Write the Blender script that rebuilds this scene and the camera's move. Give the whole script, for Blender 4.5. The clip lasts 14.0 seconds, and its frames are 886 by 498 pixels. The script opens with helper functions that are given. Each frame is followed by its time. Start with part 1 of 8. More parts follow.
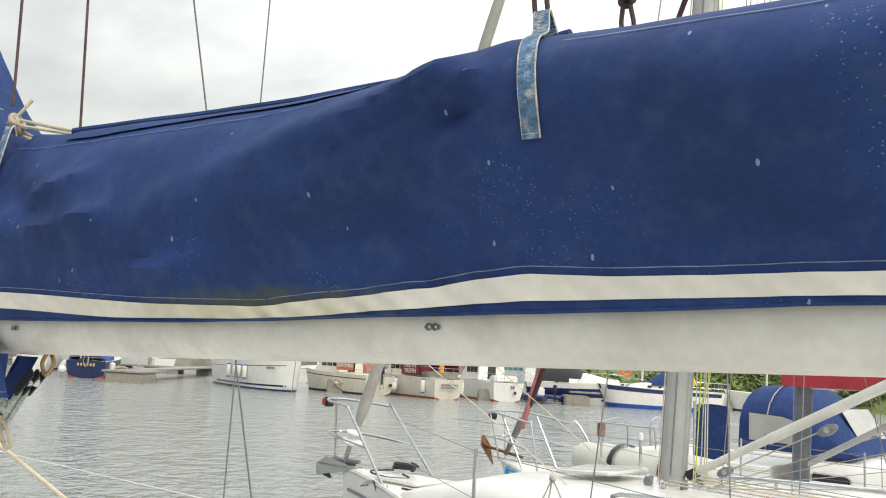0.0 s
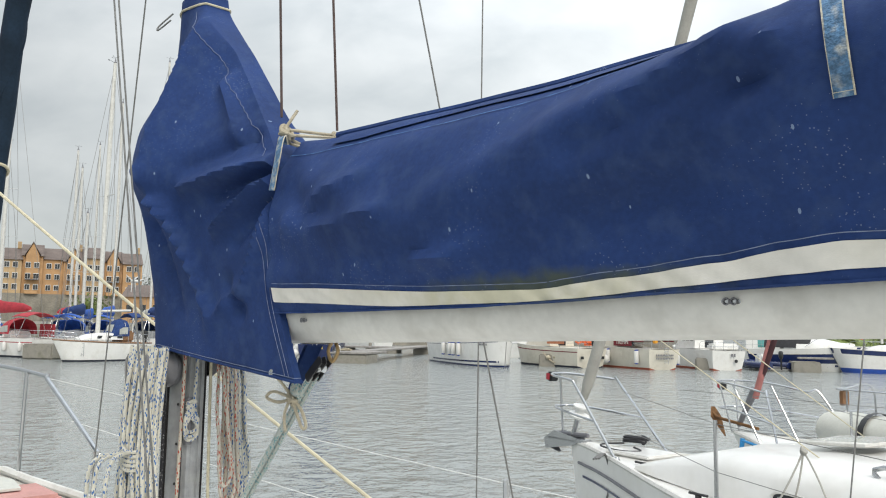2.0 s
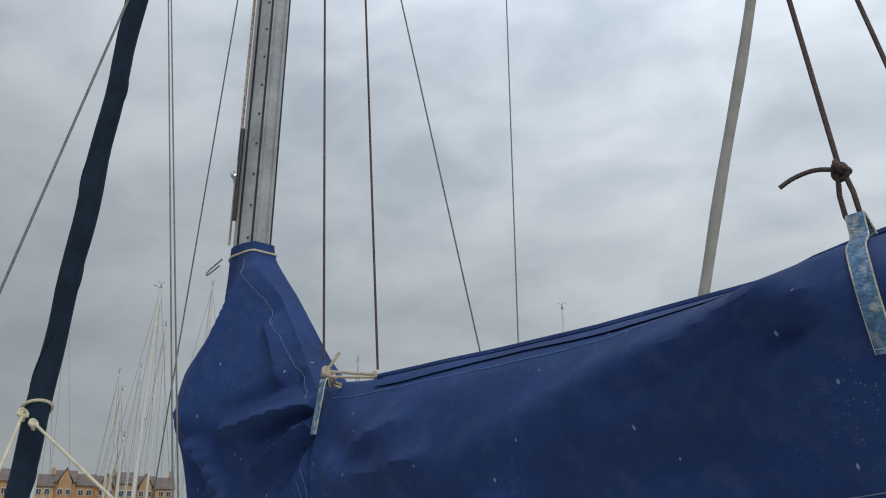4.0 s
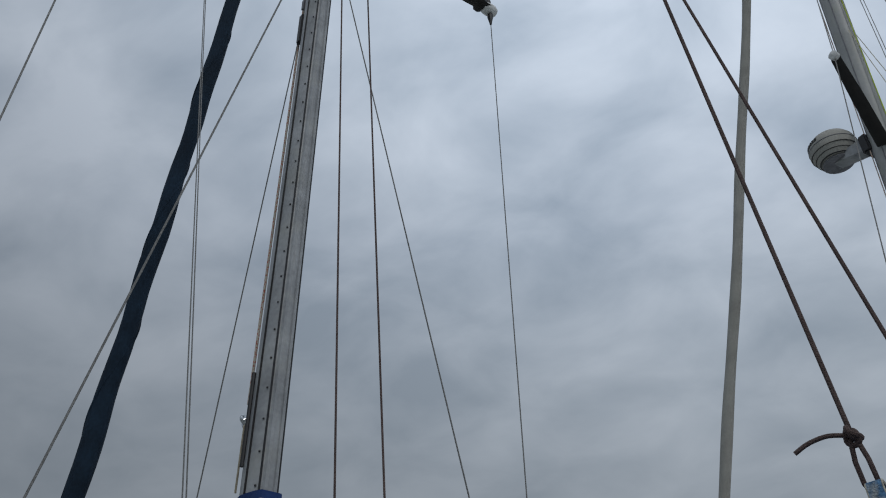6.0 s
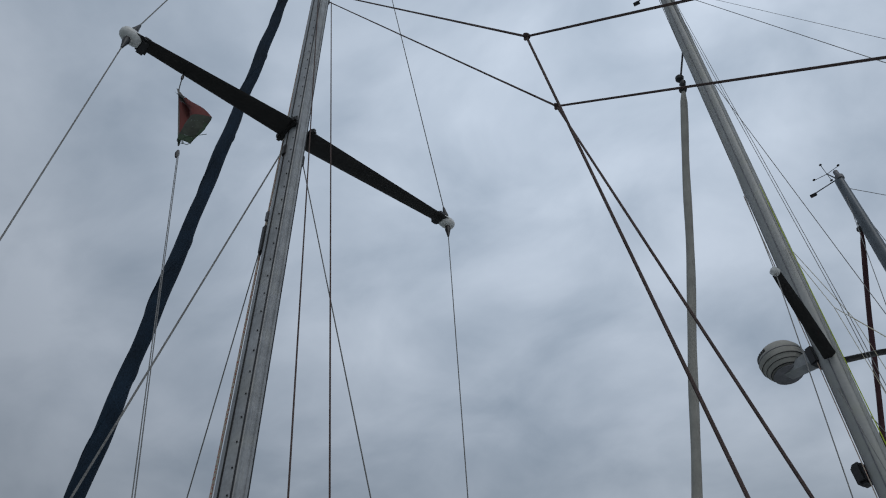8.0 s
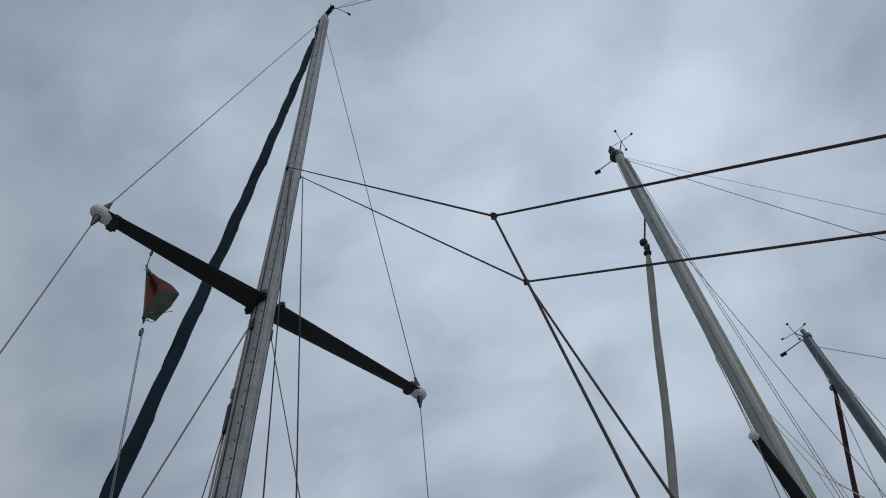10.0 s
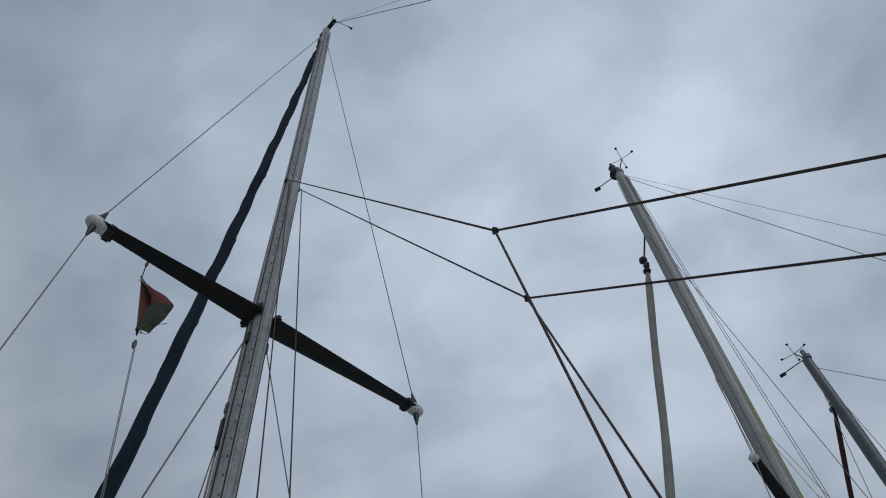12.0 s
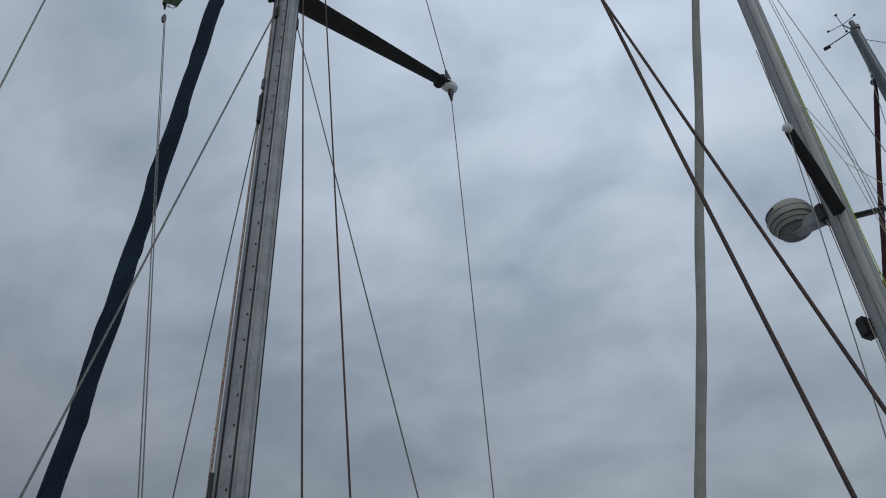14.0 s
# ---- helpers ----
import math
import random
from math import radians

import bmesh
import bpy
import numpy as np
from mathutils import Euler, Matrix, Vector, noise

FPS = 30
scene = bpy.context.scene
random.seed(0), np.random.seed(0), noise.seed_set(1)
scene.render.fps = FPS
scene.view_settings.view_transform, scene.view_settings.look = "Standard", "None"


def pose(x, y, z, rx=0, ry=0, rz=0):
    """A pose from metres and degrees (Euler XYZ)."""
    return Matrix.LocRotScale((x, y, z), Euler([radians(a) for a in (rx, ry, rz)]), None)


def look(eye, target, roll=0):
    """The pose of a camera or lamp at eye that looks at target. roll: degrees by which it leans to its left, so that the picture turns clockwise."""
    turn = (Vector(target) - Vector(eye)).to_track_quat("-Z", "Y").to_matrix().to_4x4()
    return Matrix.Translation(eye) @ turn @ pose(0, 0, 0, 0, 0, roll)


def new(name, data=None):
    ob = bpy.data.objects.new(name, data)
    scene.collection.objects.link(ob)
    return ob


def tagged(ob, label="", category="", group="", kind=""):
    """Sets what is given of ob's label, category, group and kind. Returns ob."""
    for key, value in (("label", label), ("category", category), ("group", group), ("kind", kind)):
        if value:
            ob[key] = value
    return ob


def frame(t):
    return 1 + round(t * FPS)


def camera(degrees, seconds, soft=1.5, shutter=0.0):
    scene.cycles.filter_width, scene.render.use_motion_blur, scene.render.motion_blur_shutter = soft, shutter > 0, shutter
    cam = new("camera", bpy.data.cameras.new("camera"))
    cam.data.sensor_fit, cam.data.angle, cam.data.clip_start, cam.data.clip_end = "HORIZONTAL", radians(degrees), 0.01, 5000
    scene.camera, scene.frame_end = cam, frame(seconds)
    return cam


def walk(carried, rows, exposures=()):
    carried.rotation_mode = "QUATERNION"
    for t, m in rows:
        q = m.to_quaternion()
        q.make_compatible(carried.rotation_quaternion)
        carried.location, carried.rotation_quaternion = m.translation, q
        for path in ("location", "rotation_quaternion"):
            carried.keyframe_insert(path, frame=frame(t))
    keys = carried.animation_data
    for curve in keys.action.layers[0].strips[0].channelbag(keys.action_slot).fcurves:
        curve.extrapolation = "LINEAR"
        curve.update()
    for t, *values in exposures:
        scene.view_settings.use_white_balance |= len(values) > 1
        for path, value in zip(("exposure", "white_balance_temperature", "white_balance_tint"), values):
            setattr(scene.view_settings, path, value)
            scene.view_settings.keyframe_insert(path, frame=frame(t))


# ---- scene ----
cam = camera(56.9, 14.0, soft=1.1)
PATH = [
    (0, (0.012, -0.003, 2.546), (-0.012, 1.978, 2.821), 3.2),
    (0.5, (-0.019, 0.005, 2.549), (-0.124, 1.984, 2.817), 2.5),
    (1, (-0.061, -0.009, 2.548), (-0.322, 1.962, 2.765), 1.6),
    (1.5, (-0.091, -0.023, 2.539), (-0.487, 1.932, 2.692), 1.2),
    (2, (-0.104, -0.03, 2.551), (-0.611, 1.895, 2.747), 0.8),
    (2.5, (-0.108, -0.038, 2.568), (-0.668, 1.85, 2.917), 0.5),
    (3, (-0.103, -0.044, 2.576), (-0.683, 1.804, 3.072), 0.5),
    (3.2, (-0.103, -0.045, 2.581), (-0.681, 1.795, 3.108), 0.3),
    (5.5, (-0.112, -0.125, 2.647), (-0.62, 1.48, 3.727), -0.7),
    (6, (-0.106, -0.139, 2.653), (-0.587, 1.413, 3.818), -1.3),
    (6.5, (-0.117, -0.147, 2.663), (-0.566, 1.355, 3.904), -1.7),
    (7, (-0.106, -0.181, 2.651), (-0.504, 1.247, 3.994), -1.7),
    (7.5, (-0.123, -0.159, 2.668), (-0.452, 1.181, 4.116), -2.8),
    (8, (-0.115, -0.162, 2.702), (-0.386, 1.11, 4.221), -4.0),
    (8.5, (-0.104, -0.18, 2.715), (-0.33, 1.025, 4.295), -5.3),
    (9, (-0.097, -0.18, 2.721), (-0.278, 0.944, 4.366), -7.2),
    (11.5, (-0.113, -0.164, 2.832), (-0.184, 0.727, 4.621), -10.7),
    (12, (-0.111, -0.153, 2.811), (-0.205, 0.799, 4.567), -9.5),
    (12.5, (-0.13, -0.174, 2.808), (-0.282, 0.957, 4.45), -7.9),
    (13, (-0.142, -0.138, 2.821), (-0.367, 1.138, 4.344), -6.8),
    (13.5, (-0.147, -0.122, 2.804), (-0.432, 1.24, 4.24), -5.9),
    (14, (-0.153, -0.094, 2.762), (-0.502, 1.391, 4.056), -4.8),
]
walk(cam, [(t, look(eye, target, roll)) for t, eye, target, roll in PATH],
     exposures=[(0, 1.3, 7600, 10), (1.5, 1.25, 7200, 10), (3.0, 0.84, 7050, 10), (3.6, 0.55, 6900, 10), (5.2, -0.22, 6350, 10), (6.0, -0.42, 6350, 10), (9.0, -0.62, 6250, 10), (12.5, -0.70, 6250, 10), (14.0, -0.52, 6250, 10)])

# ---- world and light: a bright overcast sky ----
world = bpy.data.worlds.new("world")
scene.world = world
world.use_nodes = True
wn, wl = world.node_tree.nodes, world.node_tree.links
wn.clear()
w_out = wn.new("ShaderNodeOutputWorld")
w_bg = wn.new("ShaderNodeBackground")
w_bg.inputs["Strength"].default_value = 0.1
sky = wn.new("ShaderNodeTexSky")
sky.sky_type = "NISHITA"
sky.sun_disc = False
sky.sun_elevation, sky.sun_rotation = radians(43), radians(145)
w_tc = wn.new("ShaderNodeTexCoord")
w_sep = wn.new("ShaderNodeSeparateXYZ")
wl.new(w_tc.outputs["Generated"], w_sep.inputs[0])


def wmath(op, a, b=None):
    n = wn.new("ShaderNodeMath")
    n.operation = op
    for k, v in enumerate((a, b)):
        if v is None:
            continue
        if isinstance(v, (int, float)):
            n.inputs[k].default_value = v
        else:
            wl.new(v, n.inputs[k])
    return n.outputs[0]


# cloud deck: the view direction is laid onto a flat layer overhead
up_z = wmath("ADD", wmath("MAXIMUM", w_sep.outputs[2], 0.0), 0.35)
w_cmb = wn.new("ShaderNodeCombineXYZ")
wl.new(wmath("DIVIDE", w_sep.outputs[0], up_z), w_cmb.inputs[0])
wl.new(wmath("DIVIDE", w_sep.outputs[1], up_z), w_cmb.inputs[1])
w_map = wn.new("ShaderNodeMapping")
w_map.inputs["Rotation"].default_value = (0, 0, radians(35))
w_map.inputs["Scale"].default_value = (1.0, 1.25, 1.0)
w_map.inputs["Location"].default_value = (0.35, 0.15, 0)
wl.new(w_cmb.outputs[0], w_map.inputs[0])


def wnoise(scale, detail, rough, dist):
    n = wn.new("ShaderNodeTexNoise")
    n.inputs["Scale"].default_value, n.inputs["Detail"].default_value = scale, detail
    n.inputs["Roughness"].default_value, n.inputs["Distortion"].default_value = rough, dist
    wl.new(w_map.outputs[0], n.inputs["Vector"])
    return n.outputs[0]


big, fine = wnoise(1.6, 3, 0.5, 0.2), wnoise(5.2, 6, 0.5, 0.3)
w_sum = wmath("ADD", wmath("MULTIPLY", big, 0.5), wmath("MULTIPLY", fine, 0.5))
w_ramp = wn.new("ShaderNodeValToRGB")
w_ramp.color_ramp.elements[0].position, w_ramp.color_ramp.elements[0].color = 0.38, (3.3, 3.95, 4.75, 1)
w_ramp.color_ramp.elements[1].position, w_ramp.color_ramp.elements[1].color = 0.62, (6.1, 6.75, 7.6, 1)
wl.new(w_sum, w_ramp.inputs[0])
# towards the horizon the cloud evens out to a pale grey
w_haze = wn.new("ShaderNodeMixRGB")
w_haze.inputs[2].default_value = (5.4, 5.95, 6.3, 1)
hz = wmath("POWER", wmath("SUBTRACT", 1.0, wmath("MINIMUM", wmath("MULTIPLY", wmath("MAXIMUM", w_sep.outputs[2], 0.0), 1.7), 1.0)), 0.9)
wl.new(wmath("MULTIPLY", hz, 0.85), w_haze.inputs[0])
wl.new(w_ramp.outputs[0], w_haze.inputs[1])
# the cloud is brighter round the hidden sun, behind the viewer, and darker away from it
w_dot = wn.new("ShaderNodeVectorMath")
w_dot.operation = "DOT_PRODUCT"
wl.new(w_tc.outputs["Generated"], w_dot.inputs[0])
w_dot.inputs[1].default_value = (0.5, -0.20, 0.55)
glow = wmath("MAXIMUM", wmath("ADD", wmath("MULTIPLY", w_dot.outputs["Value"], 0.55), 0.77), 0.5)
# an overcast sky is brightest overhead
glow = wmath("MULTIPLY", glow, wmath("ADD", 1.0, wmath("MULTIPLY", wmath("MINIMUM", wmath("MAXIMUM", wmath("SUBTRACT", w_sep.outputs[2], 0.3), 0.0), 0.55), 0.65)))
# a thinner, brighter stretch of the deck stands over the basin
w_thin = wn.new("ShaderNodeVectorMath")
w_thin.operation = "DOT_PRODUCT"
wl.new(w_tc.outputs["Generated"], w_thin.inputs[0])
w_thin.inputs[1].default_value = (-0.04, 0.62, 0.78)
glow = wmath("MULTIPLY", glow, wmath("ADD", 0.8, wmath("MULTIPLY", wmath("POWER", wmath("MAXIMUM", w_thin.outputs["Value"], 0.0), 5.5), 0.51)))
w_lit = wn.new("ShaderNodeMixRGB")
w_lit.blend_type = "MULTIPLY"
w_lit.inputs[0].default_value = 1.0
wl.new(w_haze.outputs[0], w_lit.inputs[1])
wl.new(glow, w_lit.inputs[2])
w_mix = wn.new("ShaderNodeMixRGB")
w_mix.inputs[0].default_value = 0.96
wl.new(sky.outputs[0], w_mix.inputs[1])
wl.new(w_lit.outputs[0], w_mix.inputs[2])
wl.new(w_mix.outputs[0], w_bg.inputs["Color"])
wl.new(w_bg.outputs[0], w_out.inputs[0])

sun = new("sun", bpy.data.lights.new("sun", "SUN"))
sun.data.energy, sun.data.angle, sun.data.color = 0.75, radians(25), (1.0, 0.97, 0.92)
sun.matrix_world = look((21, -30, 34), (0, 0, 0))

# ---- materials ----


def mat(name, color, rough=0.5, metal=0.0, vary=0.12, scale=6.0, fine_scale=60.0, bump=0.0, bump_scale=120.0, spec=0.5, dirt=None, dirt_amount=0.0, dirt_scale=3.0, coat=0.0, trans=0.0, crumple=0.0, crumple_scale=14.0):
    m = bpy.data.materials.new(name)
    m.use_nodes = True
    n, l = m.node_tree.nodes, m.node_tree.links
    b = n["Principled BSDF"]
    b.inputs["Roughness"].default_value, b.inputs["Metallic"].default_value = rough, metal
    b.inputs["Specular IOR Level"].default_value = spec
    b.inputs["Coat Weight"].default_value = coat
    b.inputs["Transmission Weight"].default_value = trans
    tc = n.new("ShaderNodeTexCoord")

    def nz(s, d=4):
        t = n.new("ShaderNodeTexNoise")
        t.inputs["Scale"].default_value, t.inputs["Detail"].default_value = s, d
        l.new(tc.outputs["Object"], t.inputs["Vector"])
        return t.outputs[0]

    def mixc(fac, a, c, mode="MIX"):
        x = n.new("ShaderNodeMixRGB")
        x.blend_type = mode
        for k, v in enumerate((fac, a, c)):
            if isinstance(v, (tuple, float, int)):
                x.inputs[k].default_value = v
            else:
                l.new(v, x.inputs[k])
        return x.outputs[0]

    def ramp(src, a, c):
        r = n.new("ShaderNodeMapRange")
        r.inputs[1].default_value, r.inputs[2].default_value = a, c
        l.new(src, r.inputs[0])
        return r.outputs[0]

    lo = tuple(c * (1 - vary) for c in color[:3]) + (1,)
    hi = tuple(min(1, c * (1 + vary)) for c in color[:3]) + (1,)
    col = mixc(ramp(nz(scale), 0.3, 0.7), lo, hi)
    col = mixc(ramp(nz(fine_scale, 3), 0.35, 0.65), mixc(vary * 0.7, col, (0, 0, 0, 1)), col)
    if dirt:
        col = mixc(mixc(1.0, ramp(nz(dirt_scale, 6), 0.5, 0.72), (dirt_amount,) * 3 + (1,), "MULTIPLY"), col, tuple(dirt) + (1,))
    l.new(col, b.inputs["Base Color"])
    if bump:
        bm_ = n.new("ShaderNodeBump")
        bm_.inputs["Strength"].default_value, bm_.inputs["Distance"].default_value = bump, 0.01
        l.new(nz(bump_scale, 4), bm_.inputs["Height"])
        if crumple:
            cr = n.new("ShaderNodeBump")
            cr.inputs["Strength"].default_value, cr.inputs["Distance"].default_value = crumple, 0.03
            l.new(nz(crumple_scale, 5), cr.inputs["Height"])
            l.new(cr.outputs[0], bm_.inputs["Normal"])
        l.new(bm_.outputs[0], b.inputs["Normal"])
    return m


def flecked(name, base, fleck, scale=90.0, cut=0.42):
    """Braided rope: a pale cover with flecks of a second colour and a fine weave."""
    m = mat(name, base, 0.85, vary=0.12, scale=25, fine_scale=300, bump=0.5, bump_scale=350)
    n, l = m.node_tree.nodes, m.node_tree.links
    b = n["Principled BSDF"]
    old = b.inputs["Base Color"].links[0].from_socket
    tc = n.new("ShaderNodeTexCoord")
    mp = n.new("ShaderNodeMapping")
    mp.inputs["Scale"].default_value = (1, 1, 0.45)
    l.new(tc.outputs["Object"], mp.inputs[0])
    v = n.new("ShaderNodeTexVoronoi")
    v.inputs["Scale"].default_value = scale
    l.new(mp.outputs[0], v.inputs["Vector"])
    lt = n.new("ShaderNodeMath")
    lt.operation = "LESS_THAN"
    lt.inputs[1].default_value = cut
    l.new(v.outputs["Distance"], lt.inputs[0])
    x = n.new("ShaderNodeMixRGB")
    l.new(lt.outputs[0], x.inputs[0])
    l.new(old, x.inputs[1])
    x.inputs[2].default_value = (*fleck, 1)
    l.new(x.outputs[0], b.inputs["Base Color"])
    return m


CANVAS = mat("navy_canvas", (0.0135, 0.041, 0.150), 0.8, vary=0.2, scale=5, fine_scale=110, bump=0.12, bump_scale=800, spec=0.3, crumple=0.2, crumple_scale=7, dirt=(0.04, 0.075, 0.17), dirt_amount=0.4, dirt_scale=26)


def lint(m, tint, scale, size):
    """Sparse pale specks stuck to a cloth."""
    n, l = m.node_tree.nodes, m.node_tree.links
    b = n["Principled BSDF"]
    old = b.inputs["Base Color"].links[0].from_socket
    tc = n.new("ShaderNodeTexCoord")
    mp = n.new("ShaderNodeMapping")
    mp.inputs["Scale"].default_value = (1.5, 0.6, 0.8)
    mp.inputs["Rotation"].default_value = (0.2, 0.5, 0.1)
    l.new(tc.outputs["Object"], mp.inputs[0])
    v = n.new("ShaderNodeTexVoronoi")
    v.inputs["Scale"].default_value = scale
    l.new(mp.outputs[0], v.inputs["Vector"])
    lt = n.new("ShaderNodeMath")
    lt.operation = "LESS_THAN"
    lt.inputs[1].default_value = size
    l.new(v.outputs["Distance"], lt.inputs[0])
    x = n.new("ShaderNodeMixRGB")
    l.new(lt.outputs[0], x.inputs[0])
    l.new(old, x.inputs[1])
    x.inputs[2].default_value = tuple(tint) + (1,)
    l.new(x.outputs[0], b.inputs["Base Color"])


lint(CANVAS, (0.20, 0.27, 0.40), 17.0, 0.055)
CANVAS_DK = mat("faded_blue_sailcloth", (0.0125, 0.028, 0.050), 0.85, vary=0.3, scale=6, fine_scale=60, bump=0.25, bump_scale=200, spec=0.25)
CANVAS_BL = mat("bright_blue_canvas", (0.02, 0.1, 0.42), 0.8, vary=0.25, scale=3, bump=0.2)
CANVAS_RED = mat("red_canvas", (0.42, 0.035, 0.05), 0.8, vary=0.2, scale=3, bump=0.2)
STRIPE = mat("cream_canvas", (0.73, 0.70, 0.64), 0.85, vary=0.08, scale=8, fine_scale=70, bump=0.1, bump_scale=500, dirt=(0.5, 0.46, 0.3), dirt_amount=0.25, dirt_scale=5)
THREAD = mat("pale_thread", (0.19, 0.23, 0.34), 0.9, vary=0.3, scale=40)
WEB = mat("worn_blue_webbing", (0.10, 0.22, 0.38), 0.9, vary=0.5, scale=55, fine_scale=240, bump=0.6, bump_scale=300, dirt=(0.5, 0.5, 0.46), dirt_amount=0.8, dirt_scale=70)
WEB_EDGE = mat("bleached_webbing", (0.5, 0.47, 0.38), 0.95, vary=0.3, scale=60, bump=0.5, bump_scale=300)
SPAR = mat("grey_anodised_spar", (0.68, 0.665, 0.625), 0.42, 0.0, vary=0.1, scale=3, fine_scale=60, bump=0.08, bump_scale=60, dirt=(0.42, 0.40, 0.36), dirt_amount=0.4, dirt_scale=14)
SPAR2 = mat("silver_anodised_mast", (0.34, 0.35, 0.36), 0.45, 0.15, vary=0.22, scale=9, fine_scale=55, bump=0.1, bump_scale=50, dirt=(0.4, 0.4, 0.36), dirt_amount=0.4, dirt_scale=10)
SPAR_FAR = mat("white_spar", (0.62, 0.61, 0.57), 0.5, vary=0.1)
SPAR_SLATE = mat("slate_anodised_mast", (0.13, 0.15, 0.17), 0.45, 0.15, vary=0.2, scale=9, fine_scale=55, bump=0.1, bump_scale=50)
MAST_W = mat("white_anodised_mast", (0.40, 0.405, 0.395), 0.5, 0.05, vary=0.1, scale=4, fine_scale=40, bump=0.1, bump_scale=50, dirt=(0.4, 0.41, 0.34), dirt_amount=0.5, dirt_scale=7)
DARK_ALU = mat("dark_grey_spreader", (0.015, 0.013, 0.012), 0.55, 0.2, vary=0.3, scale=10, fine_scale=90, bump=0.1)
STEEL = mat("stainless_steel", (0.52, 0.53, 0.54), 0.2, 0.95, vary=0.06, scale=20)
WIRE = mat("wire_rope", (0.20, 0.198, 0.19), 0.5, 0.3, vary=0.15, scale=60, bump=0.3, bump_scale=500)
BLACK = mat("black_plastic", (0.02, 0.02, 0.022), 0.5, vary=0.2, scale=20)
GREYPL = mat("grey_winch_casting", (0.20, 0.20, 0.215), 0.55, 0.2, vary=0.15, scale=25, bump=0.15)
WHITEPL = mat("white_plastic", (0.72, 0.72, 0.70), 0.45, vary=0.06, scale=12)
GEL = mat("white_gelcoat", (0.78, 0.77, 0.74), 0.28, vary=0.05, scale=1.2, fine_scale=14, coat=0.25, dirt=(0.55, 0.52, 0.45), dirt_amount=0.35, dirt_scale=2.5)
GEL_CREAM = mat("cream_gelcoat", (0.66, 0.62, 0.53), 0.32, vary=0.06, scale=1.2, fine_scale=14, coat=0.2, dirt=(0.45, 0.40, 0.32), dirt_amount=0.4, dirt_scale=2.0)
DECK = mat("non_slip_deck", (0.66, 0.64, 0.59), 0.75, vary=0.06, scale=2, fine_scale=40, bump=0.3, bump_scale=250, dirt=(0.45, 0.42, 0.36), dirt_amount=0.4, dirt_scale=4)
HULL_BLUE = mat("navy_hull_paint", (0.012, 0.025, 0.10), 0.25, vary=0.15, coat=0.3)
HULL_BRIGHT = mat("blue_hull_paint", (0.012, 0.07, 0.36), 0.3, vary=0.15, coat=0.3)
ANTIFOUL = mat("red_antifouling", (0.35, 0.09, 0.05), 0.8, vary=0.2)
ANTIFOUL_DK = mat("dark_antifouling", (0.03, 0.035, 0.05), 0.8, vary=0.3)
MAROON = mat("maroon_canvas", (0.20, 0.02, 0.03), 0.8, vary=0.2)
TEAK = mat("weathered_teak", (0.24, 0.12, 0.055), 0.6, vary=0.3, scale=8, fine_scale=80, bump=0.2)
GLASS_DK = mat("tinted_window", (0.015, 0.018, 0.022), 0.08, vary=0.1, coat=0.5)
CLEAR_PVC = mat("clear_vinyl", (0.42, 0.43, 0.40), 0.15, vary=0.15, scale=3)
TEAL = mat("teal_glass_panels", (0.12, 0.34, 0.33), 0.15, vary=0.2, scale=2)
RUBBER = mat("dark_rubber", (0.03, 0.03, 0.034), 0.7, vary=0.2)
FENDER = mat("white_fender", (0.7, 0.69, 0.66), 0.5, vary=0.08, dirt=(0.4, 0.38, 0.3), dirt_amount=0.4, dirt_scale=6)
FENDER_BL = mat("blue_fender_end", (0.02, 0.06, 0.35), 0.5, vary=0.1)
ORANGE = mat("orange_lifebuoy", (0.75, 0.14, 0.04), 0.6, vary=0.1)
YELLOW = mat("yellow_plastic", (0.72, 0.47, 0.03), 0.6, vary=0.1)
ROPE_W = flecked("white_rope_blue_fleck", (0.60, 0.58, 0.50), (0.04, 0.13, 0.34), 190, 0.36)
ROPE_R = flecked("white_rope_red_fleck", (0.55, 0.50, 0.42), (0.42, 0.09, 0.06), 190, 0.36)
ROPE_BR = mat("brown_weathered_rope", (0.115, 0.078, 0.07), 0.9, vary=0.25, scale=30, fine_scale=250, bump=0.6, bump_scale=450)
ROPE_TAN = mat("tan_rope", (0.50, 0.44, 0.33), 0.9, vary=0.2, scale=30, fine_scale=250, bump=0.6, bump_scale=400)
ROPE_CR = mat("cream_rope", (0.66, 0.60, 0.44), 0.9, vary=0.12, scale=20, fine_scale=250, bump=0.5, bump_scale=400)
ROPE_GN = flecked("grey_green_rope", (0.42, 0.45, 0.42), (0.12, 0.28, 0.30), 190, 0.34)
ROPE_BK = flecked("black_rope", (0.03, 0.03, 0.035), (0.3, 0.3, 0.3), 220, 0.25)
ROPE_BLUE = mat("bright_blue_rope", (0.03, 0.28, 0.6), 0.8, vary=0.15)
ROPE_LIME = mat("lime_rope", (0.5, 0.62, 0.05), 0.8, vary=0.15)
SAIL_W = mat("grey_white_sail_cover", (0.39, 0.38, 0.345), 0.85, vary=0.12, scale=6, fine_scale=60, bump=0.25, bump_scale=150)
SAIL_RED = mat("faded_red_sail_strip", (0.44, 0.17, 0.155), 0.85, vary=0.2, scale=10)
SAIL_MAROON = mat("maroon_furled_sail", (0.07, 0.025, 0.03), 0.85, vary=0.25, scale=6)
COVER_GR = mat("pale_grey_cover", (0.55, 0.55, 0.50), 0.8, vary=0.1, scale=5, bump=0.2)
PINK = mat("faded_pink_canvas", (0.58, 0.30, 0.27), 0.85, vary=0.12, scale=4, bump=0.2)
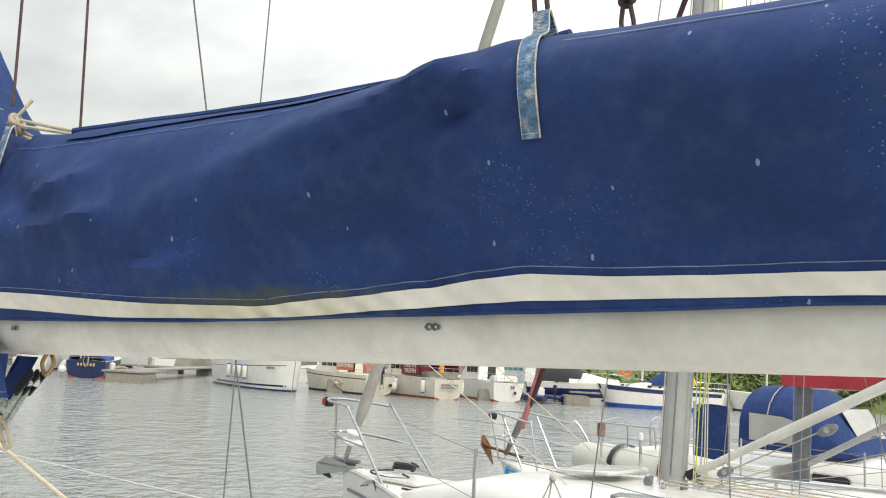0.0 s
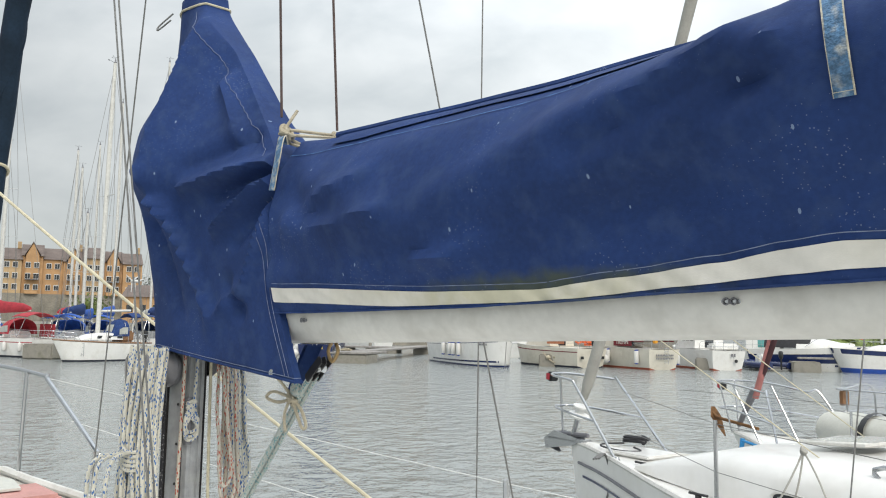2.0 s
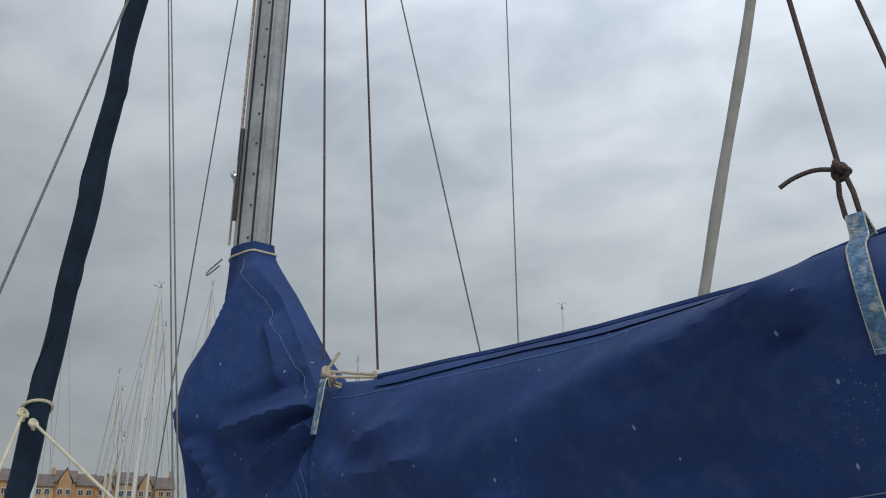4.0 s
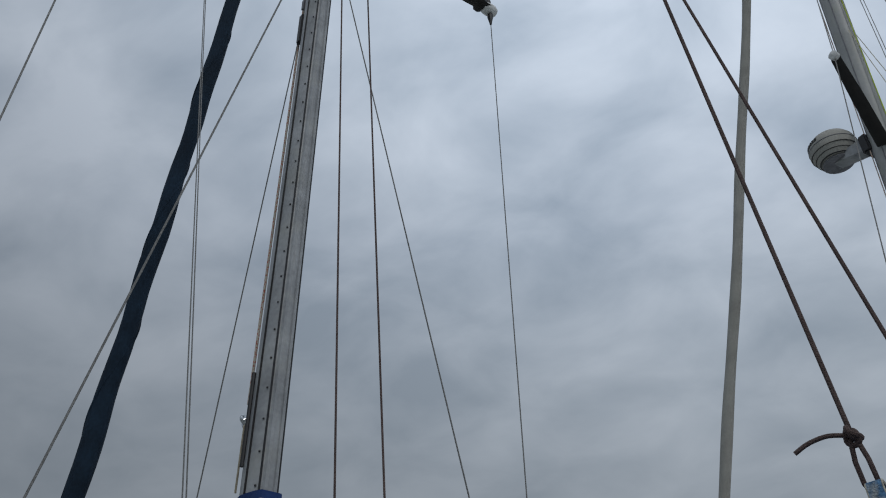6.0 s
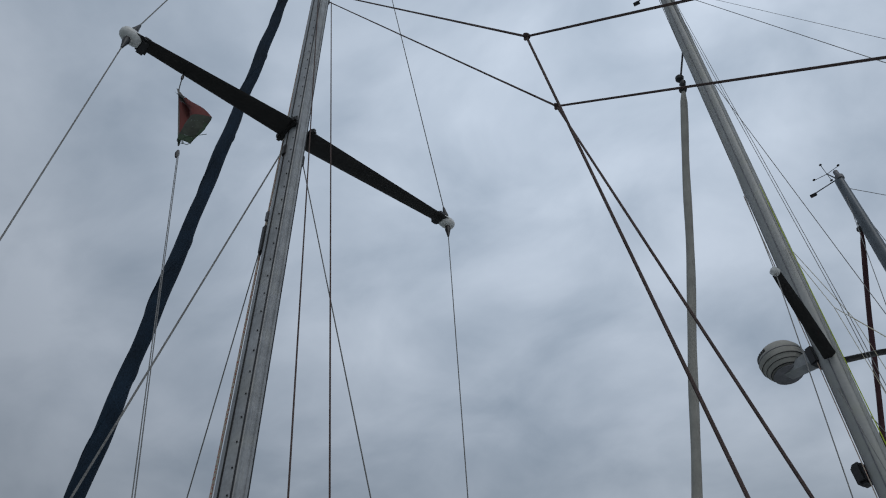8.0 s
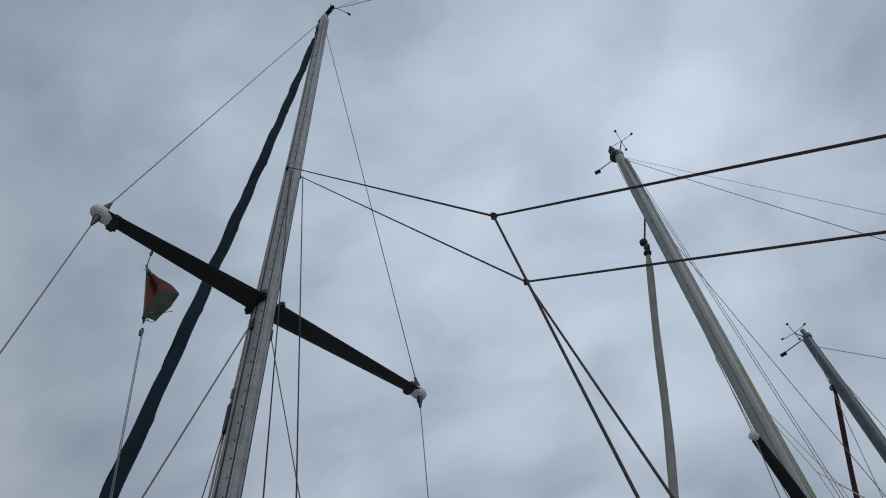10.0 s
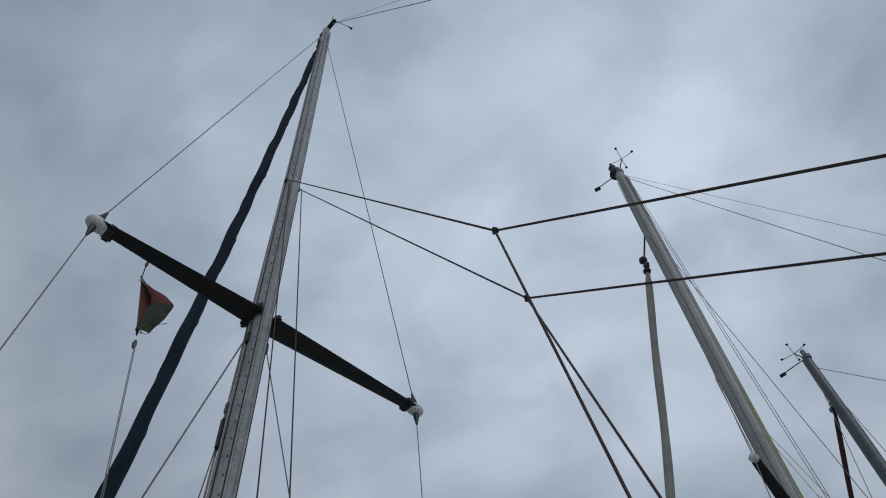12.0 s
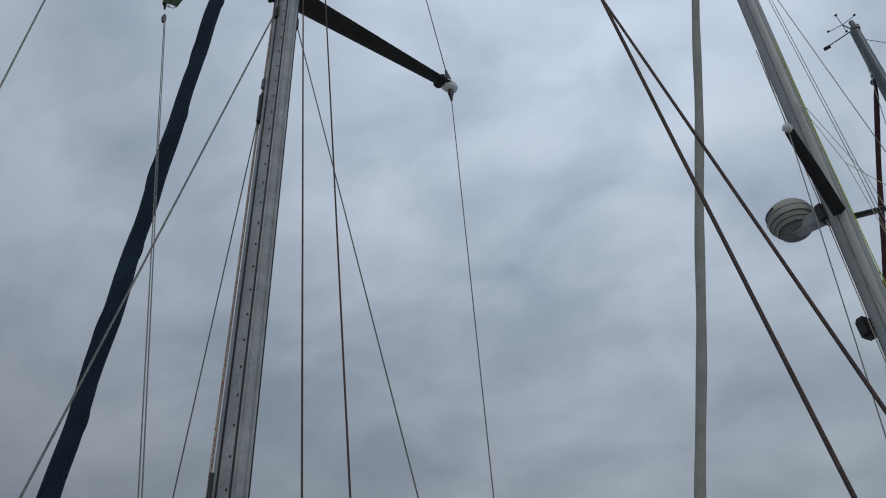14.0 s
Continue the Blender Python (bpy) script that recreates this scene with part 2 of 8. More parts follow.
CONCRETE = mat("wet_concrete", (0.30, 0.28, 0.24), 0.8, vary=0.25, scale=2, fine_scale=30, bump=0.4, bump_scale=40, dirt=(0.10, 0.10, 0.06), dirt_amount=0.6, dirt_scale=2)
PLANK = mat("grey_decking", (0.30, 0.28, 0.26), 0.8, vary=0.25, scale=3, bump=0.2)
BRICK = mat("orange_brick", (0.47, 0.28, 0.14), 0.85, vary=0.15, scale=0.6, fine_scale=6, bump=0.2, bump_scale=20)
BRICK2 = mat("buff_brick", (0.46, 0.32, 0.18), 0.85, vary=0.15, scale=0.6, fine_scale=6)
SLATE = mat("dark_roof_tiles", (0.16, 0.125, 0.11), 0.8, vary=0.25, scale=0.7, fine_scale=8)
STONE = mat("quay_stone", (0.26, 0.24, 0.20), 0.85, vary=0.3, scale=0.4, fine_scale=4, bump=0.4, bump_scale=6)
LEAF = mat("bank_foliage", (0.13, 0.17, 0.04), 0.7, vary=0.5, scale=0.4, fine_scale=5, bump=0.6, bump_scale=8)
LEAF_FAR = mat("far_woodland", (0.085, 0.10, 0.075), 0.8, vary=0.4, scale=0.05, fine_scale=0.6)
FLAG = mat("weathered_red_flag", (0.13, 0.018, 0.012), 0.85, vary=0.2, scale=12)
FLAG_P = mat("faded_green_flag", (0.038, 0.046, 0.032), 0.85, vary=0.35, scale=22)
FLAG_W = mat("weathered_white_flag", (0.15, 0.145, 0.135), 0.85, vary=0.2, scale=12)
FLAG_G = mat("weathered_green_flag", (0.032, 0.06, 0.03), 0.85, vary=0.3, scale=12)


def stained(m, centre, radius, colour, amount, speck):
    """Adds a patch of algae round a place, and salt flecks, to a canvas material."""
    n, l = m.node_tree.nodes, m.node_tree.links
    b = n["Principled BSDF"]
    src = b.inputs["Base Color"].links[0].from_socket
    tc = n.new("ShaderNodeTexCoord")
    mp = n.new("ShaderNodeMapping")
    mp.vector_type = "TEXTURE"
    mp.inputs["Location"].default_value, mp.inputs["Scale"].default_value = centre, radius
    l.new(tc.outputs["Object"], mp.inputs[0])
    g = n.new("ShaderNodeTexGradient")
    g.gradient_type = "SPHERICAL"
    l.new(mp.outputs[0], g.inputs[0])
    nz = n.new("ShaderNodeTexNoise")
    nz.inputs["Scale"].default_value, nz.inputs["Detail"].default_value = 26, 6
    l.new(tc.outputs["Object"], nz.inputs["Vector"])
    mu = n.new("ShaderNodeMath")
    mu.operation = "MULTIPLY"
    l.new(g.outputs[1], mu.inputs[0])
    l.new(nz.outputs[0], mu.inputs[1])
    rg = n.new("ShaderNodeMapRange")
    rg.inputs[1].default_value, rg.inputs[2].default_value, rg.inputs[4].default_value = 0.12, 0.42, amount
    l.new(mu.outputs[0], rg.inputs[0])
    x = n.new("ShaderNodeMixRGB")
    l.new(rg.outputs[0], x.inputs[0])
    l.new(src, x.inputs[1])
    x.inputs[2].default_value = (*colour, 1)
    out = x.outputs[0]
    if speck:
        v = n.new("ShaderNodeTexVoronoi")
        v.inputs["Scale"].default_value = 150
        l.new(tc.outputs["Object"], v.inputs["Vector"])
        big_ = n.new("ShaderNodeTexNoise")
        big_.inputs["Scale"].default_value = 5.0
        l.new(tc.outputs["Object"], big_.inputs["Vector"])
        cut = n.new("ShaderNodeMapRange")
        cut.inputs[1].default_value, cut.inputs[2].default_value, cut.inputs[3].default_value, cut.inputs[4].default_value = 0.5, 0.72, 0.05, 0.20
        l.new(big_.outputs[0], cut.inputs[0])
        lt = n.new("ShaderNodeMath")
        lt.operation = "LESS_THAN"
        l.new(v.outputs["Distance"], lt.inputs[0])
        l.new(cut.outputs[0], lt.inputs[1])
        y = n.new("ShaderNodeMixRGB")
        half = n.new("ShaderNodeMath")
        half.operation = "MULTIPLY"
        half.inputs[1].default_value = 0.35
        l.new(lt.outputs[0], half.inputs[0])
        l.new(half.outputs[0], y.inputs[0])
        l.new(out, y.inputs[1])
        y.inputs[2].default_value = (0.33, 0.38, 0.46, 1)
        out = y.outputs[0]
    l.new(out, b.inputs["Base Color"])


stained(CANVAS, (1.45, -0.1, 2.622), (0.45, 0.3, 0.042), (0.09, 0.10, 0.02), 0.6, True)
stained(STRIPE, (1.35, -0.1, 2.61), (0.5, 0.3, 0.06), (0.42, 0.39, 0.16), 0.4, False)

# water: small wind ripples over a slow swell, dark and glossy
WATER = bpy.data.materials.new("harbour_water")
WATER.use_nodes = True
n_, l_ = WATER.node_tree.nodes, WATER.node_tree.links
pb = n_["Principled BSDF"]
pb.inputs["Base Color"].default_value = (0.27, 0.29, 0.28, 1)
pb.inputs["Roughness"].default_value, pb.inputs["IOR"].default_value = 0.09, 1.36
tcw = n_.new("ShaderNodeTexCoord")
mpw = n_.new("ShaderNodeMapping")
mpw.inputs["Rotation"].default_value, mpw.inputs["Scale"].default_value = (0, 0, radians(-8)), (1.0, 0.85, 1.0)
l_.new(tcw.outputs["Object"], mpw.inputs[0])
last = None
for sc_, di_, st_ in ((0.7, 0.5, 0.35), (1.9, 0.3, 0.6), (4.2, 0.14, 0.7), (11.0, 0.03, 0.4)):
    t_ = n_.new("ShaderNodeTexNoise")
    t_.inputs["Scale"].default_value, t_.inputs["Detail"].default_value, t_.inputs["Distortion"].default_value = sc_, 3, 0.4
    l_.new(mpw.outputs[0], t_.inputs["Vector"])
    b_ = n_.new("ShaderNodeBump")
    b_.inputs["Strength"].default_value, b_.inputs["Distance"].default_value = st_, di_
    l_.new(t_.outputs[0], b_.inputs["Height"])
    if last:
        l_.new(last, b_.inputs["Normal"])
    last = b_.outputs[0]
l_.new(last, pb.inputs["Normal"])

# ---- mesh helpers ----


def obj(name, bm, material, smooth=True):
    me = bpy.data.meshes.new(name)
    bm.normal_update()
    bm.to_mesh(me)
    bm.free()
    for m in material if isinstance(material, (list, tuple)) else [material]:
        me.materials.append(m)
    if smooth:
        me.shade_smooth()
        try:
            me.set_sharp_from_angle(angle=radians(40))
        except AttributeError:
            pass
    return new(name, me)


def part(name, bm, material, parent, label="", smooth=True):
    ob = obj(name, bm, material, smooth)
    ob.parent = parent
    if label:
        ob["label"] = label
    return ob


def empty(name, m, label, category, group="", kind=""):
    ob = new(name)
    ob.empty_display_size = 0.1
    ob.matrix_world = m
    return tagged(ob, label, category, group, kind)


def thing(name, bm, material, m, label, category, group="", kind="", smooth=True):
    ob = obj(name, bm, material, smooth)
    ob.matrix_world = m
    return tagged(ob, label, category, group, kind)


def tube(bm, pts, r, seg=8, closed=False, caps=True, squash=1.0):
    """Sweep a round section along pts; r is one radius or one for each point."""
    pts = [Vector(p) for p in pts]
    n = len(pts)
    rs = r if isinstance(r, (list, tuple)) else [r] * n
    tang = []
    for i in range(n):
        a = pts[i - 1] if (i or closed) else pts[i]
        b = pts[(i + 1) % n] if (i < n - 1 or closed) else pts[i]
        t = b - a
        tang.append(t.normalized() if t.length > 1e-9 else Vector((0, 0, 1)))
    ref = Vector((0, 0, 1)) if abs(tang[0].z) < 0.9 else Vector((1, 0, 0))
    u = tang[0].cross(ref).normalized()
    rings = []
    for i in range(n):
        u = (u - tang[i] * u.dot(tang[i])).normalized()
        v = tang[i].cross(u)
        ring = []
        for k in range(seg):
            a = 2 * math.pi * k / seg
            ring.append(bm.verts.new(pts[i] + u * (rs[i] * math.cos(a)) + v * (rs[i] * squash * math.sin(a))))
        rings.append(ring)
    m = n if closed else n - 1
    for i in range(m):
        a, b = rings[i], rings[(i + 1) % n]
        for k in range(seg):
            bm.faces.new((a[k], a[(k + 1) % seg], b[(k + 1) % seg], b[k]))
    if caps and not closed:
        bm.faces.new(rings[0][::-1])
        bm.faces.new(rings[-1])
    return bm


def tube_bm(pts, r, seg=8, closed=False, squash=1.0):
    return tube(bmesh.new(), pts, r, seg, closed, True, squash)


def box(bm, c, size, rot=None, bevel=0.0):
    """A box round c, with its edges bevelled."""
    b2 = bmesh.new()
    bmesh.ops.create_cube(b2, size=1)
    bmesh.ops.scale(b2, vec=size, verts=b2.verts)
    if bevel:
        bmesh.ops.bevel(b2, geom=b2.edges[:], offset=bevel, segments=2, affect="EDGES")
    if rot:
        bmesh.ops.rotate(b2, cent=(0, 0, 0), matrix=rot, verts=b2.verts)
    bmesh.ops.translate(b2, vec=c, verts=b2.verts)
    idx = {}
    for v in b2.verts:
        idx[v] = bm.verts.new(v.co)
    for f in b2.faces:
        bm.faces.new([idx[v] for v in f.verts])
    b2.free()
    return bm


def box_bm(c, size, rot=None, bevel=0.0):
    return box(bmesh.new(), c, size, rot, bevel)


def loft(bm, rings, closed=True, cap0=True, cap1=True):
    vs = [[bm.verts.new(p) for p in ring] for ring in rings]
    n = len(vs[0])
    for a, b in zip(vs, vs[1:]):
        for k in range(n if closed else n - 1):
            bm.faces.new((a[k], a[(k + 1) % n], b[(k + 1) % n], b[k]))
    if closed and cap0:
        bm.faces.new(vs[0][::-1])
    if closed and cap1:
        bm.faces.new(vs[-1])
    return bm


def loft_bm(rings, closed=True, cap0=True, cap1=True):
    bm = loft(bmesh.new(), rings, closed, cap0, cap1)
    bmesh.ops.recalc_face_normals(bm, faces=bm.faces[:])
    return bm


def lathe_bm(profile, c=(0, 0, 0), axis=(0, 0, 1), seg=20):
    """Turn (radius, height) pairs about an axis through c."""
    q = Vector((0, 0, 1)).rotation_difference(Vector(axis)).to_matrix()
    rings = []
    for r, h in profile:
        rings.append([Vector(c) + q @ Vector((max(r, 1e-4) * math.cos(2 * math.pi * k / seg), max(r, 1e-4) * math.sin(2 * math.pi * k / seg), h)) for k in range(seg)])
    return loft_bm(rings)


def lerp(a, b, t):
    return a + (b - a) * t


def table(x, pairs):
    if x <= pairs[0][0]:
        return pairs[0][1]
    for (x0, y0), (x1, y1) in zip(pairs, pairs[1:]):
        if x <= x1:
            t = (x - x0) / (x1 - x0)
            t = t * t * (3 - 2 * t) * 0.5 + t * 0.5
            return lerp(y0, y1, t)
    return pairs[-1][1]


def arc_pts(a, b, sag, n=12, side=(0, 0, -1)):
    a, b, d = Vector(a), Vector(b), Vector(side)
    return [a.lerp(b, i / n) + d * (sag * 4 * (i / n) * (1 - i / n)) for i in range(n + 1)]


def bend(pts, n=6):
    """A smooth curve through the points."""
    pts = [Vector(p) for p in pts]
    out = []
    for i in range(len(pts) - 1):
        p0, p1, p2, p3 = pts[max(i - 1, 0)], pts[i], pts[i + 1], pts[min(i + 2, len(pts) - 1)]
        for k in range(n):
            t = k / n
            out.append(0.5 * ((2 * p1) + (p2 - p0) * t + (2 * p0 - 5 * p1 + 4 * p2 - p3) * t * t + (3 * p1 - p0 - 3 * p2 + p3) * t ** 3))
    out.append(pts[-1])
    return out

# ---- water ----
bm = bmesh.new()
rad = [0.0, 6, 14, 30, 60, 120, 300, 900, 3500]
prev = None
for r_ in rad:
    ring = [bm.verts.new((r_ * math.cos(k * math.pi / 24), 20 + r_ * math.sin(k * math.pi / 24), 0)) for k in range(48)] if r_ else [bm.verts.new((0, 20, 0))]
    if prev:
        for k in range(48):
            if len(prev) == 1:
                bm.faces.new((prev[0], ring[k], ring[(k + 1) % 48]))
            else:
                bm.faces.new((prev[k], ring[k], ring[(k + 1) % 48], prev[(k + 1) % 48]))
    prev = ring
thing("water", bm, WATER, Matrix(), "grey rippled harbour water", "water", kind="structure")

# ---- our boat: x aft of the mast, y to starboard ----
BOAT = Matrix.Translation((-1.435, 2.108, 0)) @ Matrix.Rotation(math.atan2(-0.539, 0.842), 4, "Z")


def mast_s(z):
    return 0.0147 * (z - 2.7)


def half_beam(s):
    return table(s, [(-3.4, 0.04), (-3.1, 0.38), (-1.9, 0.62), (0.0, 1.05), (1.5, 1.3), (3.5, 1.28), (5.0, 1.0)])


def sheer(s):
    return table(s, [(-3.4, 1.68), (-1.9, 1.60), (0, 1.49), (2, 1.42), (5, 1.38)])


own = empty("sailing_yacht", BOAT, "white sailing yacht deck with a toe rail, afloat", "boat")
stations = [-3.4 + 8.4 * k / 28 for k in range(29)]
rings = []
for s in stations:
    hb, zd = half_beam(s), sheer(s)
    rk = 0.45 * max(0, 1 - (s + 3.4) / 1.2)
    rings.append([(s, -hb, zd), (s + rk * 0.4, -hb * 0.95, zd * 0.55), (s + rk, -hb * 0.8, 0.0), (s + rk, 0, -0.5), (s + rk, hb * 0.8, 0.0), (s + rk * 0.4, hb * 0.95, zd * 0.55), (s, hb, zd)])
bm = loft(bmesh.new(), rings, closed=False)
bm.faces.new(list(bm.verts)[-7:])
part("hull", bm, GEL, own)
rings = []
for s in stations:
    hb, zd = half_beam(s) - 0.012, sheer(s) - 0.01
    rings.append([(s, hb * (k / 4 - 1), zd + 0.05 * (1 - (k / 4 - 1) ** 2)) for k in range(9)])
part("deck", loft(bmesh.new(), rings, closed=False), DECK, own)
for sd in (-1, 1):
    part("toe_rail", tube_bm([(s, sd * (half_beam(s) - 0.015), sheer(s) + 0.025) for s in stations], 0.022, 6), SPAR, own, "grey aluminium toe rail")
bm = loft_bm([[(x_, y_ * w_, sheer(x_) + 0.04 + h_) for y_, h_ in ((-1, 0), (-0.92, 0.26), (-0.6, 0.33), (0, 0.36), (0.6, 0.33), (0.92, 0.26), (1, 0))] for x_, w_ in ((-0.35, 0.3), (-0.2, 0.48), (0.5, 0.62), (1.9, 0.72))], closed=True)
part("coachroof", bm, GEL, own)
bm = box_bm((-2.34, 0.22, sheer(-2.3) + 0.055), (0.40, 0.34, 0.05), None, 0.02)
thing("hatch_cover", bm, PINK, BOAT, "faded pink canvas hatch cover on the foredeck", "cover")
bm = loft_bm([[(x_, 0.12 + y_, sheer(-2.5) + 0.075 + h_) for y_, h_ in ((-w_, 0), (-w_, t_), (w_, t_), (w_, 0))] for x_, w_, t_ in ((-2.78, 0.1, 0.012), (-2.5, 0.13, 0.03), (-2.32, 0.12, 0.012))])
thing("folded_bag", bm, COVER_GR, BOAT, "folded pale grey canvas bag with a dark edge on the hatch", "bag")

pul = empty("pulpit", BOAT, "stainless steel bow pulpit on the foredeck", "rail")
for sd in (1, -1):
    part("rail", tube_bm(bend([(-3.5, 0.0, 2.3), (-3.47, 0.16 * sd, 2.3), (-3.3, 0.36 * sd, 2.29), (-2.68, 0.43 * sd, 2.26), (-2.62, 0.435 * sd, 2.235), (-1.93, 0.45 * sd, 1.95), (-1.90, 0.45 * sd, 1.90), (-1.905, 0.45 * sd, 1.60)], 5), 0.0125, 8), STEEL, pul)
    part("leg", tube_bm([(-2.9, 0.40 * sd, 2.27), (-2.95, 0.40 * sd, 1.64)], 0.0115, 8), STEEL, pul)
    part("base_plate", lathe_bm([(0.03, 0), (0.03, 0.012), (0.014, 0.02)], (-1.905, 0.45 * sd, 1.61)), STEEL, pul)
for sd in (1, -1):
    for za, zb_ in ((2.25, 2.01), (2.05, 1.76)):
        thing("guard_wire", tube_bm([(-2.68 + (0 if za > 2.2 else 0.48), 0.43 * sd, za), (0.25, 1.1 * sd, zb_), (2.2, 1.24 * sd, zb_ - 0.06), (4.6, 1.1 * sd, zb_ - 0.08)], 0.0017, 6), WHITEPL, BOAT, "white plastic-covered guard wire between the stanchions", "wire", "guard wires")
    for sx in (0.25, 2.2, 4.6):
        thing("stanchion", tube_bm([(sx, 1.11 * sd if sx < 1 else (1.25 if sx < 3 else 1.1) * sd, sheer(sx) - 0.005), (sx, (1.1 if sx != 2.2 else 1.24) * sd, 2.03 - 0.02 * sx)], 0.0125, 8), STEEL, BOAT, "stainless steel guard-rail stanchion on the deck edge", "post", "stanchions")

# mast
mst = empty("mast", BOAT, "grey aluminium mast with a sail track and two spreaders", "mast")


def mast_ring(z, a=0.073, b=0.056, n=20):
    c = mast_s(z)
    return [(c + a * math.cos(2 * math.pi * k / n), b * math.sin(2 * math.pi * k / n), z) for k in range(n)]


part("spar", loft_bm([mast_ring(z) for z in (1.5, 3, 5, 7, 9, 11)] + [mast_ring(12.0, 0.066, 0.05), mast_ring(13.05, 0.05, 0.04)]), SPAR2, mst)
for sd in (-1, 1):
    part("sail_track", tube_bm([(mast_s(z) + 0.068, sd * 0.017, z) for z in (1.9, 6, 12.8)], 0.009, 6), SPAR2, mst)
    part("side_groove", tube_bm([(mast_s(z) + 0.012, sd * 0.0545, z) for z in (1.6, 6, 12.4)], 0.005, 6), DARK_ALU, mst)
    part("track_gap", tube_bm([(mast_s(z) + 0.060, sd * 0.032, z) for z in (1.9, 6, 12.8)], 0.004, 6), BLACK, mst)
rivet = lathe_bm([(0.004, 0), (0.004, 0.002), (0.002, 0.004)], (0, 0, 0), (0.35, -1, 0), 6)
first = part("rivet", rivet, BLACK, mst)
first.location = (mast_s(2.0) + 0.051, -0.041, 2.0)
for k in range(1, 95):
    z = 2.0 + 0.11 * k
    o = first.copy()
    scene.collection.objects.link(o)
    o.location = (mast_s(z) + 0.051, -0.041, z)
bm = tube_bm([(mast_s(3.62) - 0.03, -0.056, 3.62), (mast_s(3.95) - 0.03, -0.057, 3.95)], 0.0075, 8)
part("halyard_slot", bm, BLACK, mst)
part("mast_exit_box", box_bm((mast_s(5.75) - 0.055, -0.045, 5.75), (0.035, 0.02, 0.2), None, 0.006), BLACK, mst)
part("deck_light", box_bm((mast_s(5.95) - 0.075, -0.02, 5.95), (0.04, 0.05, 0.09), None, 0.012), GREYPL, mst)
for sd, tip in ((-1, Vector((-0.097, -0.968, 6.79))), (1, Vector((-0.09, 1.305, 7.05)))):
    root = Vector((mast_s(6.64), sd * 0.05, 6.64))
    rr = []
    for k in range(9):
        t = k / 8
        c = root.lerp(tip, t)
        ch, th = lerp(0.075, 0.040, t), lerp(0.022, 0.012, t)
        rr.append([(c.x + ch * math.cos(a) * (1.0 if math.cos(a) > 0 else 0.8), c.y, c.z + th * math.sin(a)) for a in [2 * math.pi * q / 14 for q in range(14)]])
    sp = part("spreader", loft_bm(rr), DARK_ALU, mst, "dark weathered spreader")
    part("end_cap", lathe_bm([(0.0, -0.06), (0.032, -0.055), (0.04, -0.03), (0.043, 0.0), (0.041, 0.03), (0.03, 0.052), (0.014, 0.062), (0.0, 0.064)], tip, (0, sd, 0.12), 16), WHITEPL, sp, "white plastic spreader boot")
    part("collar", box_bm((tip.x, tip.y - sd * 0.075, tip.z - 0.008), (0.1, 0.06, 0.05), None, 0.012), BLACK, sp)
    part("root_bracket", box_bm((root.x, root.y + sd * 0.012, root.z), (0.18, 0.04, 0.055), None, 0.012), DARK_ALU, sp)
    for far_end in ((0.13, sd * 0.045, 12.7), (0.0, sd * 1.18, 1.48)):
        away = (Vector(far_end) - tip).normalized()
        part("shroud_boot", lathe_bm([(0.016, 0), (0.02, 0.035), (0.013, 0.07), (0.007, 0.11)], tip + Vector((0, sd * 0.01, 0)) + away * 0.035, tuple(away), 10), BLACK, sp)
part("masthead_crane", box_bm((mast_s(13.05) + 0.03, 0, 13.08), (0.3, 0.05, 0.06), None, 0.015), DARK_ALU, mst)
part("sheave_box", box_bm((mast_s(12.85) - 0.09, 0, 12.86), (0.09, 0.045, 0.16), None, 0.012), BLACK, mst)
part("antenna", tube_bm([(mast_s(13.1) + 0.1, 0.0, 13.1), (mast_s(13.1) + 0.1, 0, 13.5)], 0.005, 6), BLACK, mst)
part("wind_vane", tube_bm([(mast_s(13.1) + 0.1, 0, 13.32), (mast_s(13.1) + 0.16, 0.2, 13.36), (mast_s(13.1) + 0.17, 0.26, 13.37)], [0.004, 0.004, 0.018], 6), BLACK, mst)
part("anemometer", lathe_bm([(0.0, 0), (0.02, 0.01), (0.024, 0.04), (0.01, 0.07)], (mast_s(13.1) - 0.08, 0, 13.1), seg=10), BLACK, mst)
for sd in (-1, 1):
    part("tang", box_bm((mast_s(8.43) + 0.01, sd * 0.058, 8.43), (0.03, 0.016, 0.06), None, 0.005), DARK_ALU, mst)
    part("lower_tang", box_bm((mast_s(6.42) + 0.01, sd * 0.058, 6.42), (0.03, 0.016, 0.09), None, 0.005), DARK_ALU, mst)
for sd, zz, r_ in ((-1, 2.43, 0.05), (1, 2.45, 0.045)):
    wv = part("winch", lathe_bm([(r_ * 1.0, 0), (r_ * 1.05, 0.012), (r_ * 0.72, 0.03), (r_ * 0.68, 0.06), (r_ * 1.05, 0.085), (r_ * 1.05, 0.1), (r_ * 0.3, 0.105)], (0.02, sd * 0.055, zz), (0.15, sd, 0)), GREYPL, mst, "grey cast winch drum")
part("cleat", loft_bm([[(0.068 + 0.012 * math.cos(a), 0.012 * math.sin(a) - 0.02, z) for a in [q * math.pi / 4 for q in range(8)]] for z in (2.22, 2.26, 2.31, 2.35)]), GREYPL, mst)
part("cleat", box_bm((0.07, -0.028, 1.99), (0.03, 0.03, 0.13), None, 0.01), GREYPL, mst)
part("gooseneck", box_bm((0.1, 0, 2.58), (0.12, 0.05, 0.08), None, 0.012), DARK_ALU, mst)

# boom
bom = empty("boom", BOAT, "grey painted aluminium boom with small bails", "boom")


def boom_low(s):
    return 2.52 + 0.0255 * (s - 0.84)


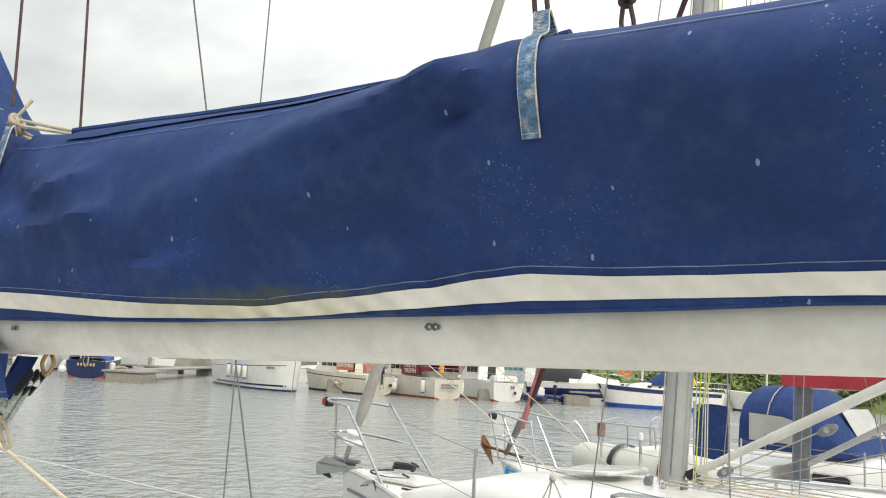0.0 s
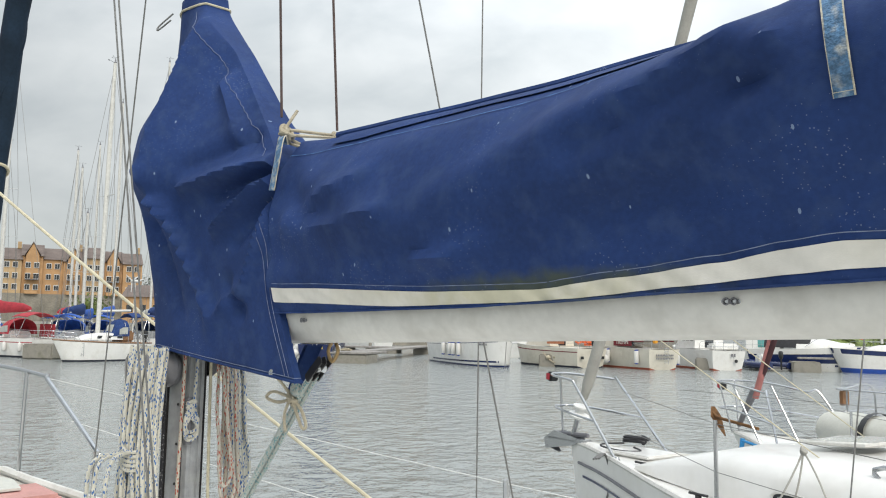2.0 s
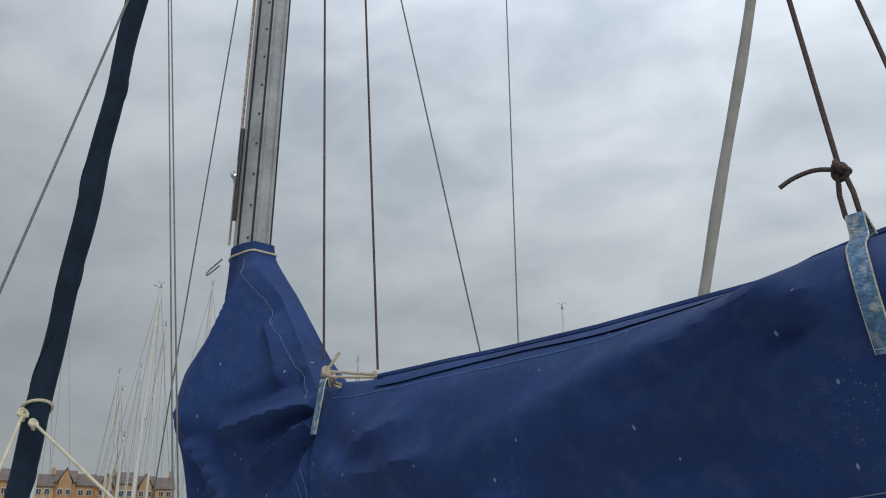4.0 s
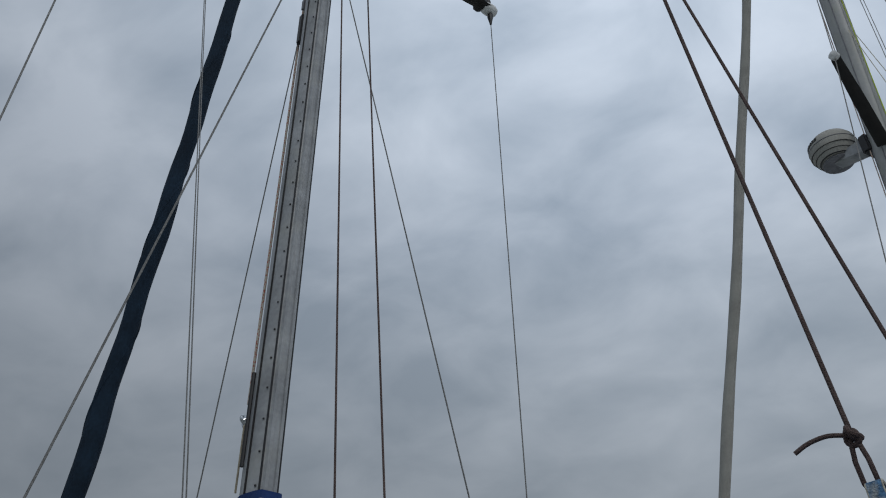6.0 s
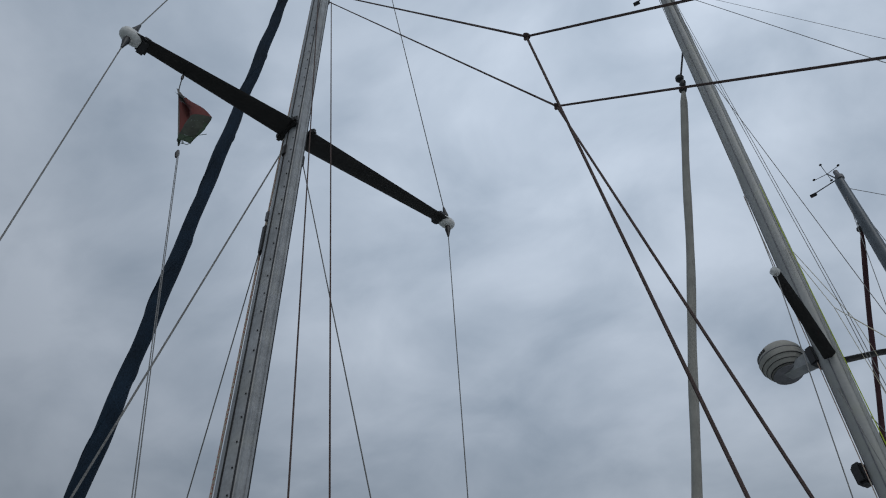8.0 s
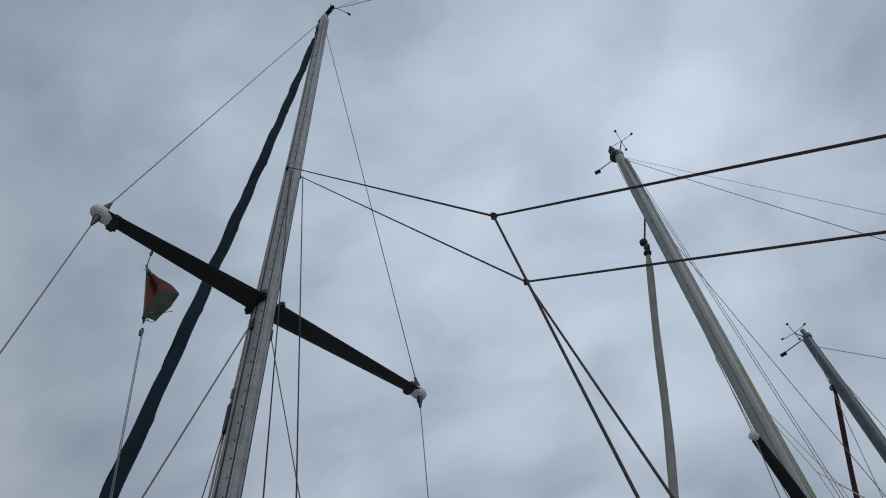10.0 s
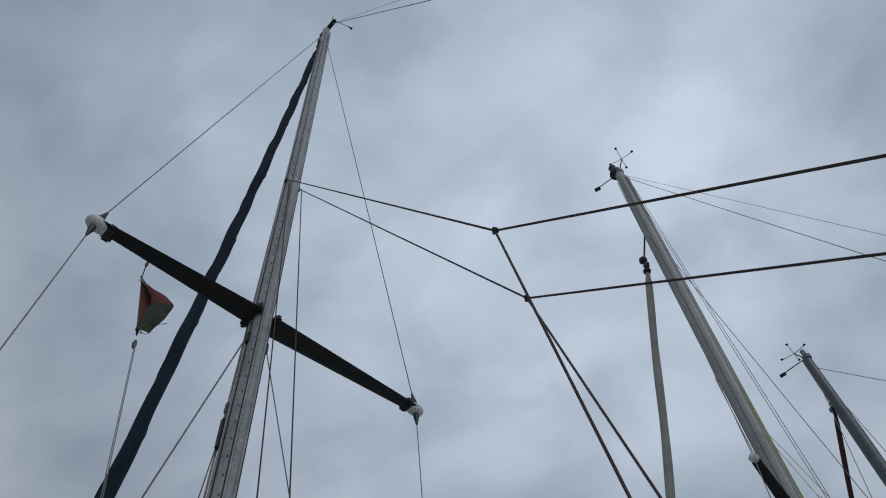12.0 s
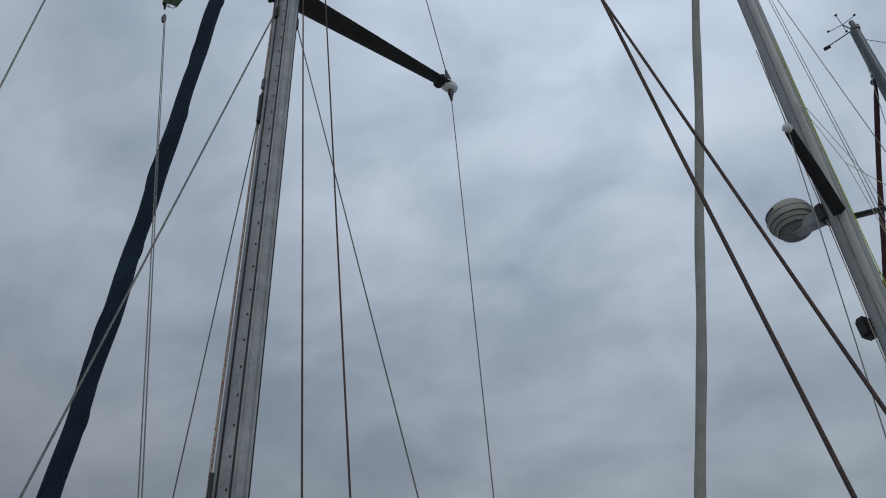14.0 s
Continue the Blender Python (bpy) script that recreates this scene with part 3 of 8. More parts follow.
prof = [(-0.052, 0.03), (-0.06, 0.06), (-0.058, 0.1), (-0.04, 0.122), (0.04, 0.122), (0.058, 0.1), (0.06, 0.06), (0.052, 0.03), (0.035, 0.008), (0.012, 0.0), (-0.012, 0.0), (-0.035, 0.008)]
part("spar", loft_bm([[(s, y_, boom_low(s) + z_) for y_, z_ in prof] for s in (0.14, 1, 2, 3, 3.75)]), SPAR, bom)
part("end_plug", box_bm((3.77, 0, boom_low(3.77) + 0.06), (0.05, 0.11, 0.115), None, 0.015), GREYPL, bom)
for s in (0.7, 1.73, 2.9):
    e = part("eye_plate", box_bm((s, -0.0585, boom_low(s) + 0.051), (0.028, 0.003, 0.007), None, 0.0018), STEEL, bom, "small dull steel eye")
    for dx in (-0.0055, 0.0055):
        part("eye", tube_bm([(s + dx + 0.0045 * math.cos(q), -0.0615, boom_low(s) + 0.051 + 0.0045 * math.sin(q)) for q in [k * math.pi / 6 for k in range(12)]], 0.0011, 6, True), GREYPL, e)
part("luff_slot", box_bm((2.2, -0.061, boom_low(2.2) + 0.105), (2.9, 0.003, 0.003), Matrix.Rotation(-0.0255, 3, "Y"), 0.0), DARK_ALU, bom)

# sail cover over the boom
TOP = [(0.45, 3.02), (0.73, 2.992), (0.93, 2.986), (1.2, 2.977), (1.4, 2.973), (1.55, 2.975), (1.73, 2.976), (1.82, 2.994), (1.89, 3.003), (2.01, 2.997), (2.17, 2.995), (3.0, 2.97), (3.7, 2.9)]
S_UP = [(0.5, 2.6480), (0.69, 2.6380), (1.21, 2.6180), (1.41, 2.6170), (1.58, 2.6310), (1.73, 2.6440), (1.81, 2.6560), (1.89, 2.6620), (2.01, 2.6575), (2.28, 2.6610), (3.7, 2.69)]
S_LO = [(0.5, 2.613), (0.69, 2.606), (1.06, 2.594), (1.35, 2.597), (1.47, 2.601), (1.68, 2.615), (1.82, 2.625), (1.9, 2.629), (2.28, 2.637), (3.7, 2.672)]
C_LO = [(0.5, 2.582), (0.7, 2.584), (1.21, 2.59), (1.41, 2.596), (1.68, 2.607), (1.86, 2.613), (1.97, 2.617), (2.28, 2.629), (3.7, 2.664)]


def ridge(s, z, s0, z0, s1, z1, wide):
    """How near a point of the cloth lies to a fold from (s0, z0) to (s1, z1)."""
    a, b, p = Vector((s0, z0)), Vector((s1, z1)), Vector((s, z))
    d = b - a
    t = max(0, min(1, (p - a).dot(d) / d.dot(d)))
    return math.exp(-(((p - a - d * t).length / wide) ** 2)) * (0.35 + 0.65 * (1 - t))


def crease(s, z, s0, z0, s1, z1, wide):
    """A sharp fold of taut cloth, strongest at its first end."""
    dx, dz_ = s1 - s0, z1 - z0
    t = max(0.0, min(1.0, ((s - s0) * dx + (z - z0) * dz_) / (dx * dx + dz_ * dz_)))
    far_ = math.hypot(s - s0 - dx * t, z - z0 - dz_ * t)
    return max(0.0, 1 - far_ / wide) ** 1.4 * (1 - 0.55 * t)


# taut creases in the flank of the cover
TAUT = [(0.010, (1.85, 2.90, 1.60, 2.77, 0.035)), (-0.008, (1.83, 2.86, 1.50, 2.75, 0.035)), (0.008, (1.00, 2.86, 0.72, 2.80, 0.03)), (0.008, (1.45, 2.72, 1.15, 2.66, 0.03)), (0.016, (1.789, 2.923, 1.626, 2.866, 0.05)), (-0.012, (1.789, 2.873, 1.526, 2.816, 0.05)), (0.010, (1.757, 2.933, 1.526, 2.928, 0.03)), (0.009, (1.066, 2.771, 0.823, 2.752, 0.035)), (-0.005, (0.75, 2.80, 1.15, 2.72, 0.07)), (0.009, (1.25, 2.68, 0.9, 2.655, 0.025)), (-0.005, (1.7, 2.78, 1.3, 2.70, 0.07))]
FOLDS = [(1.86, 2.97, 1.2, 2.78, 0.035, 0.020), (1.86, 2.95, 1.45, 2.70, 0.03, 0.012), (1.82, 2.99, 0.95, 2.90, 0.03, 0.012), (0.62, 2.93, 1.15, 2.74, 0.045, 0.014),
         (0.7, 2.78, 1.3, 2.69, 0.035, 0.016), (1.75, 2.74, 1.0, 2.67, 0.035, -0.014), (2.5, 2.93, 1.95, 2.75, 0.05, 0.012), (0.6, 2.72, 0.95, 2.66, 0.03, -0.010), (2.3, 2.72, 1.8, 2.71, 0.03, -0.008), (0.58, 2.98, 0.75, 2.82, 0.03, -0.010)]


def cover_w(s, z, sd):
    lo, hi = table(s, C_LO), table(s, TOP)
    r = max(0.0, min(1.0, (z - lo) / (hi - lo)))
    full_ = table(s, [(1.2, 0.0), (1.85, 1.0), (3.7, 1.0)])
    w = (0.078 + lerp(0.06, 0.105, full_) * math.sin(math.pi * r ** lerp(0.95, 1.9, full_))) * math.sqrt(max(0.0, 1 - r ** lerp(5, 7, full_)))
    w *= lerp(1.0, table(s, [(0.6, 0.72), (1.0, 1.0)]), min(1.0, r * 2.5))
    body = math.sin(math.pi * min(1, r * 1.02)) ** 0.5 if 0 < r < 0.98 else 0
    f = sum(k * ridge(s, z, a, b, c, d, wd) for a, b, c, d, wd, k in FOLDS)
    f += 0.007 * noise.noise((s * 4.2 + z * 3, z * 7 - s * 1.5, 3.1 * sd)) + 0.0022 * noise.noise((s * 13, z * 16, 7 + sd))
    f += 1.9 * sum(k * crease(s, z, *c_) for k, c_ in TAUT) if sd < 0 else 0
    w += body * f * 1.45
    if z < table(s, S_UP) + 0.03:
        w += 0.0022 * math.sin(s * 38 + 3 * noise.noise((s * 3, 0, sd))) + 0.0026 * math.sin(s * 95 + z * 160 + 4 * noise.noise((s * 4, 0, sd))) * (0.5 + 0.5 * noise.noise((s * 2.3, 5, sd)))
    return max(w, 0.0)


def cover_strip(lo, hi, s0, s1, ns, nz, sd, proud=0.0):
    rows_ = []
    for i in range(ns + 1):
        s = lerp(s0, s1, i / ns)
        a, b = lo(s), hi(s)
        rows_.append([(s, sd * (cover_w(s, lerp(a, b, j / nz), sd) + proud), lerp(a, b, j / nz)) for j in range(nz + 1)])
    return rows_


cov = empty("sail_cover", BOAT, "navy canvas sail cover with a cream stripe, creased, over the boom", "sail cover")
rows_ = []
for i in range(171):
    s = lerp(0.6, 3.72, i / 170)
    a, b = table(s, S_UP), table(s, TOP)
    ring = []
    for j in range(30):
        z = lerp(a, b, math.sin(j / 30 * math.pi / 2))
        ring.append((s, -cover_w(s, z, -1), z))
    ring.append((s, 0, b + 0.001))
    for j in range(29, -1, -1):
        z = lerp(a, b, math.sin(j / 30 * math.pi / 2))
        ring.append((s, cover_w(s, z, 1), z))
    rows_.append(ring)
part("body_panel", loft_bm(rows_, closed=False), CANVAS, cov)
for sd in (-1, 1):
    part("stripe", loft_bm(cover_strip(lambda s: table(s, S_LO), lambda s: table(s, S_UP), 0.615, 3.72, 420, 6, sd, 0.0015), closed=False), STRIPE, cov, "cream canvas stripe with green algae")
    part("hem", loft_bm(cover_strip(lambda s: table(s, C_LO), lambda s: table(s, S_LO), 0.615, 3.72, 420, 4, sd), closed=False), CANVAS, cov)
    part("stitch_line", loft_bm(cover_strip(lambda s: table(s, S_UP) + 0.009, lambda s: table(s, S_UP) + 0.0102, 0.625, 3.7, 420, 1, sd, 0.0028), closed=False), THREAD, cov)
    part("piping", tube_bm([(s, sd * (cover_w(s, table(s, C_LO), sd) + 0.001), table(s, C_LO)) for s in [0.53 + 0.04 * k for k in range(80)]], 0.0022, 6), CANVAS, cov)
    part("seam", loft_bm(cover_strip(lambda s: table(s, TOP) - 0.062 - 0.01 * (s - 1.9), lambda s: table(s, TOP) - 0.0602 - 0.01 * (s - 1.9), 1.95, 3.6, 300, 1, sd, 0.003), closed=False), THREAD, cov)
    part("seam", loft_bm(cover_strip(lambda s: table(s, TOP) - 0.045, lambda s: table(s, TOP) - 0.0435, 0.6, 1.66, 260, 1, sd, 0.0025), closed=False), mat("blue_thread", (0.06, 0.16, 0.36), 0.9, vary=0.4, scale=30), cov)
part("flap", loft_bm(cover_strip(lambda s: table(s, TOP) - 0.026 - 0.006 * math.sin(s * 9), lambda s: table(s, TOP) - 0.003, 0.78, 1.78, 160, 4, -1, 0.006), closed=False), CANVAS, cov, "overlapping navy flap along the top")
part("ridge_fold", tube_bm([(s, -0.012, table(s, TOP) + 0.0) for s in [0.75 + 0.05 * k for k in range(24)]], 0.009, 8), CANVAS, cov)

# the part of the cover that wraps the mast and the stacked luff
bt = empty("mast_boot", BOAT, "navy canvas mast boot of the sail cover, tied at a collar", "sail cover")
BOOT = [(3.52, 0.078, 0.061, 0.084, 0.045), (3.47, 0.079, 0.062, 0.10, 0.046), (3.42, 0.08, 0.062, 0.15, 0.042), (3.31, 0.082, 0.063, 0.262, 0.04), (3.20, 0.092, 0.119, 0.356, 0.045), (3.10, 0.11, 0.168, 0.44, 0.055),
        (3.02, 0.115, 0.180, 0.52, 0.07), (2.955, 0.115, 0.182, 0.582, 0.085), (2.90, 0.112, 0.158, 0.582, 0.088), (2.84, 0.108, 0.138, 0.587, 0.090), (2.75, 0.100, 0.114, 0.597, 0.092), (2.66, 0.100, 0.098, 0.609, 0.090), (2.56, 0.100, 0.090, 0.653, 0.085), (2.48, 0.100, 0.086, 0.708, 0.084)]


def taut(x, pairs):
    """Straight runs between the given heights, their corners only a little eased."""
    def at(v):
        for (x0, y0), (x1, y1) in zip(pairs, pairs[1:]):
            if v <= x1:
                return lerp(y0, y1, max(0.0, (v - x0) / (x1 - x0)))
        return pairs[-1][1]
    return (at(x - 0.018) + 2 * at(x) + at(x + 0.018)) / 4


# folds dragged from the strap at the aft edge, and from the collar
CREASES = [(0.030, (0.16, 3.44, 0.09, 2.95, 0.14)), (0.006, (0.09, 2.97, 0.12, 2.86, 0.05)), (0.026, (0.62, 2.955, 0.24, 2.915, 0.04)), (-0.010, (0.46, 3.02, 0.24, 2.97, 0.05)), (-0.016, (0.58, 2.935, 0.36, 2.895, 0.03)), (0.024, (0.60, 2.915, 0.36, 2.80, 0.03)),
           (-0.012, (0.59, 2.885, 0.44, 2.77, 0.03)), (0.014, (0.60, 2.86, 0.47, 2.65, 0.03)), (0.016, (0.12, 2.88, 0.30, 2.60, 0.035)), (-0.010, (0.02, 2.84, 0.14, 2.60, 0.05)), (0.010, (0.44, 2.66, 0.30, 2.56, 0.04)),
           (-0.012, (0.46, 2.62, 0.40, 2.68, 0.04)), (0.012, (0.3, 3.2, 0.42, 3.02, 0.05))]
BOOT_T = [tuple((-row[0], row[k]) for row in BOOT) for k in range(1, 5)]
NB = 180
NR = 150
rings = []
for i in range(NR + 1):
    zc = lerp(3.52, 2.49, i / NR)
    af, b, sa, we = (taut(-zc, BOOT_T[k]) for k in range(4))
    ring = []
    for k in range(NB):
        a = 2 * math.pi * k / NB
        c_, s_ = math.cos(a), math.sin(a)
        cx = mast_s(zc)
        if c_ <= 0:
            x, y = cx + af * c_, b * s_
        else:
            x = cx + (sa if s_ < 0 else min(sa, table(zc, [(2.7, 0.45), (2.95, 0.6)]))) * min(1.0, c_ * 1.1)
            y = lerp(b, we, min(1, c_ * 1.1) ** 1.2) * math.copysign(abs(s_) ** table(zc, [(2.9, 0.12), (3.05, 0.33)]), s_)
        loose = min(1.0, max(0.0, (3.52 - zc) / 0.2))
        d = loose * (0.006 * noise.noise((x * 7 + zc * 5, y * 6, zc * 5 - x * 3)) + 0.002 * noise.noise((x * 18, y * 18 + 4, zc * 9)))
        # drag folds from the lacing at the aft edge
        if y < 0:
            d += 3.1 * loose * sum(k_ * crease(x, zc, *f_) for k_, f_ in CREASES)
        else:
            d += 1.5 * loose * sum(k_ * crease(x, zc, f_[0] + 0.05, f_[1] - 0.06, f_[2], f_[3] + 0.05, f_[4]) for k_, f_ in CREASES[2:])
        nrm = Vector((min(0.0, c_), s_)).normalized() if abs(s_) > 1e-6 else Vector((-1.0 if c_ < 0 else 0.0, 0))
        d *= 1 - max(0.0, c_) ** 10
        if zc < 2.68 and c_ > 0 and abs(s_) > 0.05:
            d = max(d, 0.072 - abs(y))
        dz = -0.055 * max(0, x) / 0.63 * (i / NR) ** 3
        ring.append((x + nrm.x * d, y + nrm.y * d, zc + dz))
    rings.append(ring)
part("boot_panel", loft_bm(rings, cap0=False, cap1=False), CANVAS, bt)
part("collar_cord", tube_bm([Vector(p) + Vector((p[0] - 0.01, p[1], 0)).normalized() * 0.002 for p in rings[5]], 0.0035, 6, True), ROPE_CR, bt, "pale cord round the collar")
part("cord_loop", tube_bm(bend([(-0.07, -0.06, 3.5), (-0.1, -0.09, 3.46), (-0.08, -0.1, 3.44), (-0.05, -0.075, 3.47)], 5), 0.0025, 6), WIRE, bt)


def on_boot(s, z, out=0.0012):
    row = rings[max(0, min(NR, round((3.52 - z) / 1.03 * NR)))]
    near = sorted((q for q in row if q[1] <= 0), key=lambda q: q[0])
    for p_, q_ in zip(near, near[1:]):
        if p_[0] <= s <= q_[0]:
            return Vector(p_).lerp(Vector(q_), (s - p_[0]) / max(1e-6, q_[0] - p_[0])) + Vector((0, -out, 0))
    return Vector(near[-1] if s > near[-1][0] else near[0]) + Vector((0, -out, 0))


part("front_seam", tube_bm([on_boot(taut(-z, BOOT_T[2]) * f_, z, 0.003) for z, f_ in [(3.46 - 0.01 * k, 0.80 + 0.17 * (k / 49)) for k in range(50)]], 0.0007, 5), THREAD, bt)
for dx in (0.018, 0.034):
    seam_ = [on_boot(taut(-z, BOOT_T[2]) - dx, z, 0.003) for z in [2.90 - 0.01 * k for k in range(41)]]
    for _ in range(4):
        seam_ = [seam_[0]] + [(p_ + q_ * 2 + r_) / 4 for p_, q_, r_ in zip(seam_, seam_[1:], seam_[2:])] + [seam_[-1]]
    part("aft_seam", tube_bm(seam_, 0.0006, 5), THREAD, bt)
part("bottom_hem", tube_bm([Vector(p) for p in rings[-1]], 0.0035, 6, True), CANVAS, bt)
part("hem_stitch", tube_bm([Vector(p) + Vector((0, 0.0015 if p[1] > 0 else -0.0015, 0)) for p in rings[-2]], 0.0009, 5, True), THREAD, bt)
part("eyelet", lathe_bm([(0.004, -0.003), (0.009, -0.003), (0.009, 0.003), (0.004, 0.003)], (0.6, -0.075, 2.445), (0.2, -1, 0), 14), STEEL, bt)

# webbing straps


def strap(pts, w, name_label):
    st = empty("strap", BOAT, name_label, "strap", "webbing straps")
    P_ = bend(pts, 6)
    a_, b_ = [], []
    bm = bmesh.new()
    rr = []
    for i, p in enumerate(P_):
        t = ((P_[i + 1] if i < len(P_) - 1 else p) - (P_[i - 1] if i else p)).normalized()
        sx = Vector((1, 0.0, 0)) - t * t.x
        sx.normalize()
        nv = sx.cross(t)
        rr.append([p + sx * w + nv * 0.0014, p - sx * w + nv * 0.0014, p - sx * w - nv * 0.0014, p + sx * w - nv * 0.0014])
        a_.append(p + sx * w)
        b_.append(p - sx * w)
    part("webbing", loft_bm(rr), WEB, st)
    for q in (a_, b_):
        part("selvedge", tube_bm(q, 0.0017, 5), WEB_EDGE, st)
    for i in (1, len(P_) // 2, len(P_) - 2):
        part("stitching", tube_bm([a_[i], P_[i], b_[i]], 0.0017, 5), WEB_EDGE, st)
    return st


def on_cover(s, z, out=0.004):
    return (s, -cover_w(s, z, -1) - out, z)


strap([on_cover(1.925, 2.812), on_cover(1.925, 2.866), on_cover(1.917, 2.912), on_cover(1.900, 2.953, 0.007), (1.885, -0.075, 2.985), (1.880, -0.064, 3.015), (1.879, -0.058, 3.022), (1.88, -0.05, 3.012), (1.885, -0.045, 2.99)], 0.0108, "worn faded-blue webbing strap with a loop on the sail cover")
strap([(0.632, -0.112, 2.865), (0.636, -0.108, 2.905), (0.63, -0.098, 2.945), (0.618, -0.085, 2.985), (0.612, -0.075, 3.0), (0.607, -0.065, 2.985)], 0.0105, "frayed blue webbing strap at the fore end of the sail cover")
strap([(1.97, 0.10, 2.88), (1.966, 0.095, 2.96), (1.962, 0.08, 3.02), (1.962, 0.07, 3.035), (1.964, 0.065, 3.01)], 0.0135, "blue webbing strap on the far flank of the sail cover")


def knot(bm, c, r, R, up=(0, 0, 1)):
    """A bowline-like lump: three turns of rope laid over one another."""
    c = Vector(c)
    for k, (ax, off) in enumerate((((1, 0.2, 0.5), (0, 0, R * 0.3)), ((0.3, 1, 0.2), (0, 0, -R * 0.3)), ((0.5, 0.3, 1), (R * 0.2, 0, 0)))):
        q = Vector((0, 0, 1)).rotation_difference(Vector(ax).normalized()).to_matrix()
        tube(bm, [c + Vector(off) + q @ Vector((R * math.cos(a), R * math.sin(a), 0.25 * r * math.sin(2 * a))) for a in [i * math.pi / 8 for i in range(16)]], r, 8, True)
    return bm


# lazy jacks
lz = "lazy jack lines"
J1, J2 = Vector((1.753, -0.192, 4.97)), Vector((1.62, 0.111, 5.07))
for sd, J in ((-1, J1), (1, J2)):
    tg = Vector((mast_s(8.43) + 0.02, sd * 0.062, 8.43))
    lj = empty("lazy_jack", BOAT, "brown weathered lazy jack line tied in a bridle", "rope", lz)
    part("upper_leg", tube_bm([tg, J], 0.0037, 6), ROPE_BR, lj)
    part("aft_leg", tube_bm([J, Vector((3.49, sd * 0.15, 3.08 if sd < 0 else 3.2))], 0.0037, 6), ROPE_BR, lj)
    K = Vector((1.871, -0.06, 3.089)) if sd < 0 else Vector((1.945, 0.075, 3.085))
    part("middle_leg", tube_bm([J, K], 0.0037, 6), ROPE_BR, lj)
    bm = knot(bmesh.new(), K, 0.0042, 0.010)
    part("knot", bm, ROPE_BR, lj)
    part("bridle_knot", knot(bmesh.new(), J, 0.0042, 0.008), ROPE_BR, lj)
    lo_ = K + Vector((0.0, 0.012, -0.075))
    part("loop", tube_bm([K + Vector((-0.004, 0, -0.004)), K + Vector((-0.008, 0.003, -0.035)), lo_ + Vector((-0.009, 0, 0.012)), lo_ + Vector((-0.004, 0.003, 0)), lo_ + Vector((0.004, 0.003, 0)), lo_ + Vector((0.010, 0, 0.012)), K + Vector((0.010, 0.004, -0.035)), K + Vector((0.004, 0, -0.004))], 0.0036, 7), ROPE_BR, lj)
    if sd < 0:
        part("tail", tube_bm(bend([K, K + Vector((-0.025, -0.016, 0.004)), K + Vector((-0.05, -0.028, -0.002)), K + Vector((-0.07, -0.034, -0.012))], 5), 0.0034, 7), ROPE_BR, lj)
for a, b, m_ in (((mast_s(8.43) + 0.05, -0.05, 8.35), (0.57, -0.055, 3.06), ROPE_BR), ((mast_s(8.43) + 0.06, 0.055, 8.35), (0.555, 0.12, 3.06), ROPE_BR)):
    thing("fore_lazy_jack", tube_bm([a, b], 0.0036, 6), m_, BOAT, "brown lazy jack line down to the fore end of the cover", "rope", lz)
ft = empty("lashing", BOAT, "tan cord lashing knotted over the sail cover", "rope")
part("knot", knot(bmesh.new(), (0.590, -0.052, 3.016), 0.006, 0.016), ROPE_TAN, ft)
part("knot", knot(bmesh.new(), (0.584, 0.095, 3.034), 0.0045, 0.009), ROPE_TAN, ft)
for a, b in (((0.590, -0.052, 3.026), (0.584, 0.095, 3.038)), ((0.595, -0.05, 3.012), (0.590, 0.09, 3.03)), ((0.585, -0.07, 3.015), (0.590, 0.02, 2.987)), ((0.565, -0.06, 3.005), (0.630, 0.0, 2.975)), ((0.595, -0.06, 3.025), (0.600, -0.03, 3.075))):
    part("cord", tube_bm([a, b], 0.004, 6), ROPE_TAN, ft)

# standing rigging
sh = "standing rigging"
WIRES = [("cap_shroud", (-0.097, -0.98, 6.79), (0.03, -1.141, 1.48), 0.0034), ("cap_shroud", (-0.09, 1.315, 7.05), (0.0, 1.2, 1.48), 0.003),
         ("cap_shroud", (0.12, -0.045, 12.72), (-0.097, -0.98, 6.79), 0.0035), ("cap_shroud", (0.15, 0.045, 12.55), (-0.09, 1.315, 7.05), 0.0035),
         ("lower_shroud", (0.045, -0.062, 6.42), (-0.328, -0.998, 1.5), 0.004), ("lower_shroud", (0.055, 0.062, 6.45), (0.446, 1.077, 1.46), 0.003),
         ("baby_stay", (-0.02, 0.0, 6.4), (-1.53, 0.295, 1.65), 0.0032), ("backstay", (0.26, 0, 13.08), (4.6, 0, 1.4), 0.004), ("backstay", (0.26, 0, 13.09), (4.9, -0.05, 1.6), 0.002)]
for nm, a, b, r_ in WIRES:
    thing(nm, tube_bm([a, b], r_, 6), WIRE, BOAT, "taut steel " + nm.replace("_", " ") + " of the mast", "wire", sh)
for y_ in (0.0, 0.012):
    thing("flag_halyard", tube_bm([(0.135 + y_ * 0.3, -0.603 + y_ * 0.3, 5.80), (0.35 - 1.2 * y_, -0.57 + y_, 4.8), (1.15, -0.49 + y_, 1.45)], 0.0018, 5), WIRE, BOAT, "thin double flag halyard below the spreader", "rope", sh)

# flag below the port spreader: three faded bands on a bent sheet
fl = empty("courtesy_flag", BOAT, "small weathered red, white and green flag hanging limp", "flag")
FT = Vector((-0.065, -0.66, 6.725))
H0, H1 = Vector((-0.045, -0.655, 6.53)), Vector((0.12, -0.605, 5.86))
part("toggle_line", tube_bm([FT, H0], 0.003, 6), BLACK, fl)
part("toggle", lathe_bm([(0.006, 0), (0.009, 0.02), (0.006, 0.04)], FT.lerp(H0, 0.4), seg=8), BLACK, fl)


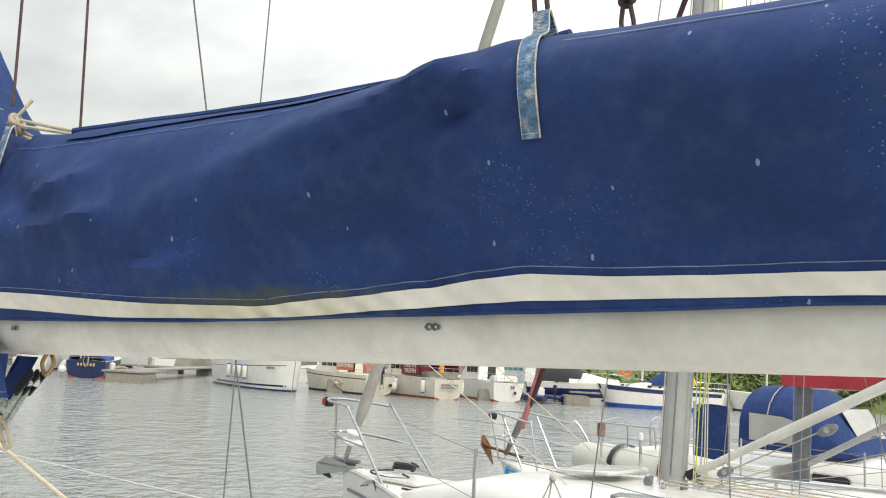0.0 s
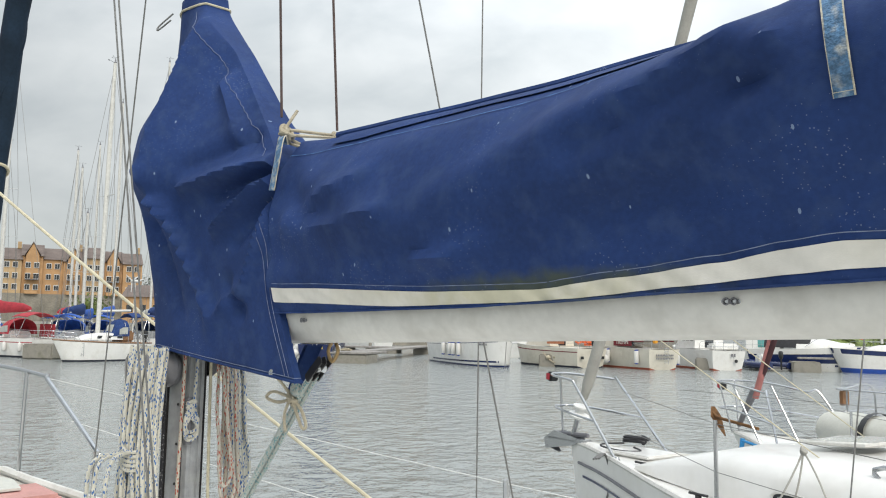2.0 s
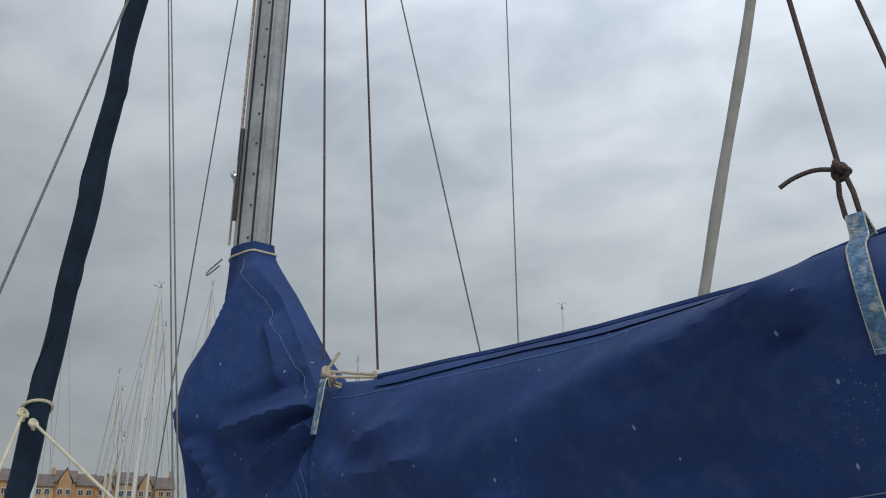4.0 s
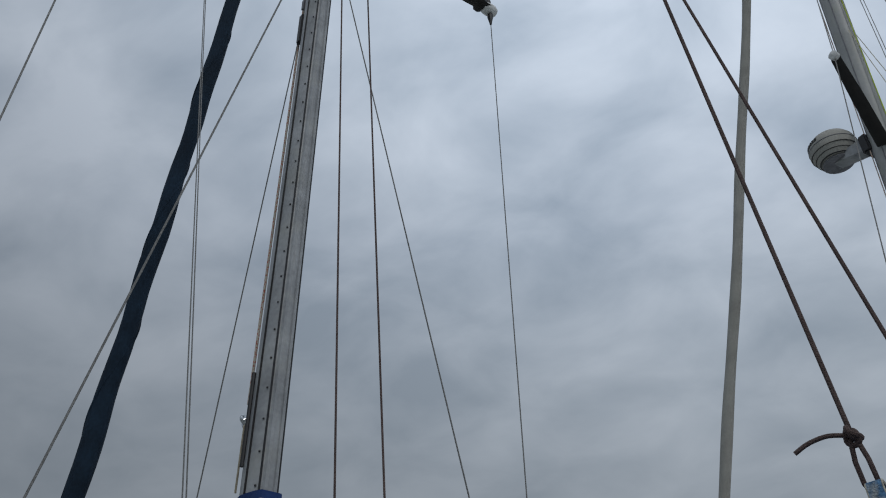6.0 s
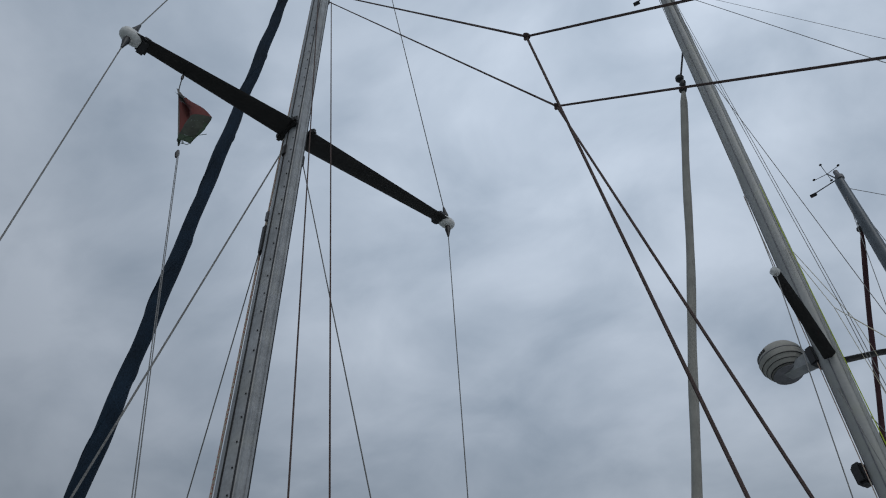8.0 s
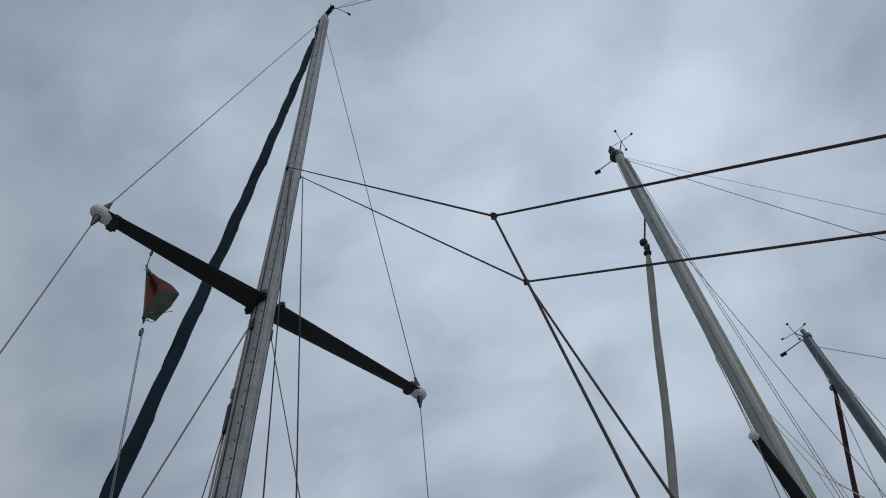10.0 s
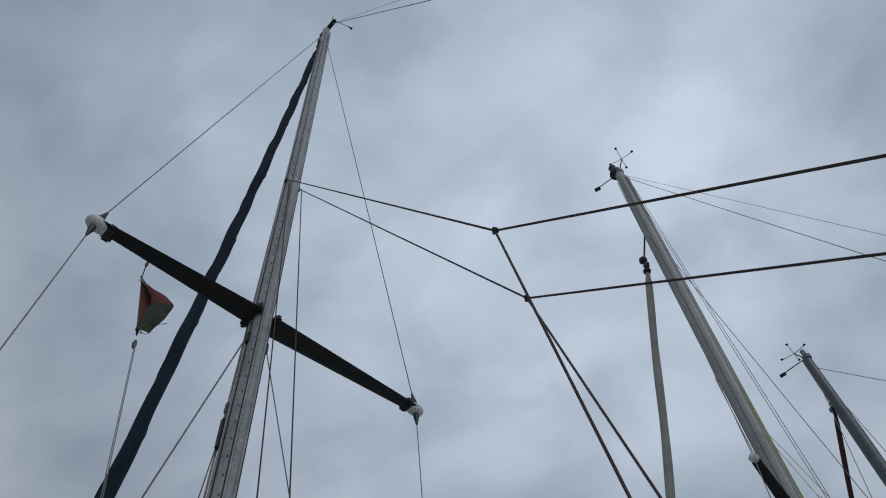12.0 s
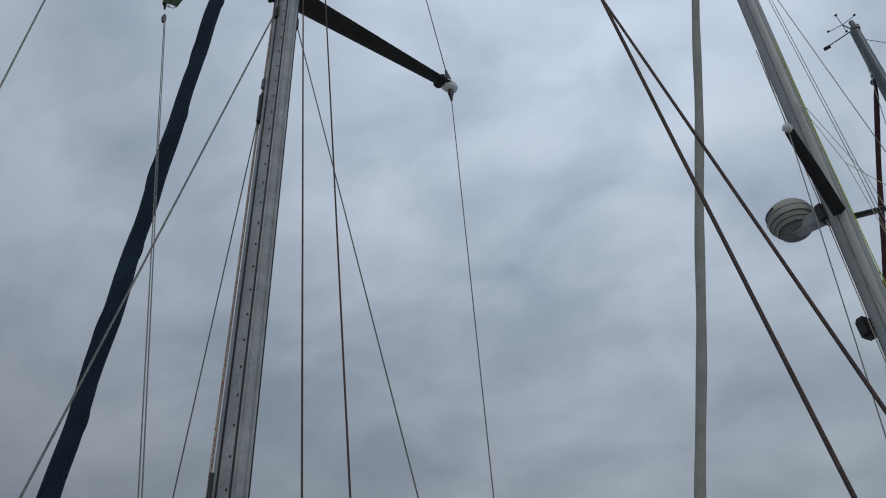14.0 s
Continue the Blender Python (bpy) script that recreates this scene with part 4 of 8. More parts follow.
def flag_pt(u, v):
    w = 0.15 * table(v, [(0, 0.06), (0.3, 0.5), (0.55, 0.9), (0.66, 1.0), (0.8, 0.72), (1.0, 0.2), (1.2, 0.2)])
    drop = 0.05 * u * (1 - v) - 0.03 * u * v
    return H0.lerp(H1, v) + Vector((u * w * 0.84 + 0.012 * math.sin(u * 6 + v * 4) * u, u * w * 0.5 - 0.03 * math.sin(u * 7 + v * 5) * min(1, 2 * u), -drop))


def flag_patch(nm, u0, u1, v0, v1, m_):
    part(nm, loft_bm([[flag_pt(lerp(u0, u1, u / 10), lerp(v0, v1, k / 8)) for u in range(11)] for k in range(9)], closed=False), m_, fl)


flag_patch("white_band", 0, 1, 0.0, 0.14, FLAG_W)
flag_patch("red_claw", 0, 0.2, 0.14, 0.26, FLAG)
flag_patch("white_notch", 0.2, 0.55, 0.14, 0.26, FLAG_W)
flag_patch("red_wing", 0.55, 0.82, 0.14, 0.26, FLAG)
flag_patch("white_fly", 0.82, 1, 0.14, 0.26, FLAG_W)
flag_patch("red_band", 0, 1, 0.26, 0.66, FLAG)
flag_patch("red_hoist", 0, 0.5, 0.66, 0.74, FLAG)
flag_patch("faded_fly", 0.5, 1, 0.66, 0.74, FLAG_P)
flag_patch("faded_red_patch", 0, 0.25, 0.74, 0.82, FLAG)
flag_patch("faded_middle", 0.25, 0.9, 0.74, 0.82, FLAG_P)
flag_patch("green_fly", 0.9, 1, 0.74, 0.82, FLAG_G)
flag_patch("green_hoist", 0, 0.3, 0.82, 0.93, FLAG_G)
flag_patch("faded_green", 0.3, 0.85, 0.82, 0.93, FLAG_P)
flag_patch("green_corner", 0.85, 1, 0.82, 0.93, FLAG_G)
flag_patch("green_hem", 0, 1, 0.93, 1.0, FLAG_G)
part("hoist_edge", tube_bm([H0, H0.lerp(H1, 0.5), H1], 0.004, 6), FLAG_W, fl)
for k in range(3):
    part("frayed_thread", tube_bm(bend([flag_pt(0.3 + 0.2 * k, 1.0), flag_pt(0.6 + 0.4 * k, 1.04), flag_pt(1.2 + 0.7 * k, 1.02 + 0.03 * k)], 4), 0.0016, 5), FLAG_G, fl)
part("lower_toggle", lathe_bm([(0.006, 0), (0.011, 0.025), (0.006, 0.05)], H1 + Vector((0.01, 0.005, -0.1)), seg=8), BLACK, fl)

# furled headsail on the forestay
fs = empty("furled_headsail", BOAT, "furled headsail in a faded blue sleeve on the forestay", "sail")
F_T, F_B = Vector((-0.01, 0.03, 12.75)), Vector((-2.532, -0.051, 1.75))
pts, rs = [], []
for k in range(131):
    t = k / 130
    p = F_B.lerp(F_T, t) + Vector((0.121, 0.014, 0)) * (4 * t * (1 - t))
    ph = t * 55
    pts.append(p + Vector((0.003 * math.sin(ph * 1.7), 0.004 * math.cos(ph * 2), 0)))
    rs.append(lerp(0.060, 0.035, t) * (1 + 0.06 * math.sin(ph * 1.1) + 0.05 * noise.noise((t * 60, 0, 0))) * (1 if 0.01 < t < 0.985 else 0.5))
part("sleeve", tube_bm(pts, rs, 16), CANVAS_DK, fs)
sp_pts = []
for k in range(400):
    t = k / 399 * 0.985
    i = min(129, int(t * 130))
    p, r_ = pts[i].lerp(pts[i + 1], t * 130 - i), lerp(rs[i], rs[i + 1], t * 130 - i)
    a = t * 70
    sp_pts.append(p + Vector((math.cos(a), math.sin(a), 0.24 * math.cos(a))) * (r_ * 1.0))
part("leech_edge", tube_bm(sp_pts, 0.006, 5), CANVAS_DK, fs)
part("swivel", lathe_bm([(0.02, 0), (0.035, 0.03), (0.035, 0.09), (0.015, 0.14)], F_T, (0.23, 0, 1), 10), BLACK, fs)
part("drum", lathe_bm([(0.02, 0), (0.11, 0.01), (0.11, 0.03), (0.06, 0.04), (0.06, 0.12), (0.11, 0.13), (0.11, 0.15), (0.03, 0.17)], F_B - Vector((0.04, 0, 0.12)), (0.23, 0, 1), 18), BLACK, fs)
KN = F_B.lerp(F_T, 0.136) + Vector((0.117, -0.07, 0))
gy = empty("mooring_guy", BOAT, "cream rope knotted round the furled headsail", "rope")
part("knot", knot(bmesh.new(), KN, 0.0085, 0.022), ROPE_CR, gy)
part("knot", knot(bmesh.new(), KN + Vector((0.06, 0.04, -0.05)), 0.008, 0.018), ROPE_CR, gy)
part("turn", tube_bm([F_B.lerp(F_T, 0.14) + Vector((0.058 + 0.07 * math.cos(a), 0.07 * math.sin(a), 0.03 * math.cos(a))) for a in [q * math.pi / 10 for q in range(20)]], 0.008, 8, True), ROPE_CR, gy)
part("long_end", tube_bm(arc_pts(KN + Vector((0.05, 0.03, -0.03)), (0.36, 0.96, 1.66), 0.02, 10), 0.0072, 8), ROPE_CR, gy)
part("short_end", tube_bm(arc_pts(KN, (0.2, -0.9, 1.80), 0.02, 10), 0.0072, 8), ROPE_CR, gy)

# kicking strap below the boom
kk = empty("kicking_strap", BOAT, "rope kicking strap with a black block under the boom", "tackle")
KT = Vector((0.735, 0, 2.505))
part("shackle", tube_bm(bend([KT + Vector((-0.007, 0.007, 0.018)), KT + Vector((0.008, 0.007, -0.006)), KT + Vector((-0.004, 0.0, -0.03)), KT + Vector((-0.01, -0.007, -0.006)), KT + Vector((0.007, -0.007, 0.018))], 5), 0.0042, 8), mat("bronze_fitting", (0.35, 0.24, 0.12), 0.35, 0.8, vary=0.2, scale=30), kk, "bronze swivel shackle")
dv = (Vector((0.60, 0, 2.39)) - KT).normalized()
rotk = Vector((0, 0, -1)).rotation_difference(dv).to_matrix()
bl_ = part("block", box_bm(KT + dv * 0.075, (0.02, 0.005, 0.075), rotk, 0.004), BLACK, kk, "black cheek block")
part("cheek", box_bm(KT + dv * 0.075 + Vector((0, 0.014, 0)), (0.02, 0.003, 0.075), rotk, 0.003), BLACK, bl_)
part("cheek", box_bm(KT + dv * 0.075 + Vector((0, -0.014, 0)), (0.02, 0.003, 0.075), rotk, 0.003), BLACK, bl_)
part("sheave", lathe_bm([(0.013, -0.012), (0.01, 0), (0.013, 0.012)], KT + dv * 0.07, (0, 1, 0), 14), STEEL, bl_)
for y_ in (-0.008, 0.008):
    part("fall", tube_bm([KT + dv * 0.1 + Vector((0, y_, 0)), Vector((0.36, y_, 2.11)), Vector((0.12, y_, 1.66))], 0.0065, 8), ROPE_GN, kk)
part("whipping", knot(bmesh.new(), (0.605, -0.01, 2.40), 0.006, 0.014), ROPE_GN, kk)
part("bow_knot", knot(bmesh.new(), (0.60, -0.02, 2.385), 0.0045, 0.012), ROPE_TAN, kk)
for lp in ([(0.60, -0.02, 2.385), (0.57, -0.05, 2.40), (0.545, -0.055, 2.385), (0.575, -0.04, 2.375), (0.60, -0.02, 2.385)], [(0.60, -0.02, 2.385), (0.625, -0.01, 2.36), (0.64, -0.005, 2.325), (0.632, -0.01, 2.318), (0.615, -0.015, 2.35), (0.60, -0.02, 2.385)], [(0.60, -0.025, 2.385), (0.585, -0.03, 2.345), (0.60, -0.035, 2.31)], [(0.60, -0.02, 2.39), (0.595, -0.045, 2.42), (0.60, -0.07, 2.443)]):
    part("cord", tube_bm(bend(lp, 6), 0.0038, 6), ROPE_TAN, kk)
bm = loft_bm([[(0.64 - 0.02 * k + x_, 0.01 + 0.012 * math.sin(x_ * 90), 2.51 - 0.028 * k) for x_ in (-0.028 + 0.004 * k, -0.01, 0.008, 0.026 - 0.005 * k)] for k in range(5)], closed=False)
thing("cover_tie", bm, CANVAS, BOAT, "dark blue canvas tie hanging under the boom", "strap")

# halyards and coils at the mast


def coil(name, c, out, z_top, z_low, n, r, material, label, spread=0.045, seed=1):
    rd = random.Random(seed)
    ob = empty(name, BOAT, label, "rope", "halyard coils")
    c, out = Vector(c), Vector(out).normalized()
    side = Vector((-out.y, out.x, 0))
    for k in range(n):
        o = (k / (n - 1) - 0.5) * 2 * spread
        a = c + side * o + out * rd.uniform(0, 0.032)
        zl = z_low + rd.uniform(-0.04, 0.06)
        wv = rd.uniform(0.015, 0.035)
        pts_ = [(a.x, a.y, z_top + rd.uniform(-0.02, 0.01))]
        q = a + out * wv + side * rd.uniform(-0.01, 0.01)
        for f in (0.25, 0.5, 0.75):
            p = a.lerp(q, f) + side * rd.uniform(-0.008, 0.008)
            pts_.append((p.x, p.y, lerp(z_top, zl, f)))
        q2 = a + out * (wv + 0.012) + side * (0.02 + rd.uniform(0, 0.015))
        pts_ += [(q.x, q.y, zl), ((q.x + q2.x) / 2, (q.y + q2.y) / 2, zl - 0.03), (q2.x, q2.y, zl + 0.01)]
        for f in (0.6, 0.25):
            p = a + out * (0.015 + wv * f) + side * (0.012 + rd.uniform(-0.006, 0.01))
            pts_.append((p.x, p.y, lerp(z_top, zl, f)))
        pts_.append((a.x + side.x * 0.012, a.y + side.y * 0.012, z_top))
        part("turn", tube_bm(bend(pts_, 5), r, 7), material, ob)
    return ob


coil("halyard_coil", (0.035, -0.125, 0), (0.5, -1, 0), 2.49, 2.04, 22, 0.0056, ROPE_W, "thick coil of white blue-flecked rope hung on the mast winch", 0.058, 3)
coil("halyard_coil", (0.055, 0.098, 0), (1, 0.5, 0), 2.49, 2.08, 10, 0.0055, ROPE_W, "coil of white rope with blue flecks hung on the mast", 0.03, 7)
coil("halyard_coil", (0.085, 0.06, 0), (1, 0.1, 0), 2.50, 2.12, 3, 0.005, ROPE_R, "thin coil of white rope with red flecks on the mast", 0.018, 11)
cw = empty("coil_wrap", BOAT, "wrapped turns of white rope round the halyard coil", "rope", "halyard coils")
for k in range(5):
    part("turn", tube_bm([(0.05 + 0.036 * math.cos(a), -0.15 + 0.042 * math.sin(a), 2.17 + 0.012 * k + 0.006 * math.sin(a * 2)) for a in [q * math.pi / 9 for q in range(18)]], 0.0058, 7, True), ROPE_W, cw)
for k, (dx, dy) in enumerate(((0.01, -0.05), (0.03, -0.03), (-0.01, -0.06))):
    part("bight", tube_bm(bend([(0.06, -0.17, 2.21), (0.08 + dx, -0.215 + dy, 2.2), (0.09 + dx, -0.235 + dy, 2.1), (0.07 + dx, -0.21 + dy, 2.0 - 0.03 * k), (0.06, -0.17, 2.06)], 6), 0.0058, 7), ROPE_W, cw)
for pts_, r_, m_, lb in (([(0.075, -0.04, 2.5), (0.077, -0.045, 2.3), (0.075, -0.05, 2.05), (0.08, -0.06, 1.62)], 0.005, ROPE_R, "white halyard with red flecks down the mast"), ([(0.083, -0.005, 2.5), (0.085, -0.015, 2.33), (0.08, -0.03, 2.29)], 0.005, ROPE_W, "halyard belayed on the mast cleat"),
                         ([(0.03, -0.078, 2.52), (0.045, -0.082, 2.2), (0.05, -0.085, 1.62)], 0.005, ROPE_BK, "black flecked halyard down the mast"), ([(0.09, 0.03, 2.5), (0.092, 0.035, 2.1), (0.1, 0.05, 1.62)], 0.0045, ROPE_CR, "cream halyard down the mast"),
                         ([(-0.02, -0.06, 2.46), (0.0, -0.17, 2.47), (0.02, -0.175, 2.35), (0.03, -0.15, 2.2)], 0.0035, WIRE, "grey wire tail at the winch")):
    thing("halyard", tube_bm(bend(pts_, 6), r_, 7), m_, BOAT, lb, "rope", "halyards")
cl = empty("cleat_turns", BOAT, "figure-of-eight turns of rope on the mast cleat", "rope")
for k, (za, zb_) in enumerate(((2.325, 2.25), (2.31, 2.24), (2.335, 2.262))):
    part("turn", tube_bm(bend([(0.085, -0.035, za), (0.09, -0.005, (za + zb_) / 2), (0.085, -0.005, zb_), (0.082, -0.03, zb_ - 0.005), (0.092, -0.04, (za + zb_) / 2), (0.085, -0.008, za + 0.005), (0.085, -0.035, za)], 5), 0.005, 7), ROPE_W, cl)
hd = empty("spare_halyard", BOAT, "rope halyard shackled to the front of the mast", "rope")
part("line", tube_bm([(mast_s(3.8) - 0.085, -0.035, 3.86), (mast_s(5.7) - 0.08, -0.035, 5.7), (mast_s(12.8) - 0.07, -0.01, 12.8)], 0.0055, 7), ROPE_R, hd)
part("shackle", knot(bmesh.new(), (mast_s(3.8) - 0.088, -0.04, 3.80), 0.006, 0.015), STEEL, hd, "steel snap shackle")
part("tail", tube_bm([(mast_s(3.75) - 0.075, -0.045, 3.78), (mast_s(3.6) - 0.075, -0.045, 3.55)], 0.004, 6), ROPE_TAN, hd)

# ---- other boats ----


def hull_fn(L, B, zb, zs, transom=0.75, full=0.45, entry=0.72):
    def hb(x):
        u = max(0.0, min(1.0, x / L))
        if u < full:
            return 0.02 + (B / 2 - 0.02) * max(0.0, 1 - (1 - u / full) ** 2) ** entry
        return B / 2 * lerp(1, transom, ((u - full) / (1 - full)) ** 2)

    def zd(x):
        u = max(0.0, min(1.0, x / L))
        return zs + (zb - zs) * (1 - u) ** 2
    return hb, zd


def build_hull(ob, L, B, zb, zs, hull_mat, boot_mat, deck_mat, transom=0.75, n=22, flare=0.9, stripe=None, full=0.45, rake=0.75, boot_h=0.10, entry=0.72, stripe_w=0.045):
    hb, zd = hull_fn(L, B, zb, zs, transom, full, entry)
    xs = [L * (k / n) ** 1.25 for k in range(n + 1)]

    def rk(x, f):
        return rake * f * max(0, 1 - x / (0.25 * L)) ** 1.5 - 0.25 * f * max(0, (x - 0.9 * L) / (0.1 * L))

    def ring(x, fr):
        """Half section points from the sheer down; fr runs 0 at the sheer to 1 at the waterline."""
        h = hb(x)
        return (x + rk(x, fr), h * lerp(1, flare, fr ** 1.4), lerp(zd(x), 0, fr))
    fr_ = [0, 0.08, 0.3, 0.55, 0.8, 1 - boot_h]
    rr = []
    for x in xs:
        port = [ring(x, f) for f in fr_]
        rr.append([(p[0], -p[1], p[2]) for p in port] + [(x + rk(x, 1), 0, -0.15)] + [p for p in port[::-1]])
    bm = loft(bmesh.new(), rr, closed=False)
    m_ = len(rr[0])
    last_ = list(bm.verts)[-m_:]
    bm.faces.new(last_)
    bmesh.ops.recalc_face_normals(bm, faces=bm.faces[:])
    part("hull", bm, hull_mat, ob)
    rr = []
    for x in xs:
        p, q = ring(x, 1 - boot_h), ring(x, 1.08)
        rr.append([(p[0], -p[1] - 0.004, p[2]), (q[0], -q[1] - 0.004, q[2]), (q[0], q[1] + 0.004, q[2]), (p[0], p[1] + 0.004, p[2])])
    bm = loft(bmesh.new(), rr, closed=False)
    bm.faces.new(list(bm.verts)[-4:])
    bmesh.ops.recalc_face_normals(bm, faces=bm.faces[:])
    part("boot_top", bm, boot_mat, ob)
    part("deck", loft_bm([[(x, (hb(x) - 0.01) * (k / 4 - 1), zd(x) - 0.006 + 0.05 * (1 - (k / 4 - 1) ** 2)) for k in range(9)] for x in xs], closed=False), deck_mat, ob)
    for sd in (-1, 1):
        part("toe_rail", tube_bm([(x, sd * (hb(x) - 0.012), zd(x) + 0.018) for x in xs], 0.022, 6), SPAR if deck_mat is not TEAK else TEAK, ob)
        if stripe:
            part("cove_stripe", loft_bm([[(ring(x, f)[0], sd * (ring(x, f)[1] + 0.006), ring(x, f)[2]) for f in (0.165, 0.165 + stripe_w)] for x in xs[1:]], closed=False), stripe, ob)
    return hb, zd, ring


def pulpit_on(ob, hb, zd, L, h=0.6, r=0.0115, second=True, k=1.0):
    pb_ = part("pulpit", tube_bm(bend([(1.55 * k, -hb(1.55 * k) + 0.06, zd(1.5) + 0.01), (1.15 * k, -hb(1.2 * k) + 0.08, zd(1) + h * 0.97), (1.0 * k, -hb(1.0 * k) + 0.08, zd(1) + h), (0.25, -0.28, zd(0) + h + 0.02), (-0.1, -0.18, zd(0) + h + 0.03), (-0.16, 0, zd(0) + h + 0.03), (-0.1, 0.18, zd(0) + h + 0.03), (0.25, 0.28, zd(0) + h + 0.02), (1.0 * k, hb(1.0 * k) - 0.08, zd(1) + h), (1.15 * k, hb(1.2 * k) - 0.08, zd(1) + h * 0.97), (1.55 * k, hb(1.55 * k) - 0.06, zd(1.5) + 0.01)], 5), r, 8), STEEL, ob)
    part("middle_rail", tube_bm(bend([(1.36 * k, -hb(1.4 * k) + 0.07, zd(1.3) + h * 0.5), (0.3, -0.27, zd(0) + h * 0.52), (-0.08, -0.16, zd(0) + h * 0.53), (-0.13, 0, zd(0) + h * 0.53), (-0.08, 0.16, zd(0) + h * 0.53), (0.3, 0.27, zd(0) + h * 0.52), (1.36 * k, hb(1.4 * k) - 0.07, zd(1.3) + h * 0.5)], 5), r * 0.9, 8), STEEL, pb_)
    for sd in (-1, 1):
        if k > 0.7:
            part("leg", tube_bm([(0.25, 0.28 * sd, zd(0) + h + 0.02), (0.62, (hb(0.62) - 0.06) * sd, zd(0.6) + 0.01)], r, 8), STEEL, pb_)
        part("front_leg", tube_bm([(-0.12, 0.12 * sd, zd(0) + h + 0.03), (0.0, 0.05 * sd, zd(0) + 0.02)], r * 0.8, 8), STEEL, pb_)
    part("navigation_light", box_bm((-0.19, 0, zd(0) + h - 0.03), (0.06, 0.09, 0.09), None, 0.012), BLACK, pb_)
    part("lens", box_bm((-0.2, -0.047, zd(0) + h - 0.03), (0.045, 0.012, 0.05), None, 0.004), CANVAS_RED, pb_)
    return pb_


def rails(ob, hb, zd, xs, h=0.6, r=0.011):
    for sd in (-1, 1):
        tops = []
        for x in xs:
            y = sd * (hb(x) - 0.06)
            p_ = part("stanchion", tube_bm([(x, y, zd(x)), (x, y, zd(x) + h)], r, 6), STEEL, ob)
            part("foot", lathe_bm([(0.028, 0), (0.026, 0.02), (0.014, 0.06)], (x, y, zd(x) - 0.004), seg=8), STEEL, p_)
            tops.append((x, y, zd(x) + h - 0.02))
        a = (1.0, sd * (hb(1.0) - 0.08), zd(1) + h)
        for f in (1.0, 0.5):
            part("guard_wire", tube_bm([(a[0], a[1], zd(1) + h * f)] + [(p[0], p[1], p[2] - h * (1 - f)) for p in tops], 0.0024, 5), WIRE, ob)


def coachroof_on(ob, x0, x1, w, z0, h, material, wins=3, win_mat=None, zf=None):
    prof = [(-1, 0), (-0.96, 0.62), (-0.86, 0.88), (-0.55, 0.98), (0, 1.04), (0.55, 0.98), (0.86, 0.88), (0.96, 0.62), (1, 0)]
    rr = []
    L_ = x1 - x0
    for u, ws, hs in ((0, 0.42, 0.08), (0.05, 0.5, 0.3), (0.14, 0.62, 0.62), (0.28, 0.78, 0.82), (0.5, 0.93, 0.93), (0.8, 1, 1), (1, 0.98, 1)):
        x = x0 + L_ * u
        rr.append([(x, y_ * w * ws, (z0(x) if callable(z0) else z0) + h * hs * h_) for y_, h_ in prof])
    part("coachroof", loft_bm(rr), material, ob)
    for sd in (-1, 1):
        for k in range(wins):
            u = 0.42 + 0.5 * k / max(1, wins - 1) if wins > 1 else 0.6
            x = x0 + L_ * u
            ws = lerp(0.88, 1.0, min(1, max(0, (u - 0.4) / 0.4)))
            zz = (z0(x) if callable(z0) else z0) + h * 0.40 * lerp(0.88, 1, u)
            yy = sd * (w * ws * 0.972)
            wb = part("window", box_bm((x, yy, zz), (min(0.42, L_ * 0.14), 0.03, h * 0.36), None, min(0.014, h * 0.1)), win_mat or GLASS_DK, ob)
            part("window_frame", tube_bm([(x + cx_ * min(0.225, L_ * 0.075), yy + sd * 0.014, zz + cz_ * h * 0.2) for cx_, cz_ in ((-1, -0.6), (-0.8, -1), (0.8, -1), (1, -0.6), (1, 0.6), (0.8, 1), (-0.8, 1), (-1, 0.6))], 0.009, 6, True), STEEL, wb)
    return rr


def mast_on(ob, x, z0, z1, a, b, material, rake=0.03, spread=((0.5, 0.9),), boom=None, seg=12, spread_mat=None):
    def mx(z):
        return x + rake * (z - z0)
    part("mast", loft_bm([[(mx(z) + a * f * math.cos(2 * math.pi * k / seg), b * f * math.sin(2 * math.pi * k / seg), z) for k in range(seg)] for z, f in ((z0, 1), (lerp(z0, z1, 0.5), 1), (lerp(z0, z1, 0.85), 1), (z1, 0.75))]), material, ob)
    for fz, w in spread:
        zz = lerp(z0, z1, fz)
        for sd in (-1, 1):
            part("spreader", loft_bm([[(mx(zz) + c * math.cos(q), sd * y_, zz + h_ + 0.014 * math.sin(q)) for q in [k * math.pi / 4 for k in range(8)]] for y_, c, h_ in ((b * 0.8, 0.06, 0), (w, 0.03, 0.06))]), spread_mat or material, ob)
    return mx


